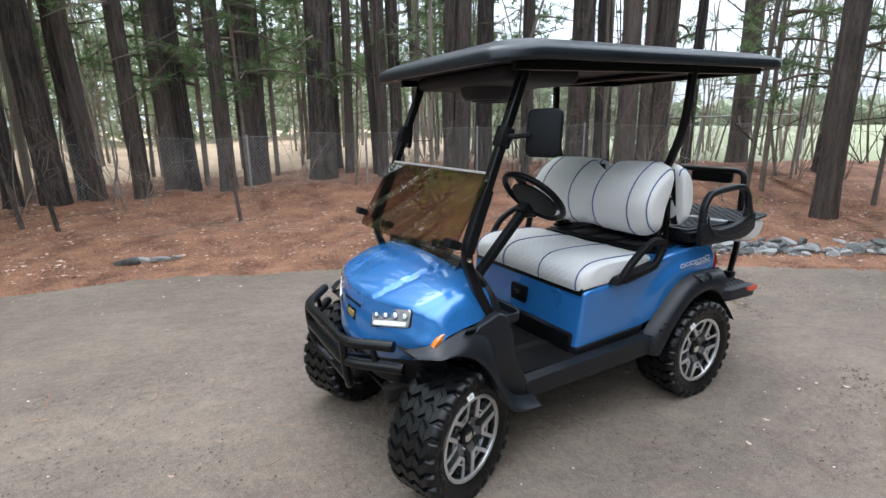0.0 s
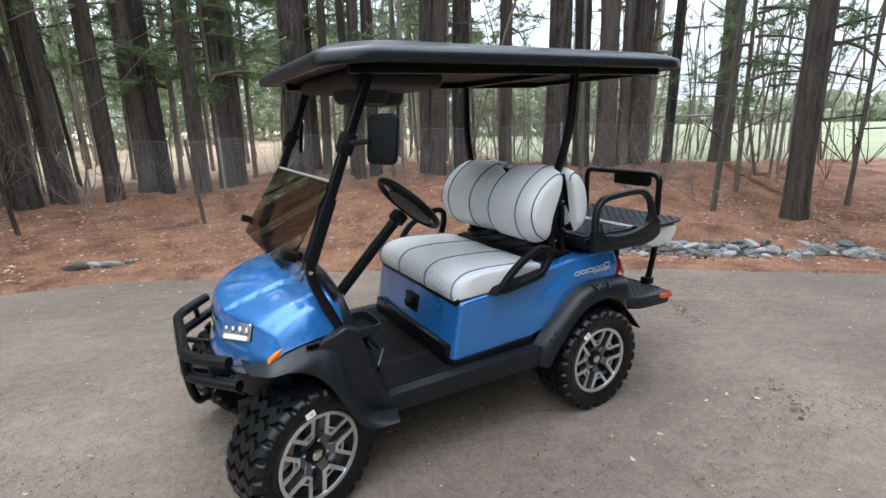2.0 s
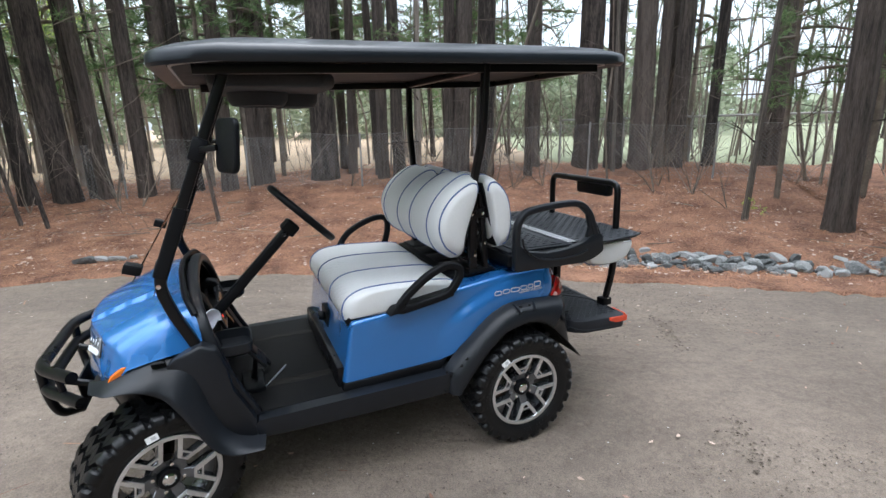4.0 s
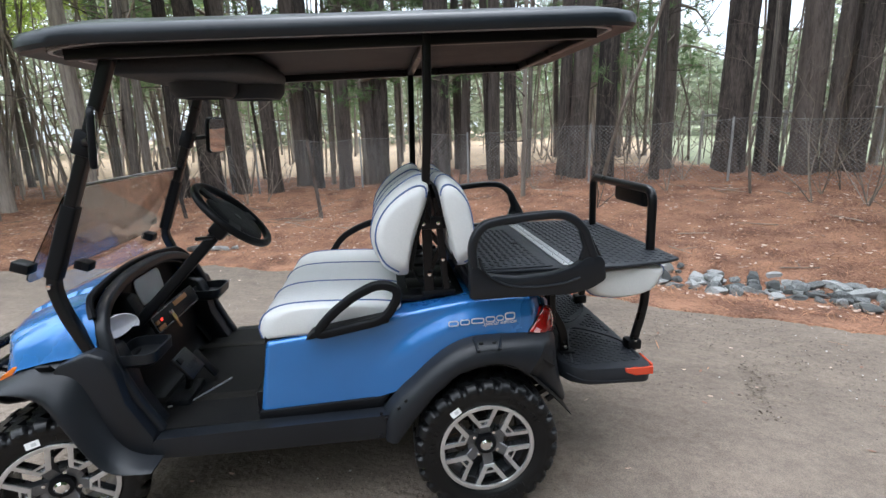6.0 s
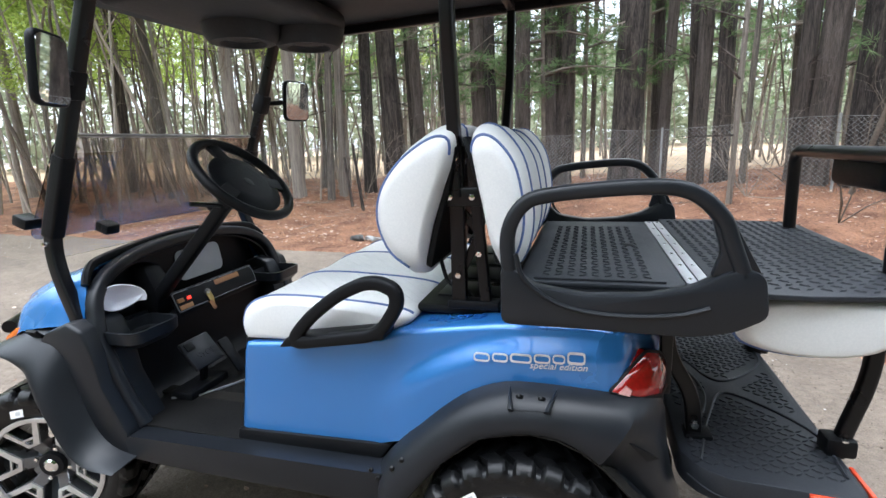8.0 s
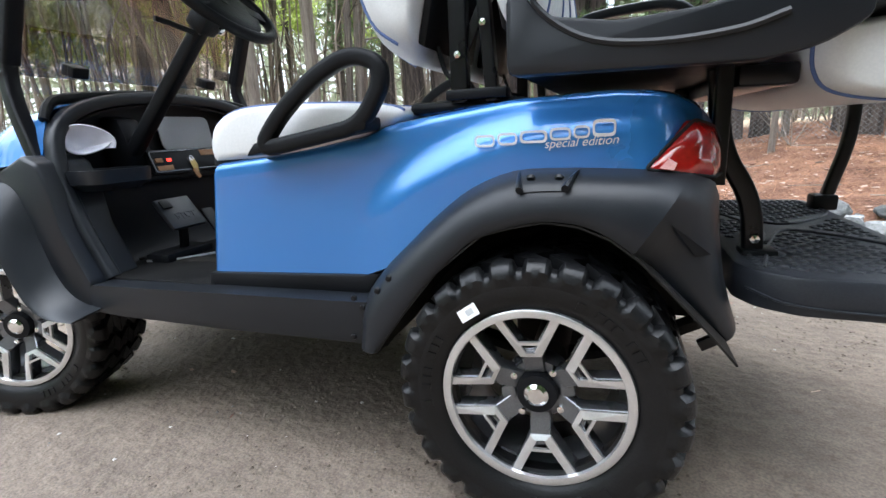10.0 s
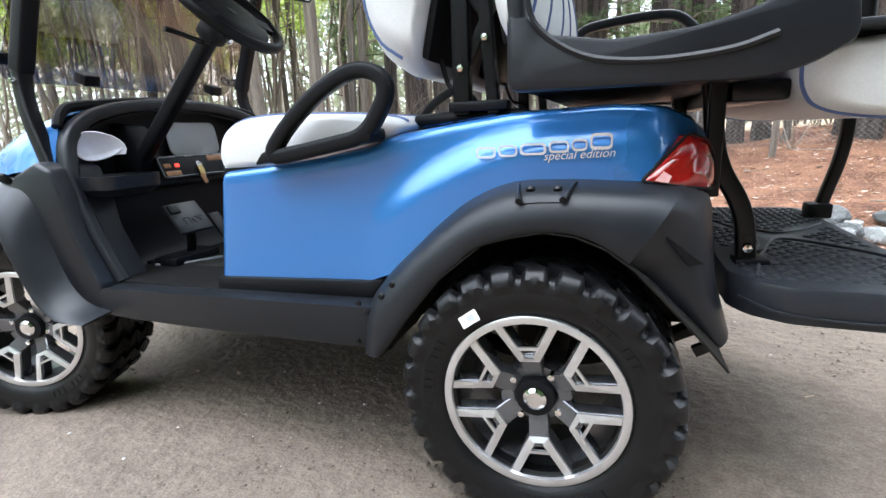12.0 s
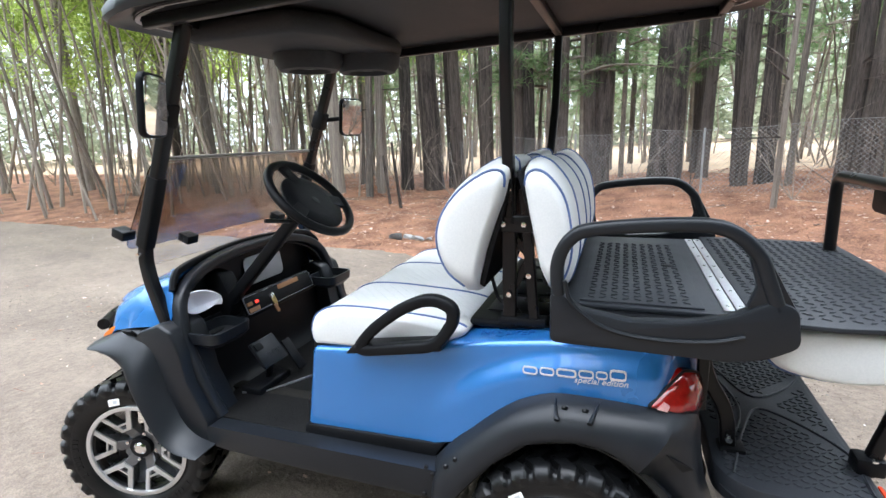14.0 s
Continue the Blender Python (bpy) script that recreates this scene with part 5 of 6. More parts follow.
tagged(part("tread_studs", studs(bmesh.new(), 2.07, 2.42, -0.48, 0.48, 0.540, foot_cell, 0.022), PLATE, foot), kind="stuff")
for path in ([(2.09, -0.44), (2.16, -0.20), (2.24, -0.06), (2.40, -0.24), (2.40, -0.44)], [(2.09, 0.44), (2.16, 0.16), (2.24, 0.02), (2.40, 0.20), (2.40, 0.44)], [(2.08, -0.36), (2.17, -0.06), (2.08, 0.30)]):
    part("tread_rib", sweep(bmesh.new(), [(x, y, 0.5415) for x, y in curve(path, 24)], circle(0.004, 6), up=(0, 0, 1)), PLATE, foot)
for s in (-1, 1):
    part("foot_reflector", slab([(2.30, 0.520), (2.345, 0.502), (2.425, 0.502), (2.425, 0.536), (2.30, 0.536)], s * 0.506, s * 0.5175, "y", 0.001, 1), REFLECTOR, foot, "red-orange reflector strip")
    part("foot_reflector", box(2.428, 2.437, min(s * 0.38, s * 0.49), max(s * 0.38, s * 0.49), 0.505, 0.536, 0.001), REFLECTOR, foot, "red-orange reflector strip")
    part("foot_rib", sweep(bmesh.new(), [(x, s * (y + 0.003), z) for x, y, z in curve([(2.06, 0.44, 0.50), (2.12, 0.49, 0.486), (2.22, 0.505, 0.48), (2.32, 0.512, 0.482)], 14)], circle(0.003, 5)), PLATE, foot)
    part("foot_post", bar([(2.475, s * 0.32, 0.93), (2.475, s * 0.32, 0.75), (2.438, s * 0.32, 0.60), (2.425, s * 0.32, 0.53)], 0.034, 0.034, 0.08, 0.010), STEEL, cart, "black steel foot-plate post")
    part("foot_arm", bar([(2.00, s * 0.315, 0.93), (2.02, s * 0.315, 0.76), (2.085, s * 0.315, 0.66), (2.098, s * 0.315, 0.52)], 0.030, 0.040, 0.06, 0.008), STEEL, cart)
    part("post_shoe", box(2.39, 2.46, s * 0.32 - 0.03, s * 0.32 + 0.03, 0.535, 0.585, 0.010), BLACK, cart)
    part("post_shoe", box(2.07, 2.14, s * 0.315 - 0.03, s * 0.315 + 0.03, 0.500, 0.552, 0.006), BLACK, cart)
    for x, z, yy in ((2.430, 0.575, 0.339), (2.093, 0.575, 0.332)):
        part("post_bolt", move(lathe([(-0.010, 0.0005), (-0.009, 0.010), (0.0, 0.012)], 6, False), pose(x, s * yy, z, 0, 0, 0 if s < 0 else 180)), CHROME, cart)
    part("deck_post", bar([(2.00, s * 0.40, 0.70), (2.00, s * 0.40, 0.93)], 0.03, 0.03, 0, 0.006), STEEL, cart)
part("deck_beam", box(2.02, 2.12, -0.42, 0.42, 0.885, 0.925, 0.008), STEEL, cart)

# front of the seat base: direction knob and dark kick panel
part("direction_plate", move(slab(rrect(0.14, 0.10, 0.015), 0.774, 0.795, "x", 0.004), pose(0, 0, 0.640)), BLACK, cart)
part("direction_knob", move(lathe([(-0.045, 0.0005), (-0.043, 0.020), (-0.02, 0.026), (0.0, 0.015)], 18, False), pose(0.785, 0.0, 0.640, 0, 0, -90)), BLACK, cart, "black direction selector knob")
part("kick_panel", box(0.738, 0.790, -0.455, 0.44, 0.425, 0.545, 0.012), STEEL, cart)

# running gear
for s in (-1, 1):
    part("frame_rail", box(-0.22, 2.05, s * 0.28 - 0.03, s * 0.28 + 0.03, 0.38, 0.45, 0.006), CHASSIS, cart)
    part("control_arm", tube([(0.02, s * 0.14, 0.40), (0.0, s * 0.42, 0.27)], 0.018, 8), CHASSIS, cart)
    part("control_arm", tube([(-0.16, s * 0.14, 0.39), (0.0, s * 0.42, 0.26)], 0.014, 8), CHASSIS, cart)
    part("front_shock", tube([(-0.03, s * 0.34, 0.31), (-0.02, s * 0.28, 0.60)], 0.028, 10), CHASSIS, cart)
    part("leaf_spring", bar(curve([(1.32, s * 0.34, 0.40), (1.50, s * 0.34, 0.30), (AXLE, s * 0.34, 0.27), (1.83, s * 0.34, 0.30), (2.03, s * 0.34, 0.40)], 16), 0.05, 0.022, 0, 0.004), CHASSIS, cart)
    part("spring_shackle", bar([(2.03, s * 0.36, 0.44), (2.05, s * 0.36, 0.36), (2.00, s * 0.36, 0.33)], 0.02, 0.025, 0.01, 0.004), STEEL, cart)
part("tie_rod", tube([(-0.12, -0.40, 0.30), (-0.12, 0.40, 0.30)], 0.012, 8, up=(0, 0, 1)), STEEL, cart)
part("rear_axle", tube([(AXLE, -0.40, WHEEL_Z), (AXLE, 0.40, WHEEL_Z)], 0.045, 12, up=(0, 0, 1)), CHASSIS, cart)
part("front_axle", tube([(0, -0.42, WHEEL_Z), (0, 0.42, WHEEL_Z)], 0.03, 10, up=(0, 0, 1)), CHASSIS, cart)
part("motor_case", box(1.54, 1.86, -0.16, 0.16, 0.20, 0.42, 0.04, 3), CHASSIS, cart)
part("belly_pan", box(0.30, 1.95, -0.36, 0.36, 0.36, 0.40, 0.01), CHASSIS, cart)

# loose papers tucked into the dash
bm = bmesh.new()
P = []
axis_p, side_p, up_p = Vector((0.88, -0.40, 0.26)), Vector((0.40, 0.90, 0.02)), Vector((-0.24, 0.08, 0.96))
for u in np.linspace(-0.25, 6.2, 26):  # a printed sheet curled into a shallow cone, open towards the seat
    lobe = 0.060 + 0.010 * math.cos(u - 0.5) + 0.004 * math.cos(3 * u)
    P.append([tuple(Vector((0.205, -0.385, 0.826)) + axis_p * (0.045 * v ** 1.5 + 0.012 * v * math.sin(u)) + side_p * (lobe * 1.22 * v * math.cos(u)) + up_p * (lobe * 0.86 * v * math.sin(u) + 0.004 * u * v)) for v in np.linspace(0.04, 1, 9)])
papers = new("paper_sheet", finish("paper_sheet", sheet(P, thick=0.004), PAPER, 60))
tagged(papers, "folded white printed paper tucked in the dash shelf", "paper")
# ---- ground: the dirt road, the bank of pine straw beyond its edge ----
EDGE = np.array([(-90, 14), (-55, 9.5), (-30, 6.4), (-10.4, 4.75), (-2.2, 4.1), (0.9, 3.05), (3.8, 1.35), (5.5, 0.0), (6.4, -0.6), (9, -2.4), (30, -14), (80, -40)], float)
EDGE_FINE = np.vstack([curve(EDGE, 900)])


def off_road(x, y):
    """Signed distance outwards from the road's far edge."""
    x, y = np.atleast_1d(np.asarray(x, float)), np.atleast_1d(np.asarray(y, float))
    out = np.empty(len(x))
    a, b = EDGE_FINE[:-1], EDGE_FINE[1:]
    mid, tang = (a + b) / 2, b - a
    for i in range(0, len(x), 2000):
        q = np.stack([x[i:i + 2000], y[i:i + 2000]], axis=1)[:, None, :] - mid[None]
        d2 = (q ** 2).sum(axis=2)
        k = d2.argmin(axis=1)
        r = q[np.arange(len(k)), k]
        t = tang[k]
        side_ = t[:, 0] * r[:, 1] - t[:, 1] * r[:, 0]
        out[i:i + 2000] = np.abs(side_) / np.linalg.norm(t, axis=1) * np.sign(side_)
    return out


def bank(x, y, d=None):
    """Height of the forest floor."""
    x, y = np.atleast_1d(np.asarray(x, float)), np.atleast_1d(np.asarray(y, float))
    d = off_road(x, y) if d is None else d
    k = 0.72 + 0.40 * np.clip(x / 5, 0, 1)
    rise = k * 0.09 * (np.sqrt((np.clip(d, 0, 7.0) - 0.9) ** 2 + 0.09) + np.clip(d, 0, 7.0) - 0.9) / 2
    ditch = -0.10 * np.exp(-((d - 1.0) / 0.45) ** 2) * smooth01((x - 2.5) / 1.5)
    lumps = 0.05 * np.sin(1.7 * x + 0.6 * y) * np.sin(1.1 * y - 0.4 * x) + 0.03 * np.sin(4.1 * x - 2.0 * y) * np.sin(3.3 * y + x)
    return rise + ditch + lumps * smooth01(d / 2.0) + 0.012


def spread(lo, hi, step, far, n=26):
    core = np.arange(lo, hi + 1e-6, step)
    g = np.geomspace(step, far, n)
    return np.concatenate([(lo - g)[::-1], core, hi + g])


gx, gy = spread(-9, 9, 0.18, 900), spread(-6, 6, 0.18, 900)
X, Y = np.meshgrid(gx, gy, indexing="ij")
D = off_road(X.ravel(), Y.ravel()).reshape(X.shape)
Z = np.where(D > 0.12, -0.6 * smooth01((D - 0.12) / 0.5), 0.0) * (np.abs(X) < 60) * (Y < 90)
for i in range(X.shape[0]):
    for j in range(X.shape[1]):
        x, y = X[i, j], Y[i, j]
        if abs(x) < 12 and abs(y) < 9 and D[i, j] < 0.3:
            rut = 0.012 * math.sin(2.6 * (D[i, j] + 0.2 * math.sin(0.6 * x)))
            Z[i, j] += rut + 0.010 * noise.noise((x * 1.3, y * 1.3, 0)) + 0.006 * noise.noise((x * 5, y * 5, 3))
            near = min((x - wx) ** 2 + (y - wy) ** 2 for wx in (0, 1.664) for wy in (-0.505, 0.505))
            Z[i, j] = Z[i, j] * min(1.0, near / 0.25) - 0.004 * math.exp(-near / 0.05)
ny = len(gy)
verts = np.stack([X.ravel(), Y.ravel(), Z.ravel()], axis=1)
faces = [(i * ny + j, (i + 1) * ny + j, (i + 1) * ny + j + 1, i * ny + j + 1) for i in range(len(gx) - 1) for j in range(ny - 1)]
ground = new("ground", raw("ground", verts, faces, DIRT, True))
tagged(ground, "packed grey-brown dirt road with faint tyre ruts", "dirt road", kind="structure")

# forest floor, from the ragged edge of the road outwards
es = EDGE_FINE
seg = np.concatenate([[0], np.cumsum(np.linalg.norm(np.diff(es, axis=0), axis=1))])
zero = seg[np.argmin(np.hypot(es[:, 0] - 1, es[:, 1] - 3))]
ss = np.concatenate([zero - np.geomspace(14, 95, 40)[::-1], np.arange(zero - 13.8, zero + 12, 0.16), zero + np.geomspace(12.2, 85, 40)])
px, py = np.interp(ss, seg, es[:, 0]), np.interp(ss, seg, es[:, 1])
tx_, ty_ = np.gradient(px), np.gradient(py)
ln = np.hypot(tx_, ty_)
nx_, ny_ = -ty_ / ln, tx_ / ln
kern = np.hanning(25) / np.hanning(25).sum()
nx_, ny_ = np.convolve(np.pad(nx_, 12, "edge"), kern, "valid"), np.convolve(np.pad(ny_, 12, "edge"), kern, "valid")
dd = np.concatenate([[0, 0.05, 0.12, 0.22, 0.34], np.arange(0.5, 9.0, 0.16), 9.0 + np.geomspace(0.3, 500, 26)])
BV, BF = [], []
for i in range(len(ss)):
    ragged = 0.16 * noise.noise((ss[i] * 0.9, 0, 5)) + 0.09 * noise.noise((ss[i] * 4.0, 0, 9))
    for j, d in enumerate(dd):
        e = d + ragged * max(0.0, 1 - d / 1.5)
        BV.append((px[i] + nx_[i] * e, py[i] + ny_[i] * e, e))
BV = np.array(BV)
zz = bank(BV[:, 0], BV[:, 1], np.clip(BV[:, 2], 0, None))
fine = np.array([0.02 * noise.noise((x * 3.1, y * 3.1, 1)) + 0.012 * noise.noise((x * 9, y * 9, 2)) if d < 9 else 0.0 for x, y, d in BV])
zz = zz + fine * smooth01(BV[:, 2] / 0.5)
first = np.arange(len(BV)) % len(dd) == 0
zz[first] = -0.03
nd = len(dd)
BF = [(i * nd + j, (i + 1) * nd + j, (i + 1) * nd + j + 1, i * nd + j + 1) for i in range(len(ss) - 1) for j in range(nd - 1)]
floor_me = raw("forest_floor", np.column_stack([BV[:, 0], BV[:, 1], zz]), BF, STRAW, True)
floor_me.materials.append(FIELD)
floor_me.materials.append(TAN)
dist = np.array([BV[f[0], 2] for f in BF])
floor_me.polygons.foreach_set("material_index", [0 if d < 7.5 else 1 if BV[f[0], 0] > 3.6 + 0.44 * (BV[f[0], 1] + 2) else 2 for d, f in zip(dist, BF)])
forest_floor = new("forest_floor", floor_me)
tagged(forest_floor, "rust-brown pine straw bank running back into dry grass", "forest floor", kind="structure")
# the verge behind, across the road
V2, F2 = [], []
bxs = np.linspace(-40, 40, 90)
for i, x in enumerate(bxs):
    for j, y in enumerate([0, -0.3, -0.8, -1.6, -3, -6, -12, -30, -80]):
        V2.append((x, -5.2 - 0.006 * (x - 2) ** 2 + y + 0.2 * noise.noise((x * 0.8, j, 0)), 0.02 + 0.05 * min(-y, 6) + (0.03 * noise.noise((x, y, 0)) if j else -0.05)))
F2 = [(i * 9 + j, i * 9 + j + 1, (i + 1) * 9 + j + 1, (i + 1) * 9 + j) for i in range(89) for j in range(8)]
tagged(new("verge", raw("verge", V2, F2, STRAW, True)), "pine straw verge across the dirt road", "verge", kind="structure")


def on_bank(x, y):
    return float(bank(x, y)[0])


rng = random.Random(4)
nrng = np.random.default_rng(11)


def scatter(n, dmin, dmax, x0=-9.5, x1=11.0, bias=1.0):
    """Places on the bank, as x, y, z, thicker near the road for a higher bias."""
    k = nrng.integers(0, len(ss) - 1, n * 3)
    d = dmin + (dmax - dmin) * nrng.random(n * 3) ** bias
    j = nrng.random(n * 3)
    x = px[k] + (px[k + 1] - px[k]) * j + nx_[k] * d
    y = py[k] + (py[k + 1] - py[k]) * j + ny_[k] * d
    ok = (x > x0) & (x < x1)
    x, y, d = x[ok][:n], y[ok][:n], d[ok][:n]
    return x, y, bank(x, y, d) + 0.006


def litter(name, places, make, mat, label, category):
    V, F = [], []
    for x, y, z in places:
        v, f = make()
        b = len(V)
        V.extend((x + p[0], y + p[1], z + p[2]) for p in v)
        F.extend(tuple(b + q for q in g) for g in f)
    ob = new(name, raw(name, V, F, mat))
    return tagged(ob, label, category, kind="stuff")


def needle():
    a, l, w, h = rng.uniform(0, 6.28), rng.uniform(0.06, 0.15), rng.uniform(0.0012, 0.003), rng.uniform(0, 0.03)
    c, s = math.cos(a), math.sin(a)
    return [(-s * w, c * w, 0), (s * w, -c * w, 0), (c * l + s * w, s * l - c * w, h), (c * l - s * w, s * l + c * w, h)], [(0, 1, 2, 3)]


def leaf(size=(0.014, 0.036)):
    a, l, tilt_ = rng.uniform(0, 6.28), rng.uniform(*size), rng.uniform(-0.5, 0.5)
    c, s = math.cos(a), math.sin(a)
    w, h = l * rng.uniform(0.35, 0.6), l * rng.uniform(0.1, 0.5)
    loc = [(-l, 0, h), (-0.3 * l, -w, tilt_ * w), (0.6 * l, -0.7 * w, 0), (l, 0, h), (0.6 * l, 0.7 * w, h * 0.6), (-0.3 * l, w, h * 0.5 - tilt_ * w)]
    return [(c * u - s * v, s * u + c * v, w_ + 0.004) for u, v, w_ in loc], [(0, 1, 2, 3), (0, 3, 4, 5)]


def stone(lo, hi):
    r = rng.uniform(lo, hi) * rng.uniform(0.6, 1.0)
    q = [(r, 0, 0), (0, r * 0.8, 0), (-r * 0.9, 0, 0), (0, -r * 0.9, 0), (0, 0, r * 0.6), (0, 0, -r * 0.4)]
    q = [(x * rng.uniform(0.7, 1.3), y * rng.uniform(0.7, 1.3), z) for x, y, z in q]
    a = rng.uniform(0, 6.28)
    c, s = math.cos(a), math.sin(a)
    return [(c * x - s * y, s * x + c * y, z) for x, y, z in q], [(0, 1, 4), (1, 2, 4), (2, 3, 4), (3, 0, 4), (1, 0, 5), (2, 1, 5), (3, 2, 5), (0, 3, 5)]


litter("pine_needles", zip(*scatter(120000, 0.02, 8.5, bias=0.8)), needle, NEEDLE, "rust-brown fallen pine needles on the bank", "pine straw")
litter("fallen_leaves", zip(*scatter(9500, 0.3, 8.5)), leaf, LEAF, "pale dry leaves scattered over the pine straw", "fallen leaves")


def on_road(n, keep=lambda x, y, d: True, x0=-9, x1=9, y0=-4.5, y1=5):
    x, y = nrng.uniform(x0, x1, n), nrng.uniform(y0, y1, n)
    d = off_road(x, y)
    ok = d < -0.02
    return [(a, b, 0.002) for a, b, c in zip(x[ok], y[ok], d[ok]) if keep(a, b, c)]


litter("road_pebbles", on_road(9000, lambda x, y, d: rng.random() < 0.45 + 0.5 * math.exp(d)), lambda: stone(0.003, 0.010), PEBBLE, "small pale stones pressed into the road", "gravel")
litter("road_leaves", on_road(700), lambda: leaf((0.008, 0.022)), LEAF, "dry leaf scraps lying on the dirt road", "fallen leaves")
litter("road_needles", on_road(320), needle, NEEDLE, "loose pine needles on the dirt road", "pine straw")
clods = []
for k in range(420):
    u = rng.random()
    clods.append((2.55 + 1.1 * u + rng.gauss(0, 0.045), -1.35 + 1.75 * u + rng.gauss(0, 0.045), 0.004))
litter("dirt_clods", clods, lambda: stone(0.004, 0.015), CLOD, "dark dirt clods along a tyre track", "dirt clods")

litter("road_grit", on_road(24000, lambda x, y, d: noise.noise((x * 1.1, y * 2.0, 4)) > -0.12, -4.0, 4.5, -2.3, 1.6), lambda: stone(0.003, 0.0100), CLOD, "crumbs of dried dirt on the road surface", "grit")

# rocks along the drain
def rock_mesh(seed, flat):
    bm = bmesh.new()
    bmesh.ops.create_icosphere(bm, subdivisions=2, radius=1.0)
    rr = random.Random(seed)
    planes = [Vector((rr.gauss(0, 1), rr.gauss(0, 1), rr.gauss(0, 0.8))).normalized() for _ in range(9)]
    cuts = [rr.uniform(0.36, 0.72) for _ in planes]
    for v in bm.verts:
        for p, c in zip(planes, cuts):
            over = v.co.dot(p) - c
            if over > 0:
                v.co -= p * over * 0.98
        v.co *= 1 + 0.06 * noise.noise(v.co * 2.5 + Vector((seed, 0, 0)))
        v.co.z *= flat
    return finish("rock", bm, ROCK, 9)


ROCKS = [rock_mesh(s, f) for s, f in ((1, 0.55), (2, 0.7), (3, 0.6), (4, 0.8), (5, 0.5), (6, 0.65))]
tint = 0


def rock(x, y, size, label, me=None, group="rocks lining the drain"):
    ob = new("rock", me or rng.choice(ROCKS))
    ob.matrix_basis = pose(x, y, on_bank(x, y) + 0.20 * size, rng.uniform(-12, 12), rng.uniform(-12, 12), rng.uniform(0, 360)) @ Matrix.Diagonal((size * rng.uniform(0.9, 1.35), size * rng.uniform(0.8, 1.1), size, 1))
    return tagged(ob, label, "rock", group)


for k in range(296):
    u = rng.random()
    i = int(np.argmin(np.abs(ss - (zero + 1.9 + 7.5 * u))))
    d = rng.gauss(1.02, 0.15)
    rock(px[i] + nx_[i] * d, py[i] + ny_[i] * d, rng.uniform(0.05, 0.125) * (1.35 if rng.random() < 0.15 else 1), "blue-grey rough rock in the drain beside the road")
for x, y, z in ((-1.38, 4.72, 0.17), (-1.02, 4.72, 0.13), (-1.20, 4.82, 0.10), (-0.85, 4.75, 0.09)):
    rock(x, y, z, "flat pale blue-grey rock half buried in pine straw", ROCKS[0], "flat rocks at the verge")

# ---- the woods ----
def trunk_mesh(seed, height=17.0, r=0.5, sides=18, rings=40, bend=0.25, taper=0.45):
    """A tapered trunk of unit girth (diameter 1 at the foot), with ridged bark and a flared foot."""
    rr = random.Random(seed)
    ph = [rr.uniform(0, 6.28) for _ in range(4)]
    V, F = [], []
    hs = np.concatenate([np.linspace(-0.3, 5.5, 26), np.linspace(6, height, 14)])
    for z in hs:
        u = max(0.0, z / height)
        cx = bend * (math.sin(1.3 * u * 3 + ph[0]) - math.sin(ph[0])) * u
        cy = bend * (math.sin(1.7 * u * 3 + ph[1]) - math.sin(ph[1])) * u
        flare_ = 1 + 0.16 * math.exp(-max(z, 0) / 0.22)
        for i in range(sides):
            a = 2 * math.pi * i / sides
            k = r * (1 - taper * u) * flare_ * (1 + 0.07 * noise.noise((math.cos(a) * 2.5 + seed, math.sin(a) * 2.5, z * 1.2)) + 0.05 * noise.noise((math.cos(a) * 6, math.sin(a) * 6 + seed, z * 2.5)))
            V.append((cx + k * math.cos(a), cy + k * math.sin(a), z))
    n = len(hs)
    for i in range(n - 1):
        for j in range(sides):
            F.append((i * sides + j, i * sides + (j + 1) % sides, (i + 1) * sides + (j + 1) % sides, (i + 1) * sides + j))
    return raw("trunk", V, F, BARK, True)


def stick(V, F, a, b, ra, rb, n=5):
    a, b = np.array(a, float), np.array(b, float)
    d = (b - a) / (np.linalg.norm(b - a) + 1e-9)
    u = np.cross(d, (0.3, 0.5, 0.81))
    u /= np.linalg.norm(u)
    w = np.cross(d, u)
    k = len(V)
    for p, r in ((a, ra), (b, rb)):
        for i in range(n):
            t = 2 * math.pi * i / n
            V.append(tuple(p + r * (u * math.cos(t) + w * math.sin(t))))
    for i in range(n):
        F.append((k + i, k + (i + 1) % n, k + n + (i + 1) % n, k + n + i))


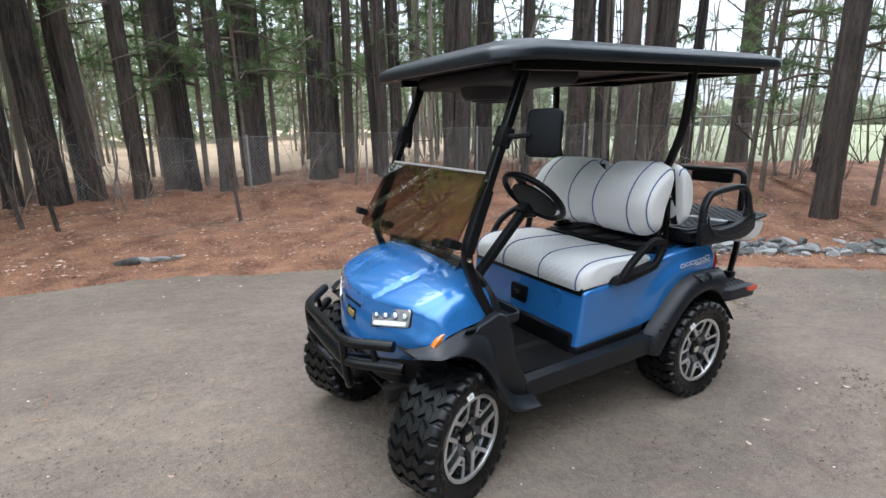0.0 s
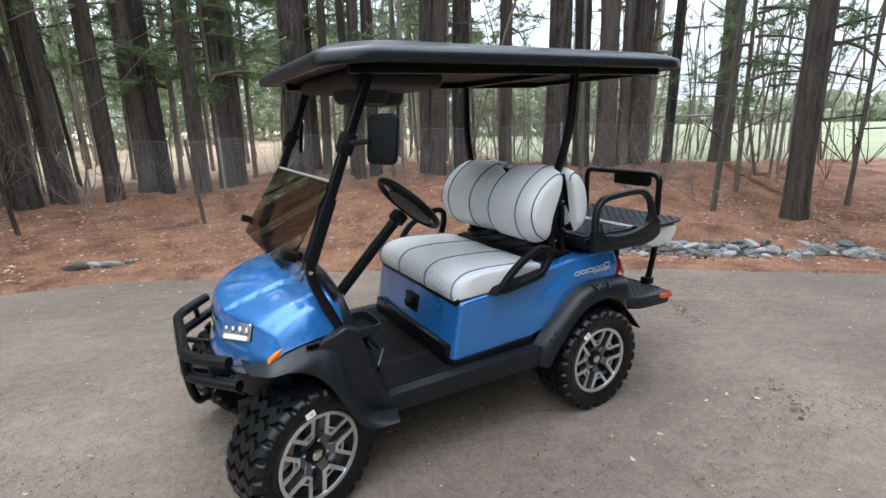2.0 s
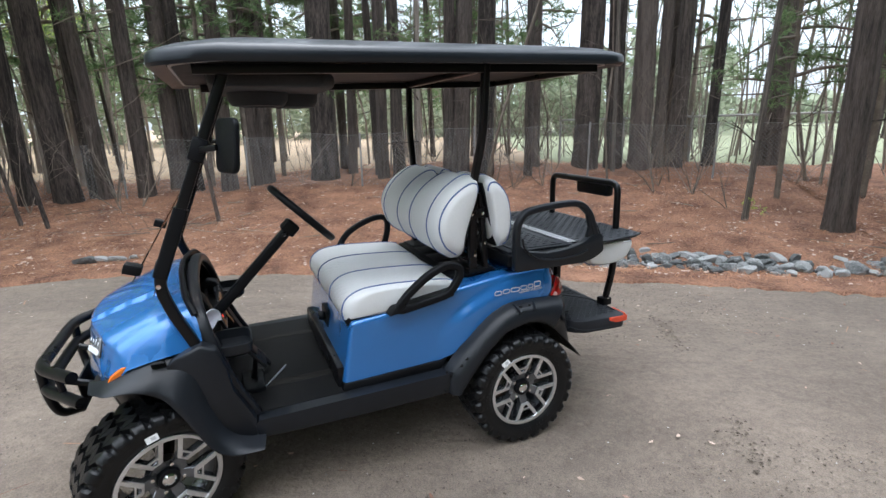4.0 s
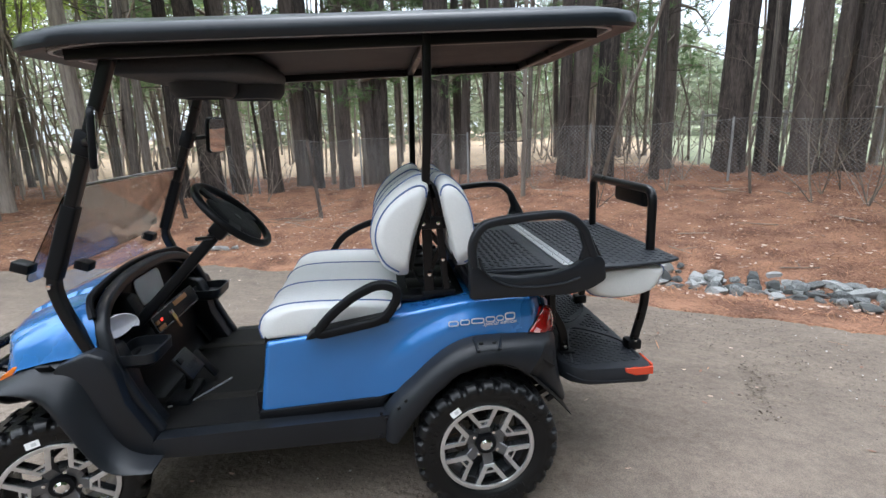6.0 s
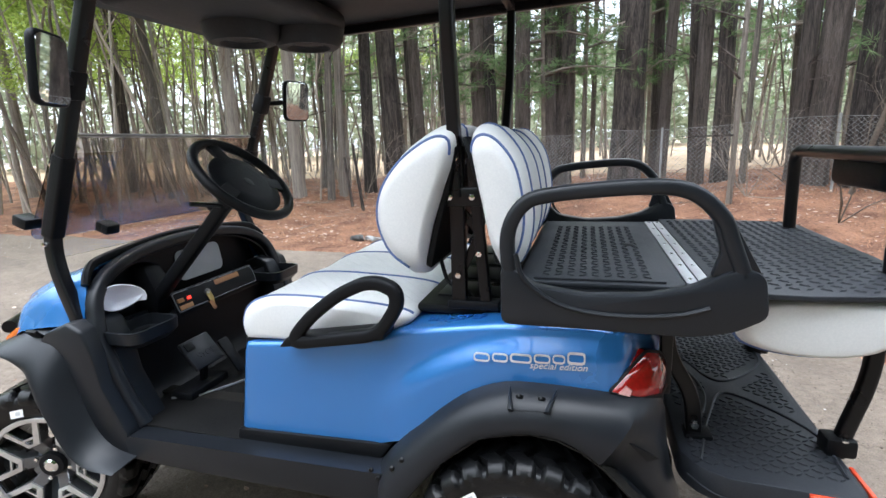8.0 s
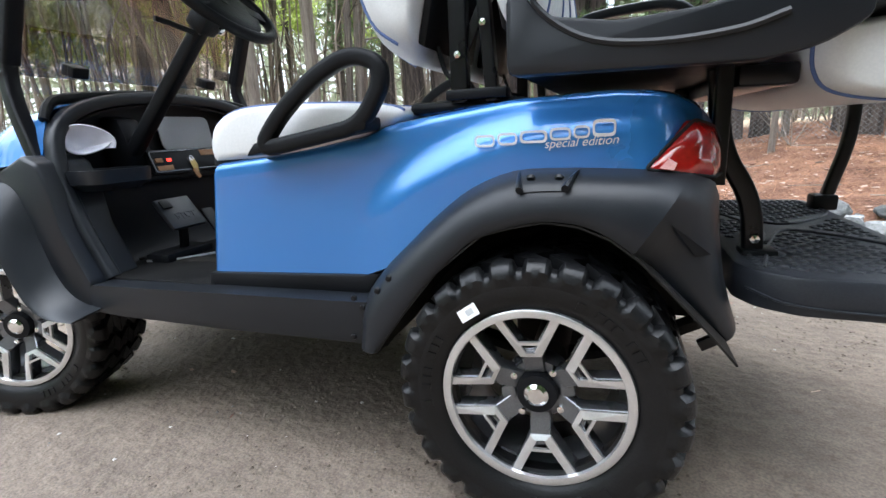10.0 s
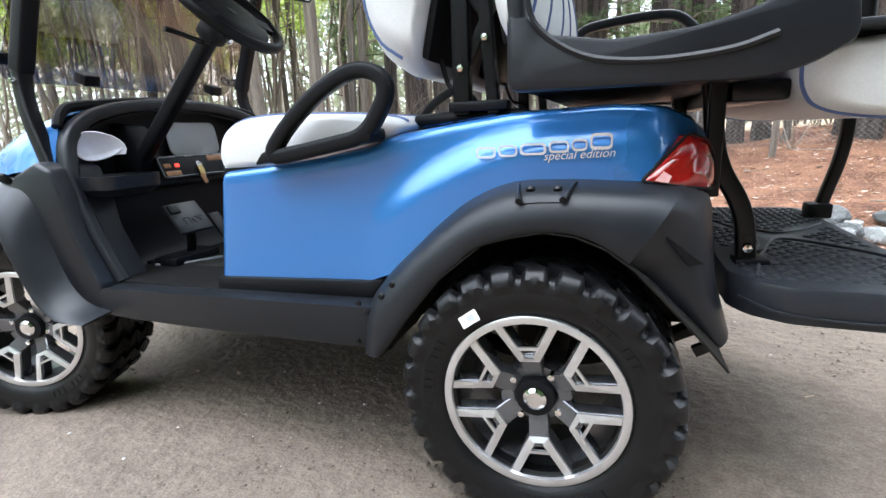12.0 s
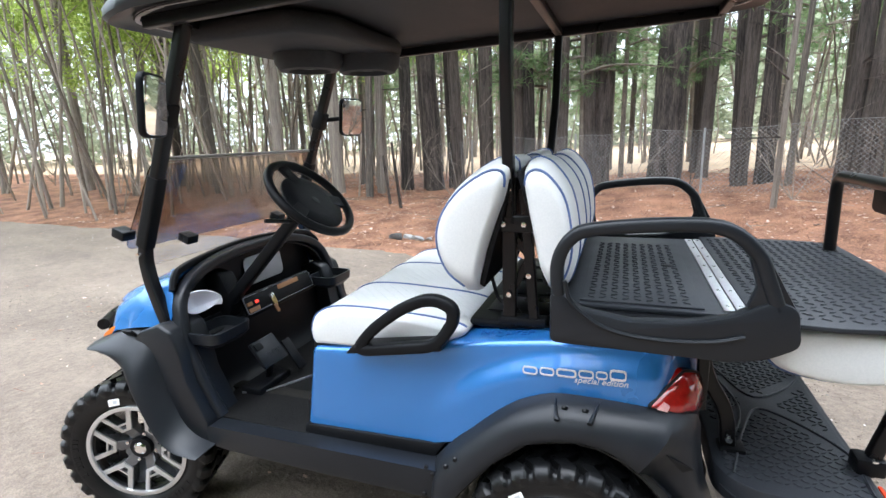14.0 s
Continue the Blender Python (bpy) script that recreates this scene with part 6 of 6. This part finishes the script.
def boughs(seed, z0, z1, count, reach, tuft, per, width, droop=0.15):
    """Limbs and needle tufts: two meshes."""
    rr = random.Random(seed)
    V, F, LV, LF = [], [], [], []
    for k in range(count):
        z = z0 + (z1 - z0) * (k + rr.random()) / count
        a = rr.uniform(0, 6.28)
        l = reach * rr.uniform(0.45, 1.0) * (1.0 - 0.45 * (z - z0) / max(0.1, z1 - z0))
        p = np.array((0, 0, z))
        d = np.array((math.cos(a), math.sin(a), rr.uniform(-0.1, 0.35)))
        steps = 5
        for s in range(steps):
            q = p + d * l / steps
            stick(V, F, p, q, 0.028 * (1 - s / steps) + 0.006, 0.028 * (1 - (s + 1) / steps) + 0.005, 4)
            if s >= 1:
                for t in range(tuft):
                    c = p + (q - p) * rr.random() + np.array([rr.gauss(0, 0.16) for _ in range(3)]) * np.array((1, 1, 0.6))
                    if rr.random() < 0.35:
                        stick(V, F, p, c, 0.008, 0.004, 3)
                    ax = np.array([rr.gauss(0, 1), rr.gauss(0, 1), rr.gauss(0.25, 0.7)])
                    ax /= np.linalg.norm(ax)
                    for m in range(per):
                        e = ax * 0.5 + np.array([rr.gauss(0, 0.5) for _ in range(3)])
                        e = e / np.linalg.norm(e) * rr.uniform(0.13, 0.25)
                        s_ = np.cross(e, (rr.gauss(0, 1), rr.gauss(0, 1), 0.3))
                        s_ = s_ / (np.linalg.norm(s_) + 1e-9) * width
                        b = len(LV)
                        LV += [tuple(c - s_), tuple(c + s_), tuple(c + e)]
                        LF.append((b, b + 1, b + 2))
            p = q
            d = d + np.array((rr.gauss(0, 0.2), rr.gauss(0, 0.2), -droop * rr.random()))
    return (V, F), (LV, LF)


TRUNKS = [trunk_mesh(s) for s in (3, 8, 14, 21, 33)]
DEADWOOD = []
for s in range(5):
    rr = random.Random(900 + s)
    v, f = [], []
    l = 0.45 + 0.16 * s
    tip = (l, 0, rr.uniform(-0.2, 0.2))
    stick(v, f, (0, 0, 0), tip, 0.015, 0.005, 4)
    for q in (0.45, 0.7):
        b = rr.uniform(-0.9, 0.9)
        stick(v, f, (q * l, 0, q * tip[2]), (q * l + 0.3 * math.cos(b), 0.3 * math.sin(b), q * tip[2] + rr.uniform(-0.15, 0.1)), 0.007, 0.003, 3)
    DEADWOOD.append(raw("dead_limb", v, f, BARK, True))
# grey is the slender stems' own; on left and deeper pines it paints haze
PALETRUNKS = [trunk_mesh(q) for q in (40, 45, 49)]
for me in PALETRUNKS:
    me.materials[0] = GREYBARK
PINES = []
for s in range(5):
    (v, f), (lv, lf) = boughs(100 + s, 4.2 + 0.6 * s, 15.5, 13, 1.9, 4, 16, 0.0065)
    PINES.append((raw("branchwork", v, f, BARK, True), raw("crown", lv, lf, PINE)))


def pine(x, y, dia, z=None, lean=None, variant=None, label="tall pine with dark furrowed bark behind the fence", crown=True, group="pines", height=1.0, grey=False):
    k = variant if variant is not None else rng.randrange(5)
    lx, ly = lean or (rng.gauss(0, 1.1), rng.gauss(0, 1.1))
    root = empty("pine_tree", pose(x, y, on_bank(x, y) if z is None else z, lx, ly, rng.uniform(0, 360)))
    tagged(root, label, "pine tree", group)
    t = new("trunk", PALETRUNKS[k % 3] if grey else TRUNKS[k])
    t.parent = root
    t.matrix_basis = Matrix.Diagonal((dia, dia, height, 1))
    for k_ in range(4 if crown else 6):
        limb = new("dead_limb", rng.choice(DEADWOOD))
        limb.parent = root
        limb.matrix_basis = pose(0, 0, height * rng.uniform(1.3, 5.5), 0, rng.uniform(-25, 15), rng.uniform(0, 360))
    if crown:
        for name, me in zip(("branchwork", "crown"), PINES[k]):
            o = new(name, me)
            o.parent = root
            o.matrix_basis = Matrix.Diagonal((1, 1, height, 1))
            o["kind"] = "stuff"
    return root


NEAR = [(-2.54, 9.4, .36), (-2.06, 9.66, .26), (-1.88, 9.4, .22), (-1.12, 9.1, .25), (-.52, 9.62, .31), (-.2, 9.3, .2), (.45, 9.2, .26), (1.0, 9.56, .26), (1.2, 9.85, .37), (2.53, 9.2, .47), (3.2, 10.1, .17), (3.75, 8.56, .2), (4.12, 8.5, .22), (5.04, 7.75, .2), (5.26, 7.6, .3), (5.77, 7.4, .31), (6.54, 6.8, .14), (7.1, 7.45, .24), (7.96, 6.62, .42), (8.47, 6.29, .3), (8.92, 5.97, .36), (9.24, 5.75, .2), (9.54, 5.55, .27), (10.09, 5.15, .18), (10.06, 6.14, .34), (11.52, 4.73, .36), (11.7, 3.0, .22), (7.95, 1.32, .27), (3.24, 9.4, .17), (3.76, 8.95, .14)]
for k, (x, y, d) in enumerate(NEAR):
    pine(x, y, d * 1.28, crown=k % 5 not in (1, 3))
LEFT = [(-3.6, 8.1, .16), (-3.5, 8.5, .17), (-3.1, 9.1, .28), (-4.7, 8.6, .3), (-6.3, 8.5, .30), (-8.4, 8.6, .22), (-10.8, 9.6, .28), (-13.6, 8.8, .24), (-17.0, 8.4, .22)]
for k, (x, y, d) in enumerate(LEFT):
    pine(x, y, d, label="tall grey-brown pine beside the road", crown=k % 3 == 0, grey=k % 4 != 2)
for x, y, d in ((7.30, 2.20, .085), (9.1, 1.1, .07), (3.79, 6.35, .08)):
    pine(x, y, d, crown=False, label="slender bare grey trunk on the pine straw bank", group="slender trunks", height=0.6, grey=True)
# deeper rows
def clearing(x, y):
    """An open field behind the first trees."""
    return y > 3 and x > 3.6 + 0.44 * (y + 2)


placed = [(x, y) for x, y, _ in NEAR + LEFT]
for k in range(28):
    for attempt in range(30):
        i = rng.randrange(len(ss))
        d = 5.6 + 22 * rng.random() ** 1.3
        x, y = px[i] + nx_[i] * d, py[i] + ny_[i] * d
        open_field = clearing(x, y)
        if x < -34 or x > 34 or y < 3 or (open_field and rng.random() < 0.86) or any((x - a) ** 2 + (y - b) ** 2 < 0.7 for a, b in placed):
            continue
        placed.append((x, y))
        pine(x, y, rng.uniform(0.09, 0.21), label="pine among the deeper rows of the woods", crown=rng.random() < (0.2 if x < -3 else 0.5), grey=x < -3 or rng.random() < 0.4)
        break
POLES = [trunk_mesh(s, 12.0, 0.5, 8, 40, 0.6, 0.6) for s in (71, 76, 83)]
for me in POLES:
    me.materials[0] = POLEBARK
THIN = [trunk_mesh(s, 13.0, 0.5, 8, 40, 0.5, 0.6) for s in (52, 57, 61)]
for me in THIN:
    me.materials[0] = GREYBARK
for k in range(100):
    for attempt in range(30):
        i = rng.randrange(len(ss)) if k % 4 else rng.randrange(int(len(ss) * 0.45))
        d = 6.0 + 20 * rng.random() ** 1.2
        x, y = px[i] + nx_[i] * d, py[i] + ny_[i] * d
        if x < -26 or x > 24 or y < 4 or (clearing(x, y) and rng.random() < 0.8) or any((x - a) ** 2 + (y - b) ** 2 < 0.12 for a, b in placed):
            continue
        placed.append((x, y))
        o = new("thin_tree", rng.choice(THIN))
        dia = rng.uniform(0.04, 0.12)
        o.matrix_basis = pose(x, y, on_bank(x, y), rng.gauss(0, 2.5), rng.gauss(0, 2.5), rng.uniform(0, 360)) @ Matrix.Diagonal((dia, dia, rng.uniform(0.5, 1), 1))
        tagged(o, "thin grey-brown pole tree among the pines", "thin tree", "thin trees")
        break
# woods across the road, seen only in reflections
for k in range(38):
    x = -26 + k * 1.45 + rng.gauss(0, 0.3)
    y = -9 - 0.006 * (x - 2) ** 2 - rng.random() * 10
    pine(x, y, rng.uniform(0.18, 0.4), z=0.2, label="pine on the far side of the road", group="pines across the road")

# young pines with soft low boughs
YOUNG = []
for s in range(3):
    (v, f), (lv, lf) = boughs(300 + s, 1.7, 6.5, 26, 1.8, 4, 18, 0.006, 0.25)
    stick(v, f, (0, 0, 0), (0.05, 0.03, 3.5), 0.05, 0.035, 7)
    stick(v, f, (0.05, 0.03, 3.5), (0.0, 0.05, 6.8), 0.035, 0.01, 7)
    YOUNG.append((raw("stem", v, f, TWIG, True), raw("foliage", lv, lf, PINE)))


def young(x, y, scale, k):
    root = empty("young_pine", pose(x, y, on_bank(x, y), 0, 0, rng.uniform(0, 360)) @ Matrix.Diagonal((scale, scale, scale, 1)))
    tagged(root, "young pine with soft green needle boughs", "young pine", "young pines")
    for name, me in zip(("stem", "foliage"), YOUNG[k]):
        o = new(name, me)
        o.parent = root


for k, (x, y, s) in enumerate([(0.9, 9.4, 1.1), (0.1, 9.8, 1.2), (1.7, 10.2, 1.2), (-0.6, 10.4, 1.1), (2.9, 10.0, 1.0), (4.0, 9.6, 1.2), (-2.6, 11.0, 1.2), (5.9, 8.6, 1.0), (-4.4, 10.6, 1.2), (8.6, 2.6, 0.9), (9.6, 1.9, 1.0), (10.4, 6.0, 1.2), (7.4, 7.8, 1.1)]):
    young(x, y, s, k % 3)
for k in range(95):
    i = rng.randrange(len(ss))
    d = 6.5 + 22 * rng.random()
    x, y = px[i] + nx_[i] * d, py[i] + ny_[i] * d
    if -6 < x < 26 and y > 4 and not clearing(x, y):
        young(x, y, rng.uniform(0.9, 1.6), k % 3)


# bare saplings, brush and spring leaves
def sapling(seed, leafy, tall=3.2):
    rr = random.Random(seed)
    V, F, LV, LF = [], [], [], []

    def grow(p, d, l, r, depth):
        n = 4
        for s in range(n):
            q = p + d * l / n
            stick(V, F, p, q, r * (1 - 0.5 * s / n), r * (1 - 0.5 * (s + 1) / n), 4)
            if depth > 0 and s > 0 and rr.random() < 0.75:
                e = d + np.array([rr.gauss(0, 0.65) for _ in range(3)])
                grow(q, e / np.linalg.norm(e), l * rr.uniform(0.4, 0.65), r * 0.5, depth - 1)
            if leafy and depth < 2:
                for m in range(20):
                    c = q + np.array([rr.gauss(0, 0.13) for _ in range(3)])
                    a, w = np.array([rr.gauss(0, 1) for _ in range(3)]), np.array([rr.gauss(0, 1) for _ in range(3)])
                    a, w = a / np.linalg.norm(a) * 0.055, w / np.linalg.norm(w) * 0.036
                    b = len(LV)
                    LV.extend(map(tuple, (c - a, c - w, c + a, c + w)))
                    LF.append((b, b + 1, b + 2, b + 3))
            p = q
            d = d + np.array((rr.gauss(0, 0.13), rr.gauss(0, 0.13), rr.gauss(0.02, 0.06)))
            d = d / np.linalg.norm(d)

    for k in range(1 if tall > 2 else 4):
        d = np.array((rr.gauss(0, 0.12 if tall > 2 else 0.5), rr.gauss(0, 0.12 if tall > 2 else 0.5), 1.0))
        grow(np.zeros(3), d / np.linalg.norm(d), tall, 0.022 if tall > 2 else 0.008, 3)
    return raw("stem", V, F, TWIG, True), (raw("leaves", LV, LF, SPRING) if leafy else None)


BARE = [sapling(400 + s, False) for s in range(4)]
GREEN = [sapling(440 + s, True, 4.2) for s in range(3)]
BRUSH = [sapling(480 + s, False, 1.1) for s in range(3)]


def plant(name, kind, x, y, scale, label, category, group):
    root = empty(name, pose(x, y, on_bank(x, y) - 0.02, rng.gauss(0, 5), rng.gauss(0, 5), rng.uniform(0, 360)) @ Matrix.Diagonal((scale, scale, scale, 1)))
    tagged(root, label, category, group)
    for part_name, me in zip(("stem", "leaves"), kind):
        if me:
            o = new(part_name, me)
            o.parent = root


for k in range(190):
    i = rng.randrange(len(ss))
    d = rng.uniform(4.6, 17)
    x, y = px[i] + nx_[i] * d, py[i] + ny_[i] * d
    if -14 < x < 16 and y > 1:
        plant("bare_sapling", rng.choice(BARE), x, y, rng.uniform(0.8, 1.9), "thin bare grey-brown sapling in the woods", "sapling", "bare saplings")
for k in range(60):
    i = rng.randrange(len(ss))
    d = rng.uniform(3.4, 7)
    x, y = px[i] + nx_[i] * d, py[i] + ny_[i] * d
    if -9 < x < 12 and y > 0.5:
        plant("brush", rng.choice(BRUSH), x, y, rng.uniform(0.7, 1.3), "low bare brush at the foot of the fence", "brush", "bare brush")
for k in range(40):
    x, y = rng.uniform(-24, -3.0), rng.uniform(7.0, 20)
    plant("leafing_sapling", rng.choice(GREEN), x, y, rng.uniform(0.9, 1.7), "sapling in fresh yellow-green spring leaf", "sapling", "leafing saplings")
for k in range(70):  # undergrowth between the last trunks and the clearing
    x = rng.uniform(5.5, 14.0)
    y = 12.0 - 0.75 * x + rng.uniform(0.5, 6.0)
    if k % 2:
        plant("brush", rng.choice(BRUSH), x, y, rng.uniform(1.0, 1.9), "low bare brush at the edge of the clearing", "brush", "bare brush")
    else:
        plant("bare_sapling", rng.choice(BARE), x, y, rng.uniform(0.6, 1.5), "thin bare grey-brown sapling at the edge of the clearing", "sapling", "bare saplings")
for x, y, q in ((7.22, 2.12, 0.060), (7.34, 2.22, 0.050), (7.28, 2.05, 0.045)):
    plant("weed", rng.choice(GREEN), x, y, q, "small fresh green weed in the pine straw", "weed", "green weeds")
# a thicket of poles, brush and fresh leaves where the road leaves the clearing
edge_left = [i for i in range(len(ss)) if -26 < px[i] < -6.6]
for k in range(30):
    i = rng.choice(edge_left)
    d = 0.7 + 8 * rng.random() ** 1.3
    x, y = px[i] + nx_[i] * d, py[i] + ny_[i] * d
    o = new("thin_tree", rng.choice(POLES))
    dia = rng.uniform(0.035, 0.10)
    o.matrix_basis = pose(x, y, on_bank(x, y), rng.gauss(0, 4), rng.gauss(0, 4), rng.uniform(0, 360)) @ Matrix.Diagonal((dia, dia, rng.uniform(0.5, 1), 1))
    tagged(o, "thin beige-grey pole tree in the roadside thicket", "thin tree", "thicket trees")
for k in range(76):
    i = rng.choice(edge_left)
    d = 0.5 + 7 * rng.random()
    x, y = px[i] + nx_[i] * d, py[i] + ny_[i] * d
    if k % 5 < 4:
        plant("leafing_sapling", rng.choice(GREEN), x, y, rng.uniform(0.9, 2.3), "sapling in fresh yellow-green spring leaf", "sapling", "leafing saplings")
    elif k % 2:
        plant("bare_sapling", rng.choice(BARE), x, y, rng.uniform(0.8, 1.8), "thin bare grey-brown sapling in the thicket", "sapling", "bare saplings")
    else:
        plant("brush", rng.choice(BRUSH), x, y, rng.uniform(1.0, 2.0), "low bare brush beside the road", "brush", "bare brush")
for x, y, h in ((-2.25, 6.83, 1.25), (0.19, 6.28, 1.35), (-2.75, 7.4, 1.0)):
    v, f = [], []
    stick(v, f, (0, 0, -0.1), (-0.03, 0.01, h), 0.035, 0.025, 8)
    stick(v, f, (-0.02, 0.005, h * 0.6), (0.10, 0.05, h * 1.05), 0.012, 0.006, 5)
    o = new("dead_stem", raw("dead_stem", v, f, BARK, True))
    o.matrix_basis = pose(x, y, on_bank(x, y), 2, -4, 0)
    tagged(o, "dark dead stem standing in the pine straw", "dead stem", "dead stems")
for x, y, z in zip(*scatter(60, 0.8, 5.5, -6, 9)):
    v, f = [], []
    a, l = rng.uniform(0, 6.28), rng.uniform(0.25, 0.9)
    stick(v, f, (0, 0, 0.01), (l * math.cos(a), l * math.sin(a), 0.03), 0.008, 0.003, 5)
    stick(v, f, (0.5 * l * math.cos(a), 0.5 * l * math.sin(a), 0.02), (0.7 * l * math.cos(a + 0.7), 0.7 * l * math.sin(a + 0.7), 0.05), 0.005, 0.002, 4)
    o = new("fallen_stick", raw("fallen_stick", v, f, TWIG))
    o.matrix_basis = pose(x, y, z)
    tagged(o, "thin fallen stick lying on the pine straw", "stick", "fallen sticks")

# a pile of fallen branches on the bank
BRANCHES = (-0.27, 6.16)
for k in range(7):
    x, y = BRANCHES[0] + rng.gauss(0, 0.22), BRANCHES[1] + rng.gauss(0, 0.15)
    o = new("fallen_branch", BARE[k % len(BARE)][0])
    o.matrix_basis = pose(x, y, on_bank(x, y) + 0.03, 82 + rng.uniform(-5, 5), 0, rng.uniform(0, 360)) @ Matrix.Diagonal((0.30, 0.30, 0.30, 1))
    tagged(o, "bare grey fallen branch lying on the pine straw", "branch", "fallen branches")

# chain-link fence along the wood's edge
FD = 5.2
i0, i1 = int(np.argmin(np.abs(ss - (zero - 11)))), int(np.argmin(np.abs(ss - (zero + 9.5))))
far_off = lambda i: FD + 0.6 * float(smooth01((px[i] - 0.5) / 4))
fence_line = evenly([(px[i] + nx_[i] * far_off(i), py[i] + ny_[i] * far_off(i)) for i in range(i0, i1)], 1400)
flen = float(np.sum(np.linalg.norm(np.diff(fence_line, axis=0), axis=1)))
FH = 1.08


def fence_at(s, h):
    u = np.clip(s / flen, 0, 1) * (len(fence_line) - 1)
    i = int(min(u, len(fence_line) - 2))
    p = fence_line[i] + (fence_line[i + 1] - fence_line[i]) * (u - i)
    return np.array((p[0], p[1], fence_base(s) + h))


fence_s = np.linspace(0, flen, 60)
fence_b = bank(*np.array([fence_line[int(np.clip(s / flen, 0, 1) * (len(fence_line) - 1))] for s in fence_s]).T)


def fence_base(s):
    return float(np.interp(s, fence_s, fence_b))


fence = tagged(empty("chain_link_fence", pose(0, 0, 0)), "grey galvanised chain-link fence along the wood's edge", "fence")
V, F = [], []
mesh_w = 0.075
for k in range(-16, int(flen / mesh_w)):
    for sgn in (1, -1):
        s0 = k * mesh_w
        s1 = s0 + FH
        a, b = (s0, s1) if sgn > 0 else (s1, s0)
        if min(a, b) < 0 or max(a, b) > flen:
            continue
        pts = [fence_at(a + (b - a) * t, 0.02 + (FH - 0.02) * t) for t in (0, 0.5, 1)]
        for p, q in zip(pts[:-1], pts[1:]):
            stick(V, F, p, q, 0.0020, 0.0020, 3)
net = new("wire_mesh", raw("wire_mesh", V, F, WIRE))
net.parent = fence
net["label"] = "diamond wire mesh"
v, f = [], []
for a in np.arange(0, flen - 0.3, 0.3):
    stick(v, f, fence_at(a, FH), fence_at(a + 0.3, FH), 0.004, 0.004, 4)
o = new("top_wire", raw("top_wire", v, f, WIRE))
o.parent = fence
for s in np.arange(0.6, flen, 2.4):
    v, f = [], []
    b = fence_at(s, 0)
    stick(v, f, b - (0, 0, 0.3), b + (0, 0, FH + 0.04), 0.020, 0.020, 8)
    o = new("fence_post", raw("fence_post", v, f, WIRE, True))
    o.parent = fence
# rail beyond the fence, towards the clearing
rail = tagged(empty("rail_fence", pose(0, 0, 0)), "weathered grey rail fence at the edge of the clearing", "fence")
ra, rb = np.array((8.2, 7.9)), np.array((12.6, 3.9))
for k in range(5):
    v, f = [], []
    p = ra + (rb - ra) * k / 4
    z = on_bank(*p)
    stick(v, f, (p[0], p[1], z - 0.2), (p[0], p[1], z + 1.15), 0.03, 0.03, 7)
    o = new("rail_post", raw("rail_post", v, f, RAILW, True))
    o.parent = rail
v, f = [], []
stick(v, f, (*ra, on_bank(*ra) + 1.05), (*rb, on_bank(*rb) + 1.08), 0.026, 0.026, 7)
o = new("rail", raw("rail", v, f, RAILW, True))
o.parent = rail


# loose-leaf woods: haze-pale far ones close the view, green ones stand unseen behind
def far_woods(name, ring, low, high, n, size, gap, mat=None):
    V, F = [], []
    for k in range(n):
        a = rng.uniform(*ring[:2])
        r = rng.uniform(*ring[2:])
        x, y = r * math.sin(a), r * math.cos(a)
        top = high * (1.0 if a > 1.9 else 1.25 if a < -0.25 else 0.75 if a < 0.36 else 0.55) * (0.72 + 0.28 * noise.noise((a * 14, 0, 2)) + 0.15 * noise.noise((a * 60, 0, 7)))
        z = low + (top - low) * rng.random() ** 0.8
        if noise.noise((a * 45, z * 0.35, 1)) < gap:
            continue
        s = size * rng.uniform(0.4, 1.2)
        b = len(V)
        u = np.array((rng.gauss(0, 1), rng.gauss(0, 1), rng.gauss(0, 0.8)))
        w = np.array((rng.gauss(0, 1), rng.gauss(0, 1), rng.gauss(0, 0.8)))
        u, w = u / np.linalg.norm(u) * s, w / np.linalg.norm(w) * s * 0.6
        c = np.array((x, y, z))
        V.extend(map(tuple, (c - u, c - w, c + u, c + w)))
        F.append((b, b + 1, b + 2, b + 3))
    return tagged(new(name, raw(name, V, F, mat or FARLEAF)), "green-grey leaf wall, paled for haze where distant", "distant trees", kind="stuff")


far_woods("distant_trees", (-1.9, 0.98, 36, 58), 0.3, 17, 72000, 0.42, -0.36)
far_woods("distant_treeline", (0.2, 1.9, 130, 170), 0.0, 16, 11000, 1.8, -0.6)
# unseen leaf walls behind the camera, added to block low sky light
far_woods("woods_across_road", (math.pi - 1.45, math.pi - 0.12, 8.5, 17), 0.3, 15, 26000, 0.42, -0.35, PINE)
far_woods("woods_down_the_road", (math.pi - 0.12, math.pi + 1.25, 16, 28), 0.3, 11, 14000, 0.42, -0.2, PINE)
